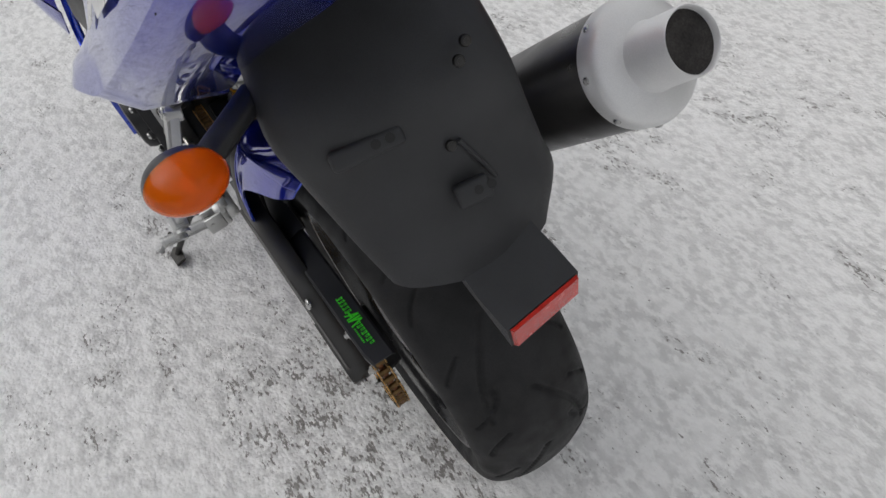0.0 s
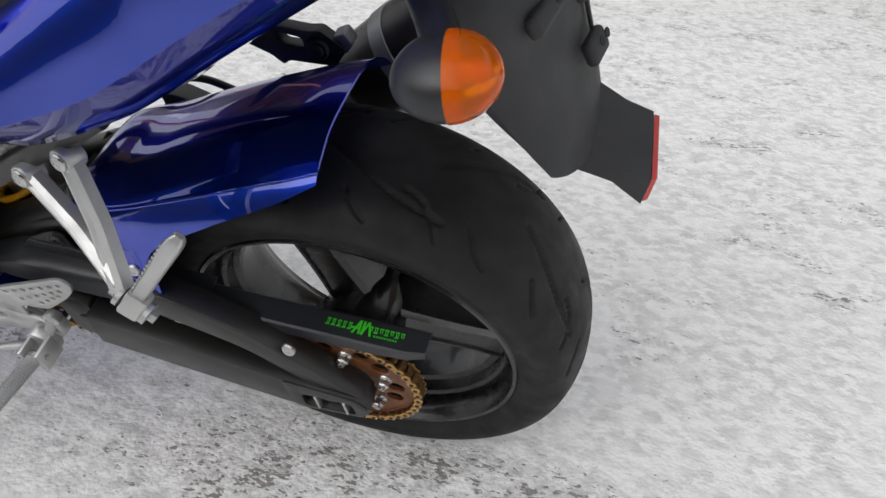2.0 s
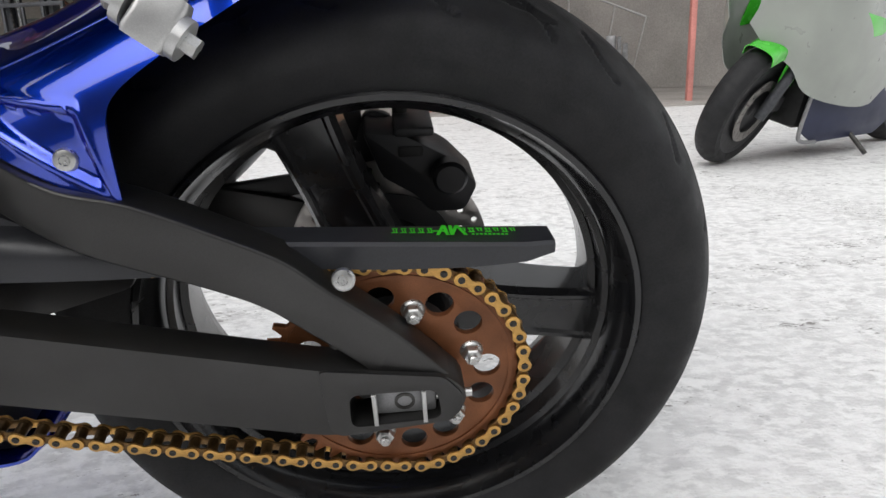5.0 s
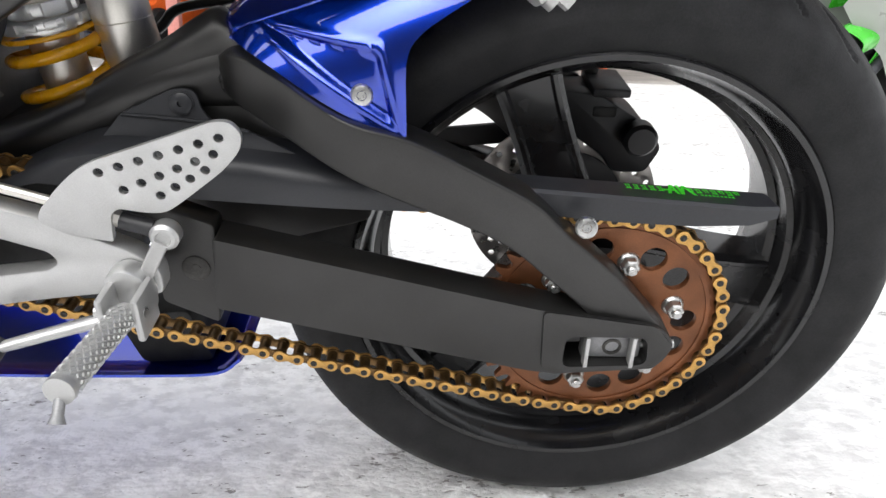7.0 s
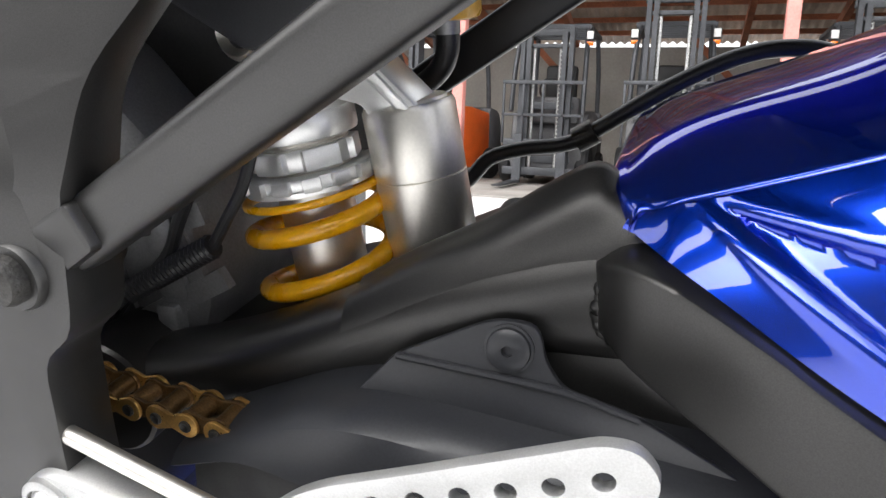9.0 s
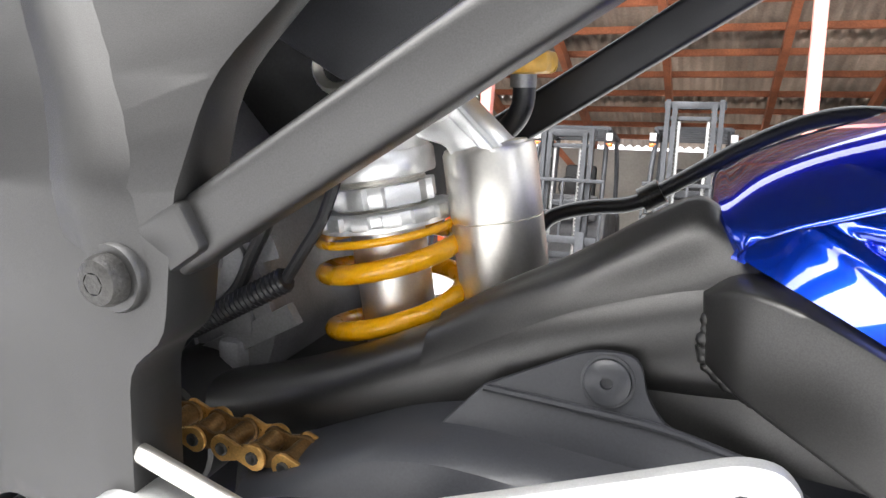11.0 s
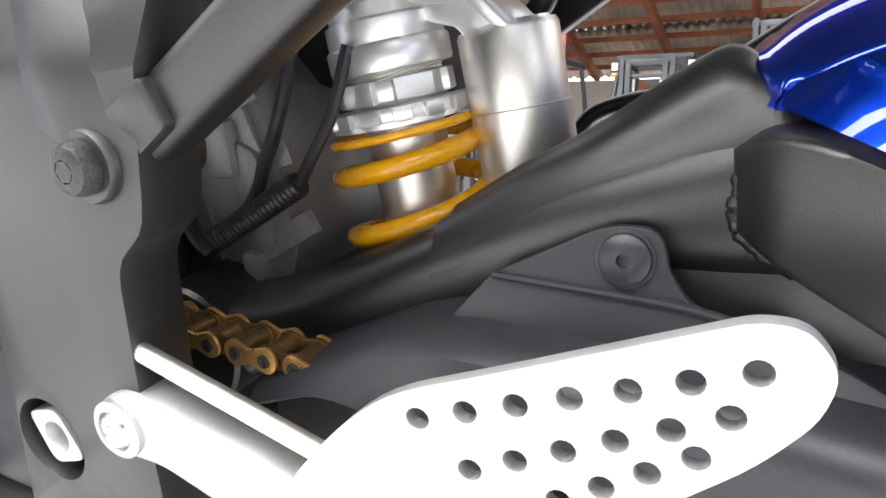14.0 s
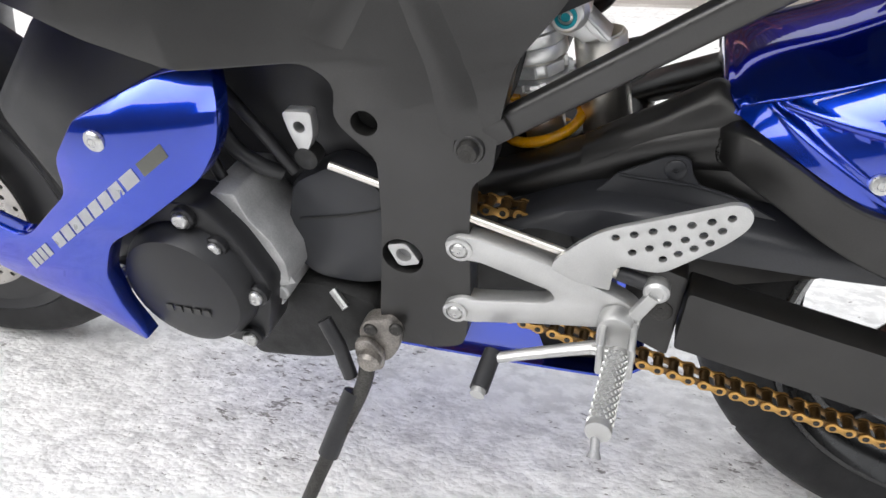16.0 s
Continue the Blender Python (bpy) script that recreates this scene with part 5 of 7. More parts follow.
def upper_body():
    """Fuel tank, fairing and left handlebar, seen only past the seat."""
    prof = [[(x, y, z) for y, z in ((w * 0.9, z0 - 0.22), (w, z0 - 0.12), (w * 0.8, z0 - 0.03), (0, z0), (-w * 0.8, z0 - 0.03), (-w, z0 - 0.12), (-w * 0.9, z0 - 0.22))]
            for x, w, z0 in ((0.52, 0.11, 0.66), (0.60, 0.16, 0.75), (0.75, 0.19, 0.80), (0.92, 0.18, 0.80), (1.02, 0.12, 0.76))]
    tri_loft("fuel_tank", prof, "blue", bike, "glossy blue fuel tank", 4, 4, 0.003, 60)
    for s in (1, -1):
        side = [[(x, s * y, z) for y, z in ((y0, z1), (y0 + 0.03, (z0 + z1) / 2), (y0, z0))] for x, y0, z0, z1 in ((0.92, 0.24, 0.30, 0.48), (1.05, 0.26, 0.20, 0.60), (1.25, 0.24, 0.25, 0.68), (1.45, 0.16, 0.40, 0.72), (1.58, 0.05, 0.50, 0.70))]
        tri_loft("side_fairing", side, "blue", bike, "glossy blue side fairing", 3, 3, 0.003, 60)
    g = part("handlebar_grip", tube([(1.08, 0.16, 0.58), (1.00, 0.33, 0.56)], 0.016, 16), "hose", bike, "black rubber handlebar grip")
    part("bar_end", lathe([(0.014, 0), (0.019, 0.003), (0.019, 0.022), (0.012, 0.026)], 20), "black_satin", g, matrix=frame_of((1.00, 0.33, 0.56), (-0.42, 0.9, -0.1)))
    part("triple_clamp", box(0.05, 0.22, 0.02, 0.004, (1.10, 0, 0.585)), "alu_cast", bike)


upper_body()


def tail_fender():
    """Black plastic number-plate carrier below the tail, with a flap that holds the red reflector."""
    def sec(l, r, back):
        l, r = Vector(l), Vector(r)
        m = (l + r) / 2 + Vector((-back, 0, back * 0.35))
        q = l.lerp(r, 0.12) + Vector((-back * 0.62, 0, back * 0.2))
        w = l.lerp(r, 0.88) + Vector((-back * 0.62, 0, back * 0.2))
        rim = 0.004 + 0.036 * max(0.0, min(1.0, (l.z - 0.42) / 0.15))
        return [l + Vector((rim, -0.004, -rim * 0.16)), l, q, m, w, r, r + Vector((rim, 0.004, -rim * 0.16))]
    secs = [sec((-0.140, 0.088, 0.632), (-0.170, -0.098, 0.640), 0.02), sec((-0.190, 0.110, 0.571), (-0.228, -0.102, 0.560), 0.026), sec((-0.201, 0.104, 0.520), (-0.235, -0.110, 0.500), 0.028),
            sec((-0.214, 0.096, 0.476), (-0.240, -0.117, 0.450), 0.028), sec((-0.232, 0.088, 0.436), (-0.249, -0.121, 0.411), 0.027), sec((-0.252, 0.080, 0.400), (-0.266, -0.094, 0.378), 0.024)]
    secs[-1][3].z -= 0.030
    secs[-1][2].z -= 0.012
    secs[-1][4].z -= 0.016
    f = part("tail_fender", loft(smooth_sections(secs, 4, 3), 0.003), "plastic", bike, "black plastic number-plate carrier", 30)
    # flap and reflector
    a = [(-0.260, 0.020, 0.388), (-0.270, -0.066, 0.394), (-0.268, -0.066, 0.354), (-0.264, 0.018, 0.352)]
    b = [(-0.300, 0.021, 0.366), (-0.304, -0.074, 0.366), (-0.302, -0.074, 0.340), (-0.302, 0.019, 0.342)]
    c = [(-0.338, 0.018, 0.350), (-0.333, -0.075, 0.354), (-0.329, -0.075, 0.320), (-0.334, 0.016, 0.313)]
    flap = part("reflector_housing", loft([a, b, c], closed=True, caps=True), "plastic", f, "black reflector housing")
    mid = Vector((-0.334, -0.029, 0.335))
    bm = loft([[Vector(p).lerp(mid, 0.06) + Vector((-0.001, 0, 0)) for p in c], [Vector(p).lerp(mid, 0.10) + Vector((-0.006, 0, 0.001)) for p in c]], closed=True, caps=True)
    part("reflector", bm, "red_lens", flap, "red reflector")
    # slotted brackets and bolts for the plate
    for at, ln, up, holes in (((-0.229, 0.047, 0.543), 0.042, 0.0095, 2), ((-0.264, -0.020, 0.464), 0.022, 0.012, 2)):
        m = frame_of(at, (-0.86, 0.16, 0.48))
        br = part("plate_bracket", box(ln * 1.6, 0.012, up * 2, 0.005, (0, 0.004, 0), 3), "plastic", f, matrix=m)
        # no holes are cut: near-black discs on the face carry their shade
        for i in range(holes):
            part("hole_shade_spot", lathe([(0.0045, 0), (0.0045, 0.0008), (0, 0.0008)], 14), "dark", br, matrix=Matrix.Translation((-ln * 0.18 - i * 0.013, 0.0097, 0.001)))
    for p in ((-0.250, -0.018, 0.512), (-0.250, -0.045, 0.586), (-0.240, -0.060, 0.592)):
        screw(f, p, 0.0050, material="dark_steel", axis=(-0.86, 0.1, 0.5))
    part("rib", tube([(-0.252, -0.026, 0.515), (-0.262, -0.048, 0.460)], 0.0022, 8), "plastic", f)
    # turn signals
    for s in (1, -1):
        part("signal_stalk", tube(smooth_path([(-0.150, s * 0.098, 0.590), (-0.168, s * 0.126, 0.588), (-0.184, s * 0.156, 0.584)], 4), 0.0135, 18, flat=0.8), "hose", f)
        c = Vector((-0.195, s * 0.1825, 0.582))
        bm = bmesh.new()
        bmesh.ops.create_uvsphere(bm, u_segments=40, v_segments=24, radius=1)
        bmesh.ops.transform(bm, matrix=Matrix.Rotation(radians(90), 4, "Y"), verts=bm.verts)
        lens = bm.copy()
        for mesh, keep, grow in ((bm, 1, 1.0), (lens, -1, 1.015)):
            bmesh.ops.delete(mesh, geom=[v for v in mesh.verts if v.co.x * keep < -0.02], context="VERTS")
            for v in mesh.verts:
                x = v.co.x
                v.co = Vector((x * (0.036 if keep > 0 else 0.032), v.co.y * 0.034 * grow, v.co.z * 0.0245 * grow))
            bmesh.ops.transform(mesh, matrix=Matrix.Translation(c) @ Matrix.Rotation(radians(8 * s), 4, "Z") @ Matrix.Rotation(radians(8 * s), 4, "X") @ Matrix.Rotation(radians(6), 4, "Y"), verts=mesh.verts)
        body = part("turn_signal", bm, "guard", f, "black turn signal with an orange lens", 50)
        part("lens", lens, "lens_clear", body, "orange lens", 50)
        bowl = bmesh.new()
        bmesh.ops.create_uvsphere(bowl, u_segments=24, v_segments=12, radius=1)
        bmesh.ops.transform(bowl, matrix=Matrix.Rotation(radians(90), 4, "Y"), verts=bowl.verts)
        bmesh.ops.delete(bowl, geom=[v for v in bowl.verts if v.co.x < -0.02], context="VERTS")
        for v in bowl.verts:
            v.co = Vector((v.co.x * 0.020, v.co.y * 0.031, v.co.z * 0.0220))
        place = Matrix.Translation(c) @ Matrix.Rotation(radians(8 * s), 4, "Z") @ Matrix.Rotation(radians(8 * s), 4, "X") @ Matrix.Rotation(radians(6), 4, "Y")
        bmesh.ops.transform(bowl, matrix=place, verts=bowl.verts)
        part("bowl", bowl, "orange_bowl", body, "faceted orange reflector bowl", 5)
        part("bulb", lathe([(0.004, 0.0), (0.0062, 0.006), (0.0055, 0.016), (0.0025, 0.020), (0, 0.0205)], 16, axis="X"), "orange_lens", body, matrix=place @ Matrix.Rotation(radians(180), 4, "Z"))
    return f


tail_fender()


def muffler():
    a, b = Vector((0.030, -0.203, 0.240)), Vector((-0.247, -0.246, 0.464))
    m = frame_of(a, b - a)
    ln = (b - a).length
    mu = part("muffler", lathe([(0.030, -0.030), (0.052, -0.012), (0.064, 0.0), (0.0650, 0.004), (0.0650, ln - 0.018)], 64), "muffler", bike, "dark round muffler with a pale end cap", matrix=m)
    part("end_cap", lathe([(0.0665, ln - 0.020), (0.0670, ln - 0.018), (0.0670, ln - 0.002), (0.0655, ln + 0.002), (0.0610, ln + 0.006), (0.0480, ln + 0.011), (0.0350, ln + 0.013)], 64), "cap", mu, "pale aluminium end cap")
    part("outlet", lathe([(0.0375, ln + 0.010), (0.0345, ln + 0.016), (0.0335, ln + 0.066), (0.0322, ln + 0.068), (0.0308, ln + 0.066), (0.0305, ln + 0.020)], 48), "cap", mu, "pale outlet pipe")
    part("bore", lathe([(0.0312, ln + 0.060), (0.0300, ln + 0.010), (0, ln + 0.010)], 40), "soot", mu)
    for i in range(8):
        t = 2 * math.pi * i / 8 + 0.3
        part("rivet", lathe([(0.0042, 0), (0.0040, 0.0015), (0.002, 0.0026), (0, 0.0028)], 14), "steel", mu, matrix=frame_of((0.0668 * math.cos(t), ln - 0.010, 0.0668 * math.sin(t)), (math.cos(t), 0, math.sin(t)), (0, 1, 0)))
    part("strap", lathe([(0.0655, 0.062), (0.0670, 0.063), (0.0670, 0.084), (0.0655, 0.085)], 64), "alu_cast", mu)
    pts = smooth_path([(0.034, -0.194, 0.228), (0.10, -0.188, 0.170), (0.20, -0.165, 0.08), (0.32, -0.13, 0.0), (0.45, -0.10, -0.04)], 5)
    part("link_pipe", tube(pts, 0.029, 20), "alu_cast", mu, "grey exhaust pipe", matrix=m.inverted())
    # hanger: a cast bracket with an opening, on a long arm to the subframe, and the clamp's lug
    cast = fillet([(0.240, 0.372), (0.205, 0.371), (0.141, 0.352), (0.130, 0.366), (0.105, 0.3615), (0.072, 0.358), (0.056, 0.361), (0.040, 0.348), (0.026, 0.336), (0.044, 0.311), (0.106, 0.312), (0.1145, 0.304), (0.128, 0.317), (0.180, 0.341)], 0.005, 3)
    gap = fillet([(0.117, 0.3535), (0.108, 0.336), (0.080, 0.334), (0.082, 0.348)], 0.005, 3)
    part("hanger", plate(cast, -0.150, -0.134, 0.004, [gap]), "black_satin", mu, "black cast exhaust hanger", matrix=m.inverted())
    part("hanger_boss", lathe([(0.014, -0.152), (0.015, -0.148), (0.015, -0.132), (0.013, -0.129)], 24), "black_satin", mu, matrix=m.inverted() @ Matrix.Translation((0.0626, 0, 0.3357)))
    screw(mu, m.inverted() @ Vector((0.0626, -0.129, 0.3357)), 0.0085, axis=m.inverted().to_3x3() @ Vector((0, 1, 0)), material="dark_steel")
    part("clamp_lug", plate(fillet([(0.046, 0.349), (0.028, 0.358), (0.018, 0.342), (0.030, 0.326)], 0.005), -0.160, -0.138, 0.003), "alu_cast", mu, "grey clamp lug", matrix=m.inverted())
    return mu


muffler()


def brake():
    c = part("brake_caliper", plate(fillet([(0.022, 0.150), (-0.020, 0.146), (-0.066, 0.120), (-0.096, 0.088), (-0.082, 0.058), (-0.045, 0.058), (-0.030, 0.078), (0.004, 0.100)], 0.008), -0.128, -0.066, 0.005), "black_satin", bike,
             "black rear brake caliper")
    # solid near-black block in place of the caliper's shaded opening
    part("window_shade_block", box(0.026, 0.066, 0.012, 0.003, (-0.026, -0.097, 0.128)), "dark", c)
    for x, z, r in ((-0.0645, 0.104, 0.018),):
        part("piston_housing", lathe([(r * 0.8, -0.062), (r, -0.066), (r, -0.082), (r * 0.9, -0.084)], 24), "black_satin", c, matrix=Matrix.Translation((x, 0.018, z)))
    part("caliper_rib", box(0.040, 0.070, 0.010, 0.003, (-0.030, -0.097, 0.149)), "black_satin", c)
    part("bleed_bolt", lathe([(0.0055, 0), (0.0055, 0.014), (0.008, 0.015), (0.008, 0.022)], 12, axis="Z"), "dark_steel", c, matrix=Matrix.Translation((-0.018, -0.118, 0.138)))
    part("bracket", plate(fillet([(0.06, 0.02), (0.02, 0.155), (-0.01, 0.15), (-0.02, 0.05), (-0.03, -0.02), (0.03, -0.03)], 0.012), -0.134, -0.122, 0.002), "black_satin", c)
    part("carrier_plate", plate(fillet([(0.165, 0.115), (0.165, 0.205), (0.120, 0.235), (0.030, 0.222), (0.020, 0.120)], 0.012), -0.136, -0.124, 0.002), "black_satin", c)
    part("torque_arm", plate(fillet([(0.40, 0.02), (0.40, 0.045), (0.01, 0.09), (0.01, 0.065)], 0.008), -0.146, -0.137, 0.002), "black_satin", c)
    line = smooth_path([(0.470, -0.070, 0.172), (0.436, -0.100, 0.190), (0.420, -0.108, 0.206), (0.396, -0.110, 0.2135), (0.369, -0.111, 0.2175), (0.348, -0.112, 0.2285), (0.308, -0.114, 0.2540), (0.272, -0.116, 0.2715), (0.243, -0.118, 0.2770), (0.215, -0.120, 0.2720),
                        (0.170, -0.122, 0.250), (0.120, -0.122, 0.215), (0.03, -0.118, 0.16)], 6)
    hose = part("brake_hose", tube(line, 0.0052, 14), "hose", c, "black brake hose")
    part("hose_clip", tube([(0.362, -0.1112, 0.2200), (0.350, -0.1120, 0.2270)], 0.0085, 14), "dark_steel", hose)


brake()


def engine():
    # the block's black carries the deep shadow between fairing and frame
    e = part("engine", plate(fillet([(0.60, 0.02), (0.60, 0.20), (0.66, 0.28), (0.95, 0.32), (1.08, 0.20), (0.98, -0.06), (0.80, -0.10), (0.66, -0.08)], 0.03), -0.17, 0.125, 0.012), "black_satin", bike, "engine block, coloured black for the deep shadow around it")
    cover = part("generator_cover", lathe([(0.076, 0.180), (0.077, 0.184), (0.077, 0.205), (0.0700, 0.212), (0.0670, 0.236), (0.0610, 0.247), (0.050, 0.2505), (0.0, 0.2525)], 56), "black_satin", e, "round black generator cover",
                 matrix=Matrix.Translation((0.783, 0, 0.087)))
    for i in range(5):
        part("bar", box(0.0075, 0.0008, 0.0075, 0, (-0.026 + i * 0.0105, 0.2530, -0.016)), "frame", cover)
    for x, z in ((0.767, 0.165), (0.742, 0.135), (0.713, 0.082), (0.735, 0.022), (0.862, 0.090), (0.83, 0.155)):
        part("lug", lathe([(0.0115, 0.19), (0.0115, 0.230), (0.0100, 0.232)], 20), "black_satin", e, matrix=Matrix.Translation((x, 0, z)))
        screw(e, (x, 0.232, z), 0.0076, deep=0.005)
    part("cover_flange", plate(fillet([(0.792, 0.178), (0.752, 0.178), (0.722, 0.142), (0.699, 0.090), (0.706, 0.060), (0.722, 0.012), (0.760, 0.002), (0.860, 0.040), (0.874, 0.092), (0.842, 0.166)], 0.014), 0.180, 0.224, 0.004), "black_satin", e)
    # side of the crankcase: ribbed grey casting and black sprocket cover
    rib = part("crankcase_rib", plate(fillet([(0.774, 0.163), (0.753, 0.176), (0.728, 0.177), (0.720, 0.148), (0.703, 0.127), (0.693, 0.101), (0.694, 0.077), (0.706, 0.060), (0.708, 0.044), (0.724, 0.041), (0.745, 0.009), (0.751, 0.020),
                                              (0.724, 0.059), (0.740, 0.078), (0.754, 0.109), (0.769, 0.136)], 0.004, 3), 0.125, 0.200, 0.004), "cast_pale", e, "pale grey casting")
    # a stepped face on its outer side
    facet = loft([[(x, y, z) for x, y, z in ((a, 0.1985, c), (a - 0.010, 0.2062, c - 0.003), (a - 0.024, 0.2050, c - 0.004), (a - 0.034, 0.1960, c - 0.006))] for a, c in ((0.764, 0.163), (0.757, 0.146), (0.749, 0.131), (0.741, 0.112), (0.731, 0.094), (0.724, 0.080))])
    part("facet", facet, "cast_pale", rib, sharp=25)
    part("lug", lathe([(0.0085, 0.19), (0.0085, 0.204), (0.0070, 0.2055)], 18), "cast_pale", rib, matrix=Matrix.Translation((0.7035, 0, 0.066)))
    part("hose", tube(smooth_path([(0.772, 0.164, 0.200), (0.760, 0.170, 0.176), (0.743, 0.172, 0.146), (0.722, 0.166, 0.126)], 5), 0.0062, 12), "hose", e)
    part("sprocket_cover", plate(fillet([(0.716, 0.100), (0.694, 0.168), (0.645, 0.194), (0.598, 0.172), (0.598, 0.060), (0.640, 0.048), (0.690, 0.050), (0.714, 0.075)], 0.015), 0.120, 0.160, 0.010), "guard", e, "black sprocket cover")
    part("seam", tube(smooth_path([(0.598, 0.1605, 0.150), (0.640, 0.1612, 0.138), (0.690, 0.1612, 0.128)], 5), 0.0012, 6), "dark", e)
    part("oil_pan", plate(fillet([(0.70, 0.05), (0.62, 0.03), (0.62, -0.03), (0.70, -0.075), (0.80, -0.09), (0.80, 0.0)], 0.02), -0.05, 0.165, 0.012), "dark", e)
    part("neutral_switch", tube([(0.668, 0.168, 0.045), (0.652, 0.176, 0.030)], 0.0048, 10), "steel", e)
    part("water_pipe", tube(smooth_path([(0.770, 0.150, 0.240), (0.745, 0.160, 0.205), (0.722, 0.160, 0.186), (0.705, 0.150, 0.172)], 5), 0.008, 12), "hose", e)
    part("water_pipe", tube(smooth_path([(0.76, 0.140, 0.26), (0.72, 0.150, 0.22), (0.69, 0.150, 0.175)], 5), 0.006, 12), "hose", e)
    part("crankcase_back", plate(fillet([(0.56, 0.10), (0.53, 0.165), (0.545, 0.24), (0.60, 0.30), (0.66, 0.30), (0.66, 0.08)], 0.02), -0.10, 0.055, 0.008), "alu_cast", e, "grey rear crankcase")
    for k, (x, y, z, s) in enumerate(((0.555, 0.055, 0.175, 0.020), (0.572, 0.060, 0.215, 0.024), (0.545, 0.050, 0.200, 0.016), (0.560, 0.058, 0.150, 0.015))):
        part("casting_boss", box(s, 0.012, s * 1.3, 0.004, (x, y, z)), "alu_cast", e)
    # cables behind the frame, tied at a ribbed sleeve
    for pts, r in (([(0.640, 0.060, 0.100), (0.622, 0.064, 0.118), (0.598, 0.066, 0.146), (0.580, 0.065, 0.165), (0.553, 0.062, 0.188), (0.540, 0.062, 0.210), (0.528, 0.060, 0.233), (0.520, 0.050, 0.270)], 0.0036),
                   ([(0.636, 0.066, 0.104), (0.616, 0.070, 0.124), (0.586, 0.069, 0.164)], 0.0030),
                   ([(0.519, 0.064, 0.199), (0.510, 0.062, 0.213), (0.500, 0.056, 0.232), (0.492, 0.048, 0.262)], 0.0032)):
        part("cable", tube(smooth_path(pts, 6), r, 10), "hose", e)
    sleeve = [Vector((0.582, 0.066, 0.1655)).lerp(Vector((0.5185, 0.064, 0.1995)), i / 44) for i in range(45)]
    part("cable_sleeve", tube(sleeve, [0.0070 if i % 2 else 0.0060 for i in range(45)], 12), "hose", e, "ribbed black cable sleeve")
    part("cable_tie", tube(smooth_path([(0.600, 0.070, 0.184), (0.592, 0.072, 0.177), (0.584, 0.074, 0.168), (0.578, 0.073, 0.162)], 3), 0.0046, 8, flat=0.6), "hose", e)
    # ribs and webs of the casting behind them
    for x0, z0, x1, z1, wd in ((0.535, 0.165, 0.560, 0.235, 0.004), (0.556, 0.152, 0.584, 0.232, 0.005), (0.590, 0.128, 0.604, 0.235, 0.004), (0.520, 0.178, 0.606, 0.132, 0.006), (0.528, 0.214, 0.606, 0.190, 0.004), (0.545, 0.246, 0.606, 0.222, 0.005)):
        part("casting_rib", beam_bm((x0, 0.056, z0), (x1, 0.056, z1), wd, 0.012), "alu_cast", e)
    part("casting_pad", plate(fillet([(0.566, 0.176), (0.566, 0.222), (0.548, 0.214), (0.540, 0.184)], 0.006), 0.052, 0.061, 0.002), "alu_cast", e)
    # under-seat box
    part("battery_tray", plate(fillet([(0.530, 0.335), (0.512, 0.318), (0.474, 0.296), (0.395, 0.333), (0.300, 0.400), (0.300, 0.46), (0.53, 0.46)], 0.006), -0.085, 0.075, 0.004), "plastic", e, "dark plastic battery tray")
    # added near-black plate: the shade of the hollow under the tank
    part("under_tank_shade", plate(fillet([(0.46, 0.22), (0.50, 0.34), (0.46, 0.42), (0.70, 0.50), (0.72, 0.30), (0.60, 0.30), (0.56, 0.24)], 0.02), -0.11, 0.0, 0.006), "dark", e)
    part("pipe_ring", lathe([(0.010, -0.004), (0.013, 0.0), (0.010, 0.004), (0.007, 0.0)], 20, closed=True), "polished", e, matrix=Matrix.Translation((0.487, 0.060, 0.304)))
    # overflow tank and hose behind the reservoir
    part("fluid_tank", box(0.032, 0.028, 0.013, 0.004, (0.426, -0.052, 0.307)), "yellow_tank", e, "yellowed fluid tank")
    part("tank_lid", box(0.040, 0.030, 0.014, 0.004, (0.438, -0.052, 0.321)), "alu_cast", e)
    part("hose", tube(smooth_path([(0.427, -0.050, 0.305), (0.427, -0.050, 0.284), (0.436, -0.054, 0.270), (0.455, -0.060, 0.258)], 5), 0.0068, 14), "hose", e)
    part("hose_ferrule", tube([(0.427, -0.050, 0.302), (0.427, -0.050, 0.293)], 0.0078, 14), "alu_cast", e)
    return e


engine()


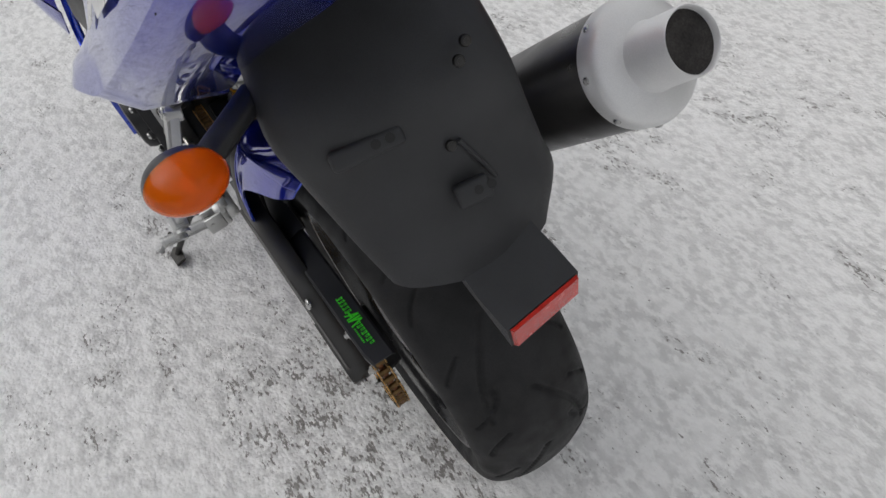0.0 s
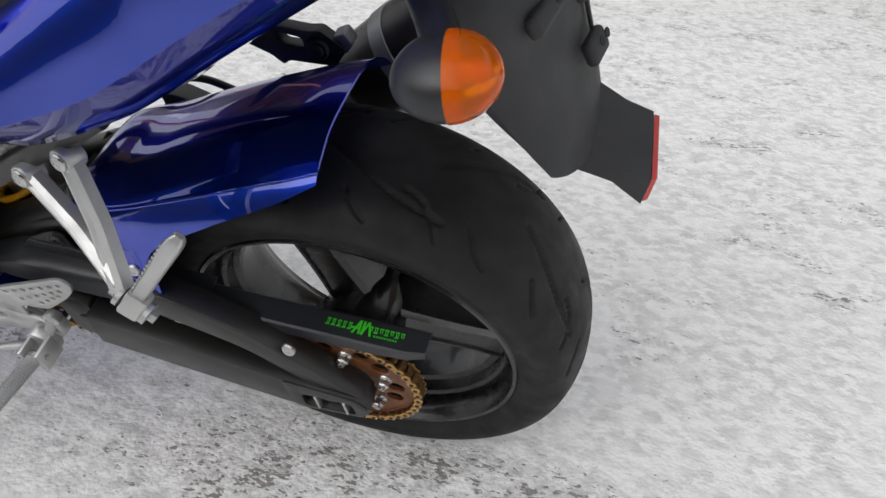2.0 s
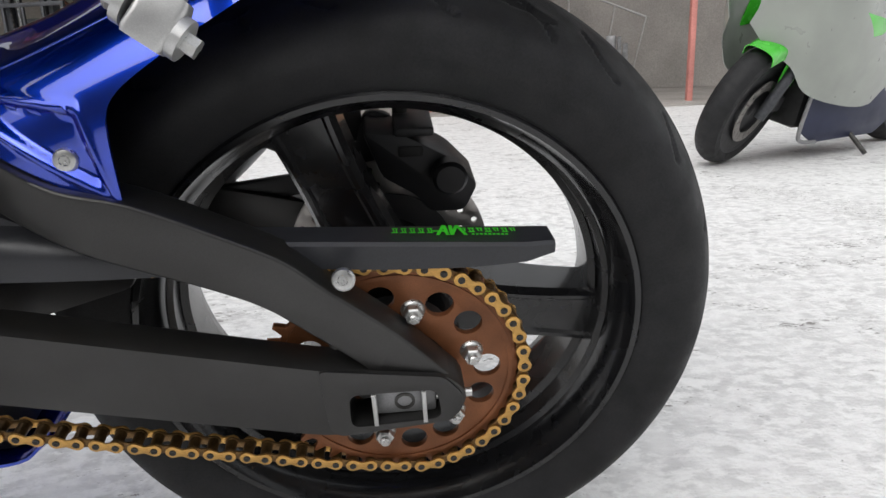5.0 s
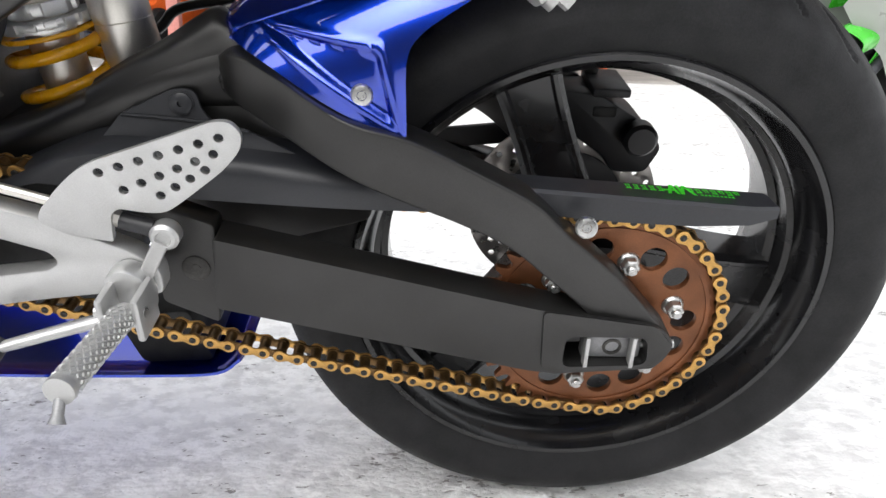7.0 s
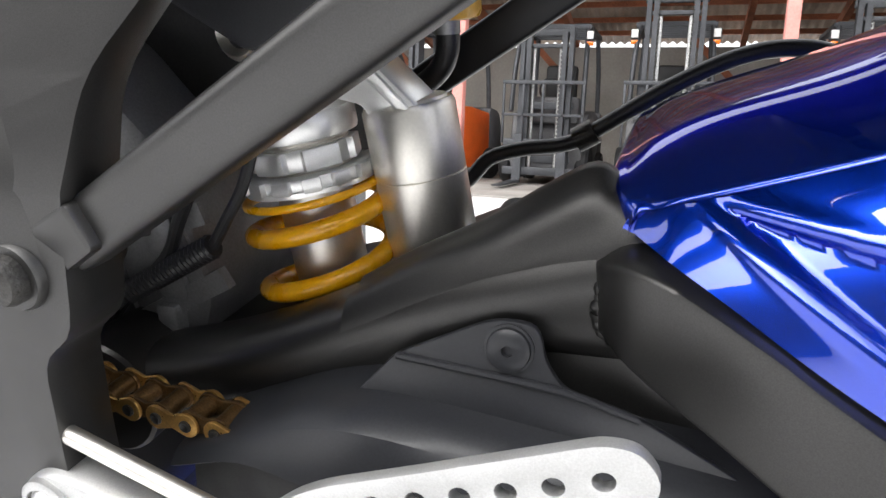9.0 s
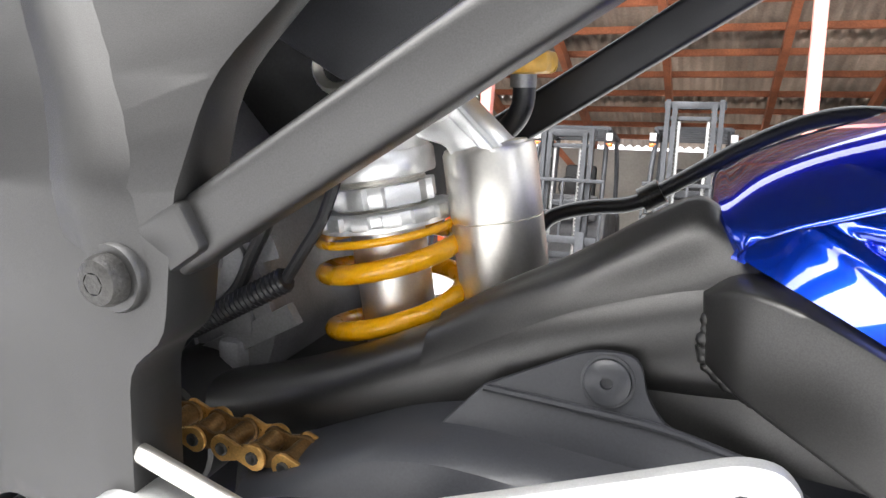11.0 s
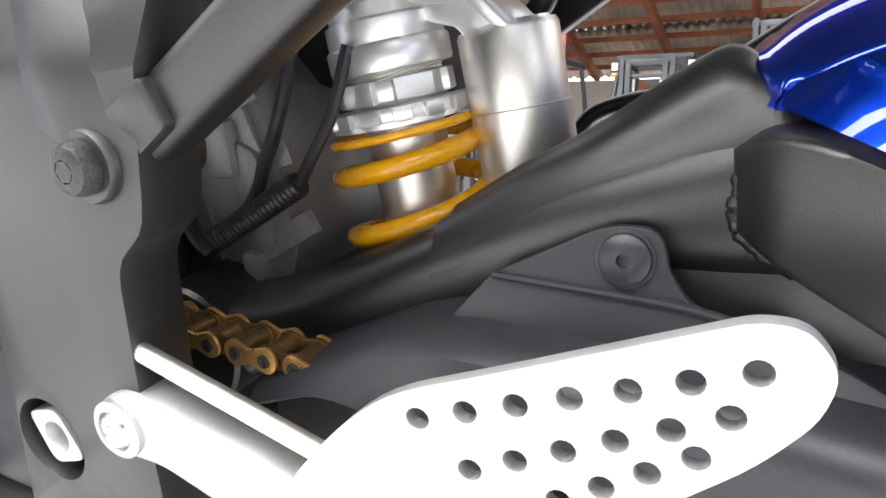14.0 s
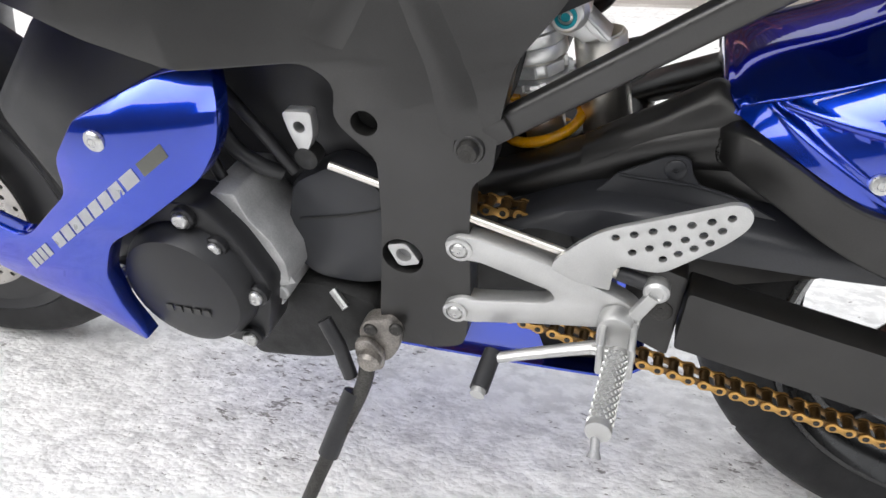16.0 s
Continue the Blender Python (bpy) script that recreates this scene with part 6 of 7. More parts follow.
def fairing():
    """Blue lower fairing panel beside the engine, with a printed name as bars, and the belly pan."""
    line = [(1.30, 0.42), (1.10, 0.245), (0.985, 0.158), (0.936, 0.143), (0.919, 0.150), (0.863, 0.196), (0.866, 0.226), (0.838, 0.262), (0.770, 0.290), (0.728, 0.292), (0.714, 0.262), (0.718, 0.236), (0.735, 0.208), (0.790, 0.172),
            (0.828, 0.150), (0.848, 0.112), (0.846, 0.070), (0.831, 0.026), (0.878, 0.054), (0.991, 0.104), (1.10, 0.160), (1.30, 0.26)]

    def swell(z):
        return 0.95 * max(0.0, z - 0.085) ** 2 - 0.009

    def bow(v):
        v.y -= 0.030 * max(0.0, min(1.0, (0.80 - v.x) / 0.08)) + 0.05 * max(0, v.x - 0.98)
        v.y -= 0.55 * max(0.0, v.z - 0.262) + swell(v.z)
        return v
    sheet = cut(cut(plate(fillet(line, 0.010, 3), 0.236, 0.256, 0.007), "x", (0.74, 0.77, 0.80, 0.98)), "z", (0.10, 0.115, 0.13, 0.145, 0.16, 0.175, 0.19, 0.205, 0.22, 0.235, 0.25, 0.262, 0.28))
    for v in sheet.verts:
        v.co = bow(v.co)
    p = part("lower_fairing", sheet, "blue", bike, "glossy blue lower fairing panel", 25)
    screw(p, (0.817, 0.256 - swell(0.246), 0.246), 0.0095, label="bright fairing bolt")
    mark = thing_part("fairing_mark", "plain silver bars")
    mark.parent = p
    o = Vector((0.934, 0.2567, 0.106))
    along, up = Vector((-0.818, 0, 0.575)), Vector((0.575, 0, 0.818))
    spans = [(0.000 + 0.0105 * i, 0.0085) for i in range(4)] + [(0.0535 + 0.0168 * i, 0.0142) for i in range(8)] + [(0.1905, 0.0260)]
    for i, (x, w) in enumerate(spans):
        bm = bmesh.new()
        v = [bm.verts.new(o + along * (x + a) + up * b) for a, b in ((0, 0), (w, 0), (w + 0.002, 0.0125), (0.002, 0.0125))]
        bm.faces.new(v)
        bmesh.ops.solidify(bm, geom=list(bm.faces), thickness=0.0004)
        for q in bm.verts:
            q.co.y -= 0.030 * max(0.0, min(1.0, (0.80 - q.co.x) / 0.08)) + swell(q.co.z)
        part("bar", bm, "grey_print" if i == 12 else "silver_print", mark)
    # belly pan, right side and floor, open at the left
    pan = [[(x, y, z) for y, z in ((0.06, z0 + 0.012), (0.02, z0), (-0.08, z0 - 0.004), (-0.13, z0), (-0.16, z0 + 0.008))] for x, z0 in ((1.00, -0.145), (0.80, -0.150), (0.60, -0.152), (0.45, -0.150), (0.38, -0.145), (0.352, -0.125))]
    tri_loft("belly_pan", pan, "blue", bike, "glossy blue belly pan", 4, 3, 0.003, 50)
    part("silencer_box", plate(fillet([(0.49, -0.08), (0.41, -0.07), (0.39, -0.14), (0.47, -0.145)], 0.01), -0.10, 0.03, 0.004), "dark", bike, "dark exhaust box")
    part("linkage", plate(fillet([(0.58, 0.08), (0.46, 0.10), (0.43, 0.02), (0.50, -0.08), (0.60, -0.06)], 0.02), -0.04, 0.04, 0.004), "dark", bike, "dark shock linkage")


fairing()


def side_stand():
    s = part("side_stand", tube(smooth_path([(0.627, 0.190, -0.012), (0.632, 0.214, -0.050), (0.664, 0.270, -0.118), (0.705, 0.345, -0.222)], 6), [0.0092 - 0.00012 * i for i in range(19)], 16), "dark_steel", bike, "dark steel side stand, folded out")
    part("stand_bracket", plate(fillet([(0.636, 0.014), (0.627, 0.028), (0.598, 0.036), (0.588, 0.021), (0.594, -0.006), (0.606, -0.026), (0.626, -0.034), (0.639, -0.017)], 0.007), 0.168, 0.188, 0.003), "stand_steel", s, "worn rusty stand bracket")
    part("clevis_cheek", plate(fillet([(0.639, 0.004), (0.622, 0.008), (0.609, -0.010), (0.612, -0.034), (0.632, -0.038), (0.642, -0.018)], 0.007), 0.188, 0.196, 0.002), "stand_steel", s)
    for x, z in ((0.6215, 0.0178), (0.5930, 0.0240)):
        screw(s, (x, 0.188, z), 0.0070, material="dark_steel")
    part("stand_pivot", lathe([(0.0125, 0.180), (0.0125, 0.204), (0.009, 0.208)], 20), "stand_steel", s, matrix=Matrix.Translation((0.623, 0, -0.016)))
    part("spring", tube([(0.672, 0.190, 0.022), (0.655, 0.200, -0.004), (0.646, 0.206, -0.040)], 0.0080, 14), "hose", s, "black return-spring sleeve")
    part("sleeve", tube([(0.640, 0.216, -0.052), (0.660, 0.262, -0.108)], 0.0112, 14), "hose", s)
    part("foot", loft([[(0.705 + x, 0.348 + y, -0.226 - 0.246 * y + h) for x, y in ((-0.030, -0.012), (0.016, -0.016), (0.030, 0.0), (0.016, 0.016), (-0.030, 0.012))] for h in (-0.005, 0.002)], closed=True, caps=True), "dark_steel", s)
    part("tab", tube([(0.690, 0.318, -0.185), (0.745, 0.335, -0.190)], 0.0045, 10), "dark_steel", s)


side_stand()


def front_wheel():
    c = Matrix.Translation((1.395, 0, -0.012)) @ Matrix.Rotation(radians(6), 4, "Z")
    w = part("front_wheel", lathe([(0.02, -0.05), (0.035, -0.045), (0.035, 0.045), (0.02, 0.05)], 28), "black_satin", bike, "black front wheel", matrix=c)
    half = [(0.216, 0.045), (0.232, 0.056), (0.250, 0.061), (0.270, 0.057), (0.288, 0.040), (0.297, 0.018), (0.299, 0.0)]
    part("tyre", lathe(half + [(r, -y) for r, y in reversed(half[:-1])], 120), "rubber", w, "black front tyre")
    rim = [(0.218, 0.046), (0.226, 0.052), (0.222, 0.055), (0.208, 0.046), (0.198, 0.02), (0.196, 0.0)]
    part("rim", lathe(rim + [(r, -y) for r, y in reversed(rim[:-1])], 90), "black_satin", w)
    for i in range(5):
        part("spoke", box(0.170, 0.030, 0.030, 0.006, (0.115, 0, 0)), "black_satin", w, matrix=Matrix.Rotation(radians(72 * i + 20), 4, "Y"))
    holes = [circle(r * math.cos(a), r * math.sin(a), 0.0042, 8) for r, k, o in ((0.150, 24, 0.0), (0.138, 24, 0.12), (0.126, 24, 0.05)) for a in [o + 2 * math.pi * i / k for i in range(k)]]
    for y in (0.062, -0.066):
        part("brake_disc", plate(circle(0, 0, 0.160, 80), y, y + 0.004, 0.0004, [circle(0, 0, 0.112, 48), *holes]), "disc", w, "drilled steel brake disc")
    for s in (1, -1):
        part("fork_leg", tube([(1.395, s * 0.105, -0.012), (1.22, s * 0.105, 0.40), (1.13, s * 0.105, 0.60)], 0.026, 18), "alu_cast", bike, "grey fork leg")
        part("front_caliper", box(0.09, 0.06, 0.07, 0.012, (1.29, s * 0.085, 0.11)), "black_satin", bike, "black front caliper")


front_wheel()

# ---- the open shed behind, with its fork lift trucks ----
def beam(name, a, b, w, d, material, parent=None, up=(0, 0, 1), label=""):
    a, b = Vector(a), Vector(b)
    t = (b - a).normalized()
    side = t.cross(Vector(up)).normalized()
    u = side.cross(t)
    ring = [(-w / 2, -d / 2), (w / 2, -d / 2), (w / 2, d / 2), (-w / 2, d / 2)]
    return part(name, loft([[p + side * q[0] + u * q[1] for q in ring] for p in (a, b)], closed=True, caps=True), material, parent, label)


FRONT, BACK = -6.6, -14.0


def roof_z(y):
    return 2.78 + (y - BACK) * 0.21


def yard_wall():
    """A plain dark hall wall that closes the yard on the far side."""
    w = part("wall_yard", box(46, 0.3, 4.6, 0, (0.0, 8.0, 2.25)), "hall_wall")
    tagged(w, "plain dark hall wall across the yard", "wall", kind="structure")


yard_wall()


def shed():
    slab = part("shed_floor", box(30, 7.9, 0.10, 0.01, (1.0, -10.2, -0.03)), "concrete")
    tagged(slab, "bare grey concrete shed floor", "floor", kind="structure")
    wall = part("wall_back", box(30, 0.2, 2.46, 0, (1.0, BACK, 1.25)), "wall")
    tagged(wall, "plain beige shed back wall", "wall", kind="structure")
    side = part("wall_partition", box(5.2, 0.15, 3.5, 0, (-4.7, -9.6, 1.77)), "concrete")
    tagged(side, "grey concrete partition wall", "wall", kind="structure")
    for i, x in enumerate((8.75, 5.7, 2.62, -0.46, -3.28, -6.4)):
        p = part("pillar", box(*((0.115, 0.115) if x != -3.28 else (0.06, 0.06)), roof_z(FRONT) - 0.02, 0.006, (x, FRONT, roof_z(FRONT) / 2)), "pillar")
        tagged(p, "slim pink-painted steel pillar", "pillar", group="shed pillars", kind="structure")
    # roof: corrugated sheets in overlapping rows on purlins and rafters
    roof = tagged(new("roof"), "corrugated shed roof on rust-red steel", "roof", kind="structure")
    for n, (y0, y1, lift) in enumerate(((BACK - 0.6, -12.15, 0.0), (-12.35, -10.1, 0.05), (-10.3, -8.0, 0.10), (-8.2, FRONT + 0.6, 0.15))):
        bm = bmesh.new()
        rows = []
        for y in (y0, y1):
            rows.append([bm.verts.new((-13 + 0.02 * i, y, roof_z(y) + lift + 0.026 * math.sin(2 * math.pi * 0.02 * i / 0.17))) for i in range(1400)])
        for i in range(1399):
            bm.faces.new((rows[0][i], rows[0][i + 1], rows[1][i + 1], rows[1][i]))
        bmesh.ops.solidify(bm, geom=list(bm.faces), thickness=0.002)
        part("roof_sheet", bm, "roof", roof)
    for y in (-13.85, -13.2, -12.5, -11.8, -11.1, -10.4, -9.7, -9.0, -8.3, -7.6, -6.9):
        beam("purlin", (-13, y, roof_z(y) - 0.075), (15, y, roof_z(y) - 0.075), 0.07, 0.09, "rust", roof)
    for x in (8.75, 7.2, 5.7, 4.2, 2.62, 1.1, -0.46, -1.9, -3.28, -4.9, -6.4):
        beam("rafter", (x, BACK, roof_z(BACK) - 0.21), (x, FRONT + 0.3, roof_z(FRONT + 0.3) - 0.21), 0.10, 0.18, "rust", roof)
    for x in (8.75, 5.7, 2.62, -0.46):
        beam("knee_brace", (x + 0.9, -13.6, 2.62), (x, -13.6, 1.7), 0.09, 0.12, "rust", roof)
        beam("rear_post", (x, -13.7, 0.0), (x, -13.7, 2.7), 0.12, 0.12, "rust", roof)


shed()


def fork_lift(x, y, yaw, paint, mast_top, forks="mast", label="", lamps=True):
    f = thing("fork_lift", label, "fork lift", pose(x, y, 0, 0, 0, yaw), group="fork lifts in the shed")
    # body: the mast stands at +y
    body = part("chassis", plate(fillet([(-0.95, 0.18), (0.55, 0.18), (0.62, 0.55), (0.30, 0.62), (0.22, 0.95), (-0.35, 1.02), (-0.95, 0.95)], 0.08), -0.50, 0.50, 0.03), paint, f, matrix=Matrix.Rotation(radians(90), 4, "Z"))
    part("counterweight", plate(fillet([(-1.25, 0.20), (-0.90, 0.16), (-0.86, 1.05), (-1.15, 1.00), (-1.28, 0.70)], 0.10), -0.52, 0.52, 0.05), "truck_grey", f, matrix=Matrix.Rotation(radians(90), 4, "Z"))
    part("seat", join_into(box(0.46, 0.46, 0.14, 0.04, (0, -0.25, 1.09)), box(0.44, 0.14, 0.55, 0.05, (0, -0.50, 1.36))), "seat", f)
    part("steering_wheel", tube([(0.16 * math.cos(a), 0.18 + 0.05 * math.sin(a), 1.25 + 0.15 * math.sin(a)) for a in [2 * math.pi * i / 24 for i in range(24)]], 0.014, 8, closed=True), "hose", f)
    part("dashboard", box(0.8, 0.16, 0.34, 0.04, (0, 0.34, 0.98)), "truck_grey", f)
    for sx in (-0.46, 0.46):
        part("guard_post", tube(smooth_path([(sx, 0.50, 0.95), (sx * 0.98, 0.40, 1.55), (sx * 0.92, 0.22, 2.02)], 4), 0.032, 10), "mast", f)
        part("guard_post", tube(smooth_path([(sx, -0.92, 1.0), (sx * 0.98, -0.86, 1.55), (sx * 0.92, -0.76, 2.02)], 4), 0.032, 10), "mast", f)
    roof = part("overhead_guard", beam_bm((-0.44, 0.24, 2.04), (-0.44, -0.80, 2.04), 0.06, 0.05), "mast", f)
    part("guard_rail", beam_bm((0.44, 0.24, 2.04), (0.44, -0.80, 2.04), 0.06, 0.05), "mast", roof)
    for i in range(7):
        part("guard_slat", beam_bm((-0.44, 0.22 - 0.165 * i, 2.05), (0.44, 0.22 - 0.165 * i, 2.05), 0.03, 0.05), "mast", roof)
    # mast: outer and inner channels, cross bars, cylinders, chains
    m = part("mast", join_into(channel(-0.33, 0.62, mast_top), channel(0.33, 0.62, mast_top)), "mast", f, "dark lifting mast")
    part("inner_mast", join_into(channel(-0.25, 0.64, mast_top - 0.06), channel(0.25, 0.64, mast_top - 0.06)), "mast", m)
    for z in (0.35, mast_top * 0.52, mast_top - 0.05):
        part("cross_bar", box(0.70, 0.06, 0.09, 0.008, (0, 0.57, z)), "mast", m)
    part("cross_bar", box(0.54, 0.05, 0.05, 0.006, (0, 0.64, mast_top - 0.22)), "mast", m)
    for sx in (-0.17, 0.17):
        part("cylinder", tube([(sx, 0.60, 0.2), (sx, 0.60, mast_top * 0.9)], 0.026, 10), "steel", m)
        ch = bmesh.new()
        for i in range(int((mast_top - 0.55) / 0.05)):
            join_into(ch, box(0.022, 0.016, 0.034, 0.004, (sx * 1.12, 0.69, 0.5 + 0.05 * i), 1))
        part("lift_chain", ch, "dark_steel", m)
    # carriage, load backrest and forks
    c = part("carriage", join_into(box(0.95, 0.05, 0.10, 0.01, (0, 0.74, 0.55)), box(0.95, 0.05, 0.10, 0.01, (0, 0.74, 0.20))), "mast", f)
    for sx in (-0.50, -0.25, 0.0, 0.25, 0.50):
        part("backrest_bar", box(0.030, 0.030, 0.75, 0.004, (sx, 0.74, 0.92)), "mast", c)
    part("backrest_bar", box(1.04, 0.035, 0.045, 0.004, (0, 0.74, 1.30)), "mast", c)
    part("backrest_bar", box(1.04, 0.030, 0.035, 0.004, (0, 0.74, 0.90)), "mast", c)
    for sx in (-0.28, 0.28):
        part("fork", plate(fillet([(0.77, 0.66), (0.805, 0.66), (0.812, 0.09), (1.75, 0.065), (1.75, 0.050), (0.77, 0.045)], 0.012), sx - 0.055, sx + 0.055, 0.005), forks, c, matrix=Matrix.Rotation(radians(90), 4, "Z") @ Matrix.Diagonal((1, -1, 1, 1)))
    for sx in (-0.44, 0.44):
        for yy, r in ((0.32, 0.27), (-0.92, 0.22)):
            w = part("wheel", lathe([(r * 0.55, -0.08), (r * 0.9, -0.085), (r, -0.05), (r, 0.05), (r * 0.9, 0.085), (r * 0.55, 0.08)], 28), "rubber", f, matrix=Matrix.Translation((sx * 1.12, yy, r + 0.02)) @ Matrix.Rotation(radians(90), 4, "Z"))
            part("rim", lathe([(0.02, -0.07), (r * 0.56, -0.06), (r * 0.56, 0.06), (0.02, 0.07)], 20), paint, w)
    if lamps:
        for sx in (-0.47, 0.47):
            h = part("work_lamp", box(0.10, 0.07, 0.12, 0.015, (sx, 0.30, 1.92)), "mast", f)
            part("lens", box(0.08, 0.012, 0.095, 0.004, (sx, 0.339, 1.92)), "lamp_white", h)
            part("blinker", box(0.085, 0.05, 0.05, 0.01, (sx, 0.31, 1.82)), "orange_lens", h)
    return f


def channel(x, y, top):
    """An upright C channel, open towards the middle."""
    s = 1 if x > 0 else -1
    ring = [(x, y - 0.06), (x, y + 0.06), (x - s * 0.055, y + 0.06), (x - s * 0.055, y + 0.045), (x - s * 0.018, y + 0.045), (x - s * 0.018, y - 0.045), (x - s * 0.055, y - 0.045), (x - s * 0.055, y - 0.06)]
    return loft([[(p, q, z) for p, q in ring] for z in (0.12, top)], closed=True, caps=True)


fork_lift(2.07, -9.0, 0, "truck_grey", 1.97, label="dark grey fork lift truck with a lowered mast")
fork_lift(0.58, -8.9, 0, "truck_grey", 2.32, label="dark grey fork lift truck with a tall mast")
fork_lift(-1.62, -9.1, 0, "truck_orange", 2.25, "truck_orange", "orange fork lift truck with orange forks")
fork_lift(3.75, -8.6, -14, "truck_orange", 2.15, label="orange fork lift truck with a dark mast")
fork_lift(5.35, -9.3, 8, "truck_grey", 2.30, label="grey fork lift truck with a light bar")


def clutter():
    # upright pallet
    p = thing("pallet", "rough wooden pallet standing on its edge", "pallet", pose(-1.78, -8.0, 0.02, 0, 0, 8))
    for i in range(6):
        part("board", box(0.62, 0.022, 0.10, 0.004, (0, 0.06, 0.08 + 0.155 * i)), "wood", p)
    for sx in (-0.28, 0, 0.28):
        part("runner", box(0.08, 0.09, 0.95, 0.005, (sx, 0, 0.475)), "wood", p)
    # leaning steel frame
    r = thing("steel_frame", "pale steel tube frame leaning on the wall", "frame", pose(-2.75, -9.1, 0.02, -12, 0, 0))
    for a, b in (((-0.75, 0, 0), (-0.9, 0, 1.0)), ((0.5, 0, 0.3), (0.75, 0, 1.6)), ((-0.9, 0, 1.0), (0.75, 0, 1.6)), ((-0.35, 0, 0.15), (-0.45, 0, 1.15)), ((0.1, 0, 0.25), (0.2, 0, 1.4))):
        part("rail", tube([a, b], 0.014, 8), "alu", r)
    # dark attachments standing in a row
    for i, x in enumerate((-2.2, -2.5, -2.75, -3.0)):
        t = thing("lift_attachment", "dark steel lifting attachment standing on the floor", "attachment", pose(x, -8.4, 0.02, 0, 0, 20 * i), group="lifting attachments")
        part("foot", box(0.24, 0.20, 0.05, 0.01, (0, 0, 0.025)), "mast", t)
        part("column", tube([(0.0, 0, 0.04), (0.05 * (-1) ** i, 0, 0.62)], 0.035, 10), "mast", t)
        part("head", box(0.10, 0.12, 0.16, 0.02, (0.05 * (-1) ** i, 0, 0.66)), "alu_cast", t)
        part("arm", beam_bm((0.0, 0, 0.15), (0.22, 0.02, 0.45), 0.05, 0.05), "mast", t)
    for x, h, w in ((-3.2, 0.75, 0.05), (-3.28, 0.66, 0.07)):
        b = thing("plank", "grey plank leaning on the wall", "plank", pose(x, -8.6, 0.02, -14, 6, 0), group="leaning planks")
        part("board", box(w, 0.025, h, 0.003, (0, 0, h / 2)), "alu_cast", b)
    o = thing("orange_bottle", "small orange canister on the shed floor", "canister", pose(-1.32, -7.8, 0.02))
    part("shell", lathe([(0.06, 0), (0.065, 0.01), (0.065, 0.26), (0.03, 0.30), (0.02, 0.34)], 20, axis="Z"), "truck_orange", o)
    part("cap", lathe([(0.024, 0.335), (0.024, 0.37), (0.02, 0.375)], 16, axis="Z"), "hose", o)


clutter()


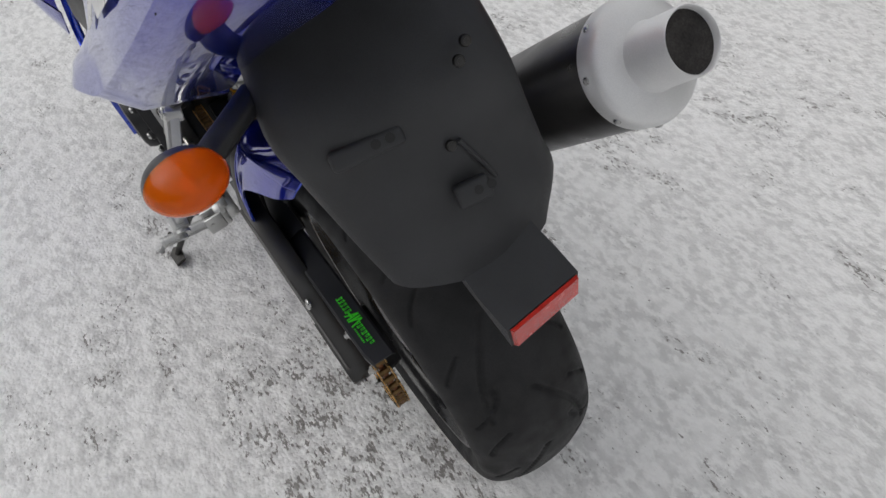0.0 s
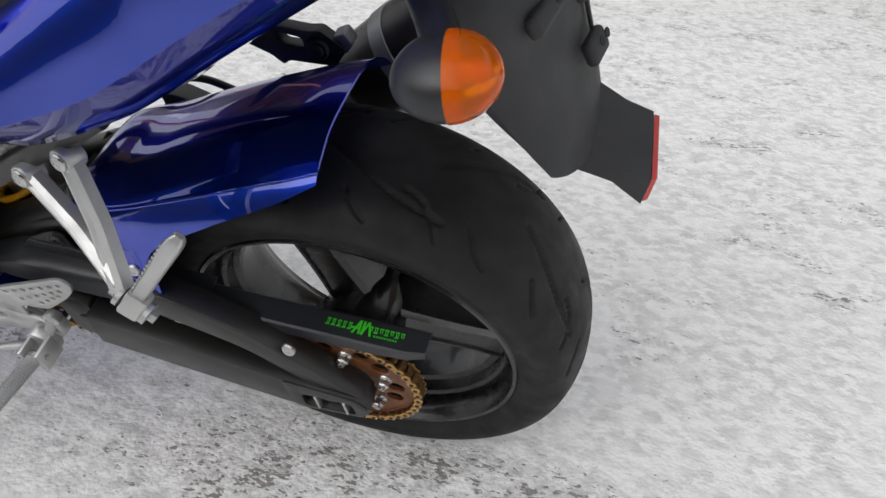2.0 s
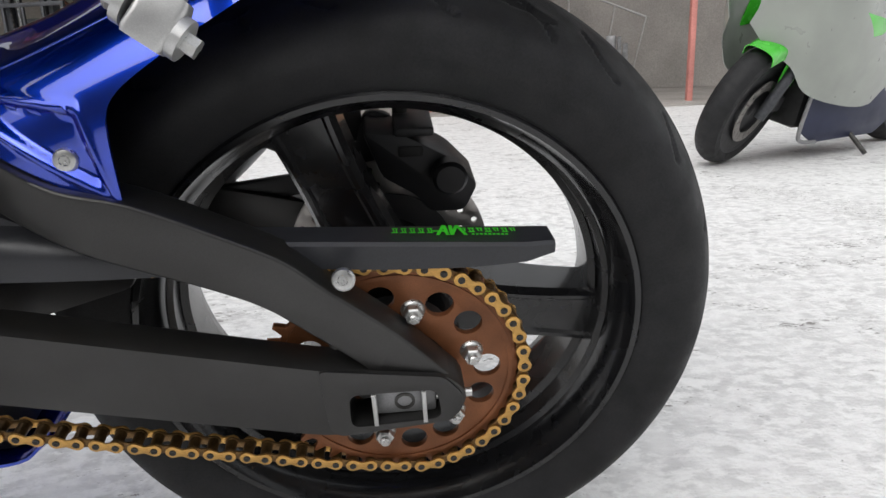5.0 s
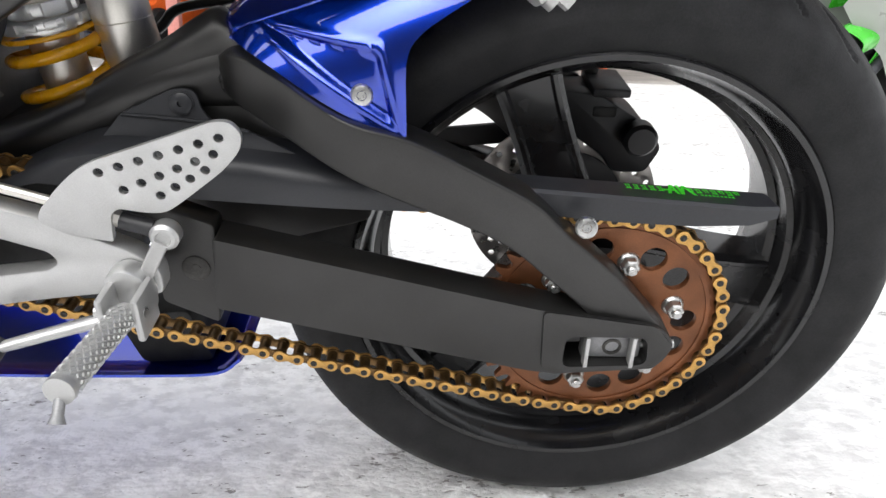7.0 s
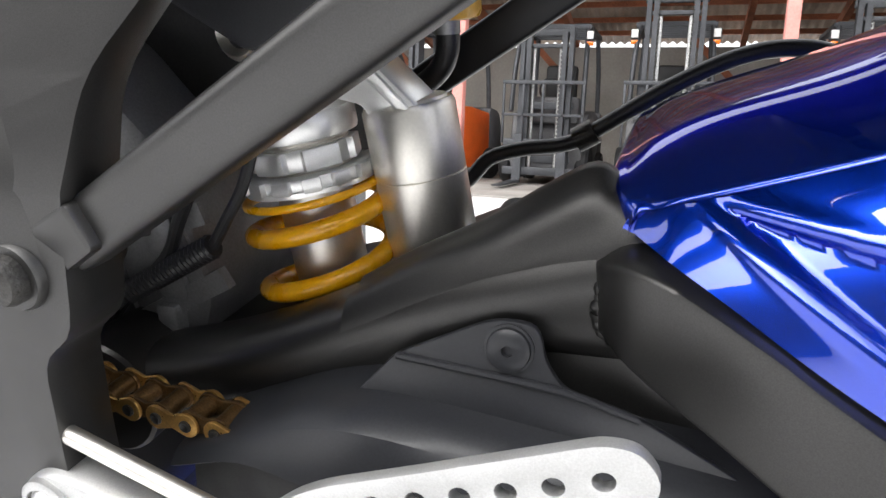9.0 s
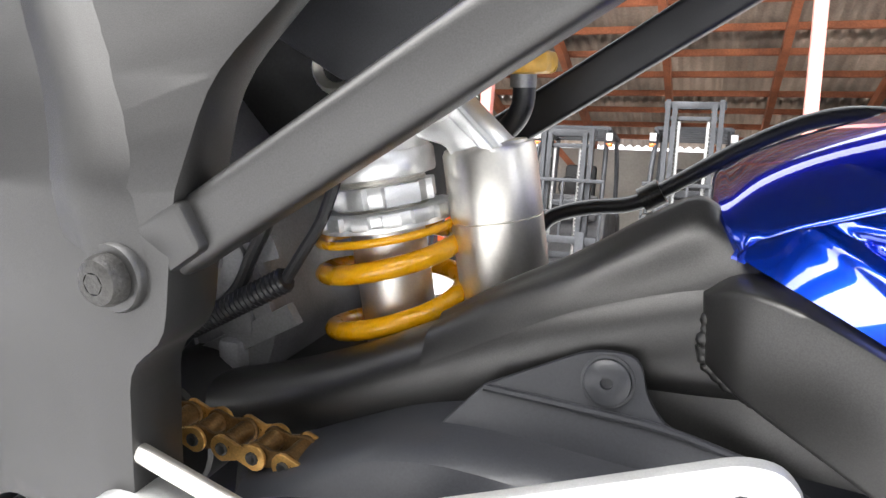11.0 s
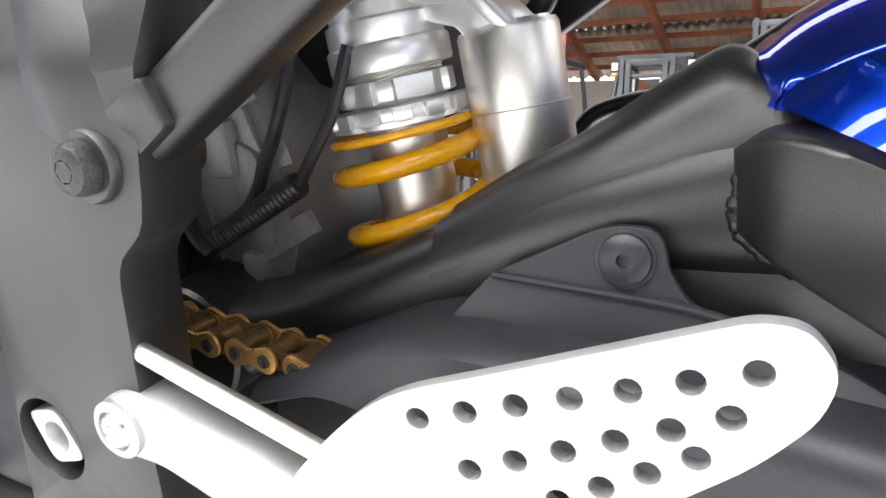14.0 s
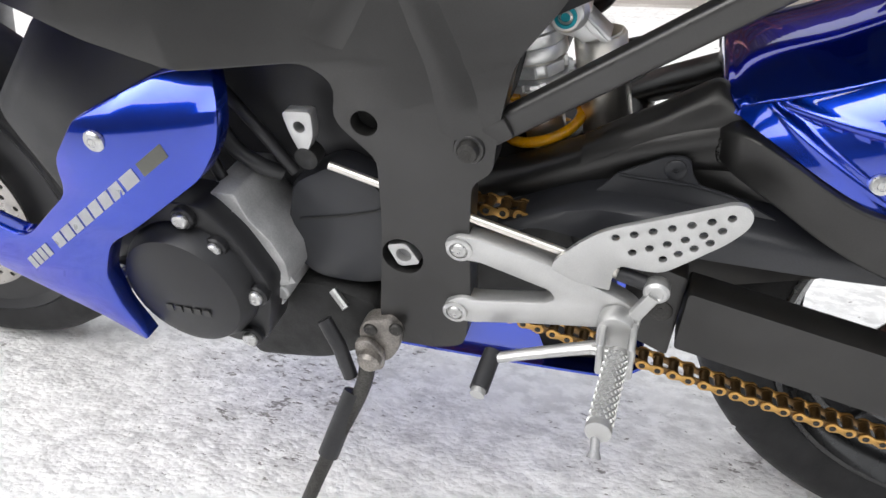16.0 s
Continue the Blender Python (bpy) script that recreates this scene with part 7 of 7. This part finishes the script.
def green_bike():
    """A second motorcycle parked behind, seen by its front wheel and fairing."""
    g = thing("motorcycle", "green sports motorcycle leaning on its stand, front wheel turned", "motorcycle", pose(-1.623, -2.629, 0, 0, 0, 22) @ pose(0, 0, 0, -14, 0, 0))
    r = 0.298
    steer = g.matrix_basis.inverted() @ pose(-1.623, -2.629, -0.004, 0, 0, 38.2) @ pose(0, 0, 0, -25.8, 0, 0) @ Matrix.Translation((0, 0, r + 0.012))
    w = part("front_wheel", lathe([(0.02, -0.05), (0.035, -0.045), (0.035, 0.045), (0.02, 0.05)], 24), "black_satin", g, matrix=steer)
    half = [(0.216, 0.045), (0.232, 0.056), (0.250, 0.061), (0.270, 0.057), (0.286, 0.040), (0.295, 0.018), (0.298, 0.0)]
    part("tyre", lathe(half + [(q, -y) for q, y in reversed(half[:-1])], 80), "rubber", w)
    rim = [(0.218, 0.046), (0.226, 0.052), (0.208, 0.046), (0.198, 0.02), (0.196, 0.0)]
    part("rim", lathe(rim + [(q, -y) for q, y in reversed(rim[:-1])], 60), "black_satin", w)
    for i in range(6):
        part("spoke", box(0.170, 0.026, 0.028, 0.005, (0.115, 0, 0)), "black_satin", w, matrix=Matrix.Rotation(radians(60 * i), 4, "Y"))
    for y in (0.062, -0.066):
        holes = [circle(q * math.cos(a), q * math.sin(a), 0.005, 8) for q, k in ((0.140, 18), (0.125, 18)) for a in [2 * math.pi * i / k for i in range(k)]]
        part("brake_disc", plate(circle(0, 0, 0.155, 60), y, y + 0.004, 0, [circle(0, 0, 0.108, 36), *holes]), "disc", w)
    guard = [[(rr * math.cos(a), y, rr * math.sin(a)) for y, rr in ((0.075, 0.262), (0.068, 0.308), (0.03, 0.325), (-0.03, 0.325), (-0.068, 0.308), (-0.075, 0.262))] for a in [radians(d) for d in (62, 80, 98, 116, 135, 152)]]
    part("mudguard", loft(smooth_sections(guard, 4, 3), 0.003), "green", w, "glossy green mudguard")
    for s in (1, -1):
        part("mudguard_stay", plate(fillet([(-0.02, 0.27), (-0.14, 0.24), (-0.09, 0.10), (-0.05, 0.10)], 0.02), s * 0.078 - 0.003, s * 0.078 + 0.003, 0.001), "green", w)
        part("fork_leg", tube([(0, s * 0.095, -0.02), (-0.05, s * 0.10, 0.15), (-0.20, s * 0.10, 0.55)], 0.026, 14), "mast", w)
        part("caliper", box(0.10, 0.05, 0.08, 0.015, (-0.11, s * 0.085, 0.05)), "hose", w)
    for s in (1, -1):
        fair = [[(x, s * y, z) for y, z in ((y0 - 0.03, z1), (y0 + 0.01, (z0 + z1) / 2), (y0 - 0.02, z0))] for x, y0, z0, z1 in ((0.07, 0.08, 0.68, 0.86), (0.0, 0.15, 0.58, 0.93), (-0.10, 0.22, 0.51, 0.98), (-0.20, 0.25, 0.40, 0.97), (-0.40, 0.27, 0.34, 0.93), (-0.70, 0.24, 0.30, 0.72), (-0.92, 0.20, 0.34, 0.60))]
        part("fairing", loft(smooth_sections(fair, 4, 3), 0.004), "grey_fairing", g, "grey-green fairing")
        lower = plate(fillet([(-0.30, 0.20), (-0.34, 0.46), (-0.85, 0.40), (-1.0, 0.22), (-0.90, 0.14), (-0.42, 0.13)], 0.03), s * 0.20 - 0.006, s * 0.20 + 0.006, 0.003)
        lo = part("lower_fairing", lower, "dark_blue", g, "dark lower fairing")
        part("edge_strip", tube(smooth_path([(-0.305, s * 0.209, 0.42), (-0.295, s * 0.209, 0.20), (-0.33, s * 0.209, 0.145), (-0.44, s * 0.209, 0.135)], 5), 0.010, 8), "alu_cast", lo)
        part("cowl_strip", plate(fillet([(-0.25, 0.60), (-0.30, 0.78), (-0.62, 0.72), (-0.60, 0.66)], 0.02), s * 0.262 - 0.003, s * 0.262 + 0.003, 0.001), "green", g)
    part("engine", box(0.62, 0.34, 0.40, 0.06, (-0.62, 0, 0.38)), "dark", g)
    part("fuel_tank", box(0.55, 0.30, 0.26, 0.10, (-0.62, 0, 0.86), 4), "green", g)
    part("seat", box(0.60, 0.24, 0.12, 0.05, (-1.15, 0, 0.84), 3), "seat", g)
    part("tail", box(0.45, 0.20, 0.14, 0.05, (-1.40, 0, 0.92), 3), "green", g)
    part("rear_wheel", lathe([(0.05, -0.07), (0.21, -0.08), (0.26, -0.09), (0.30, -0.05), (0.31, 0), (0.30, 0.05), (0.26, 0.09), (0.21, 0.08), (0.05, 0.07)], 60), "rubber", g, matrix=Matrix.Translation((-1.38, 0, 0.31)))
    part("swingarm", box(0.55, 0.24, 0.07, 0.02, (-1.15, 0, 0.34)), "mast", g)
    part("side_stand", tube([(-0.70, 0.14, 0.20), (-0.74, 0.30, 0.075)], 0.012, 10), "dark_steel", g)


green_bike()
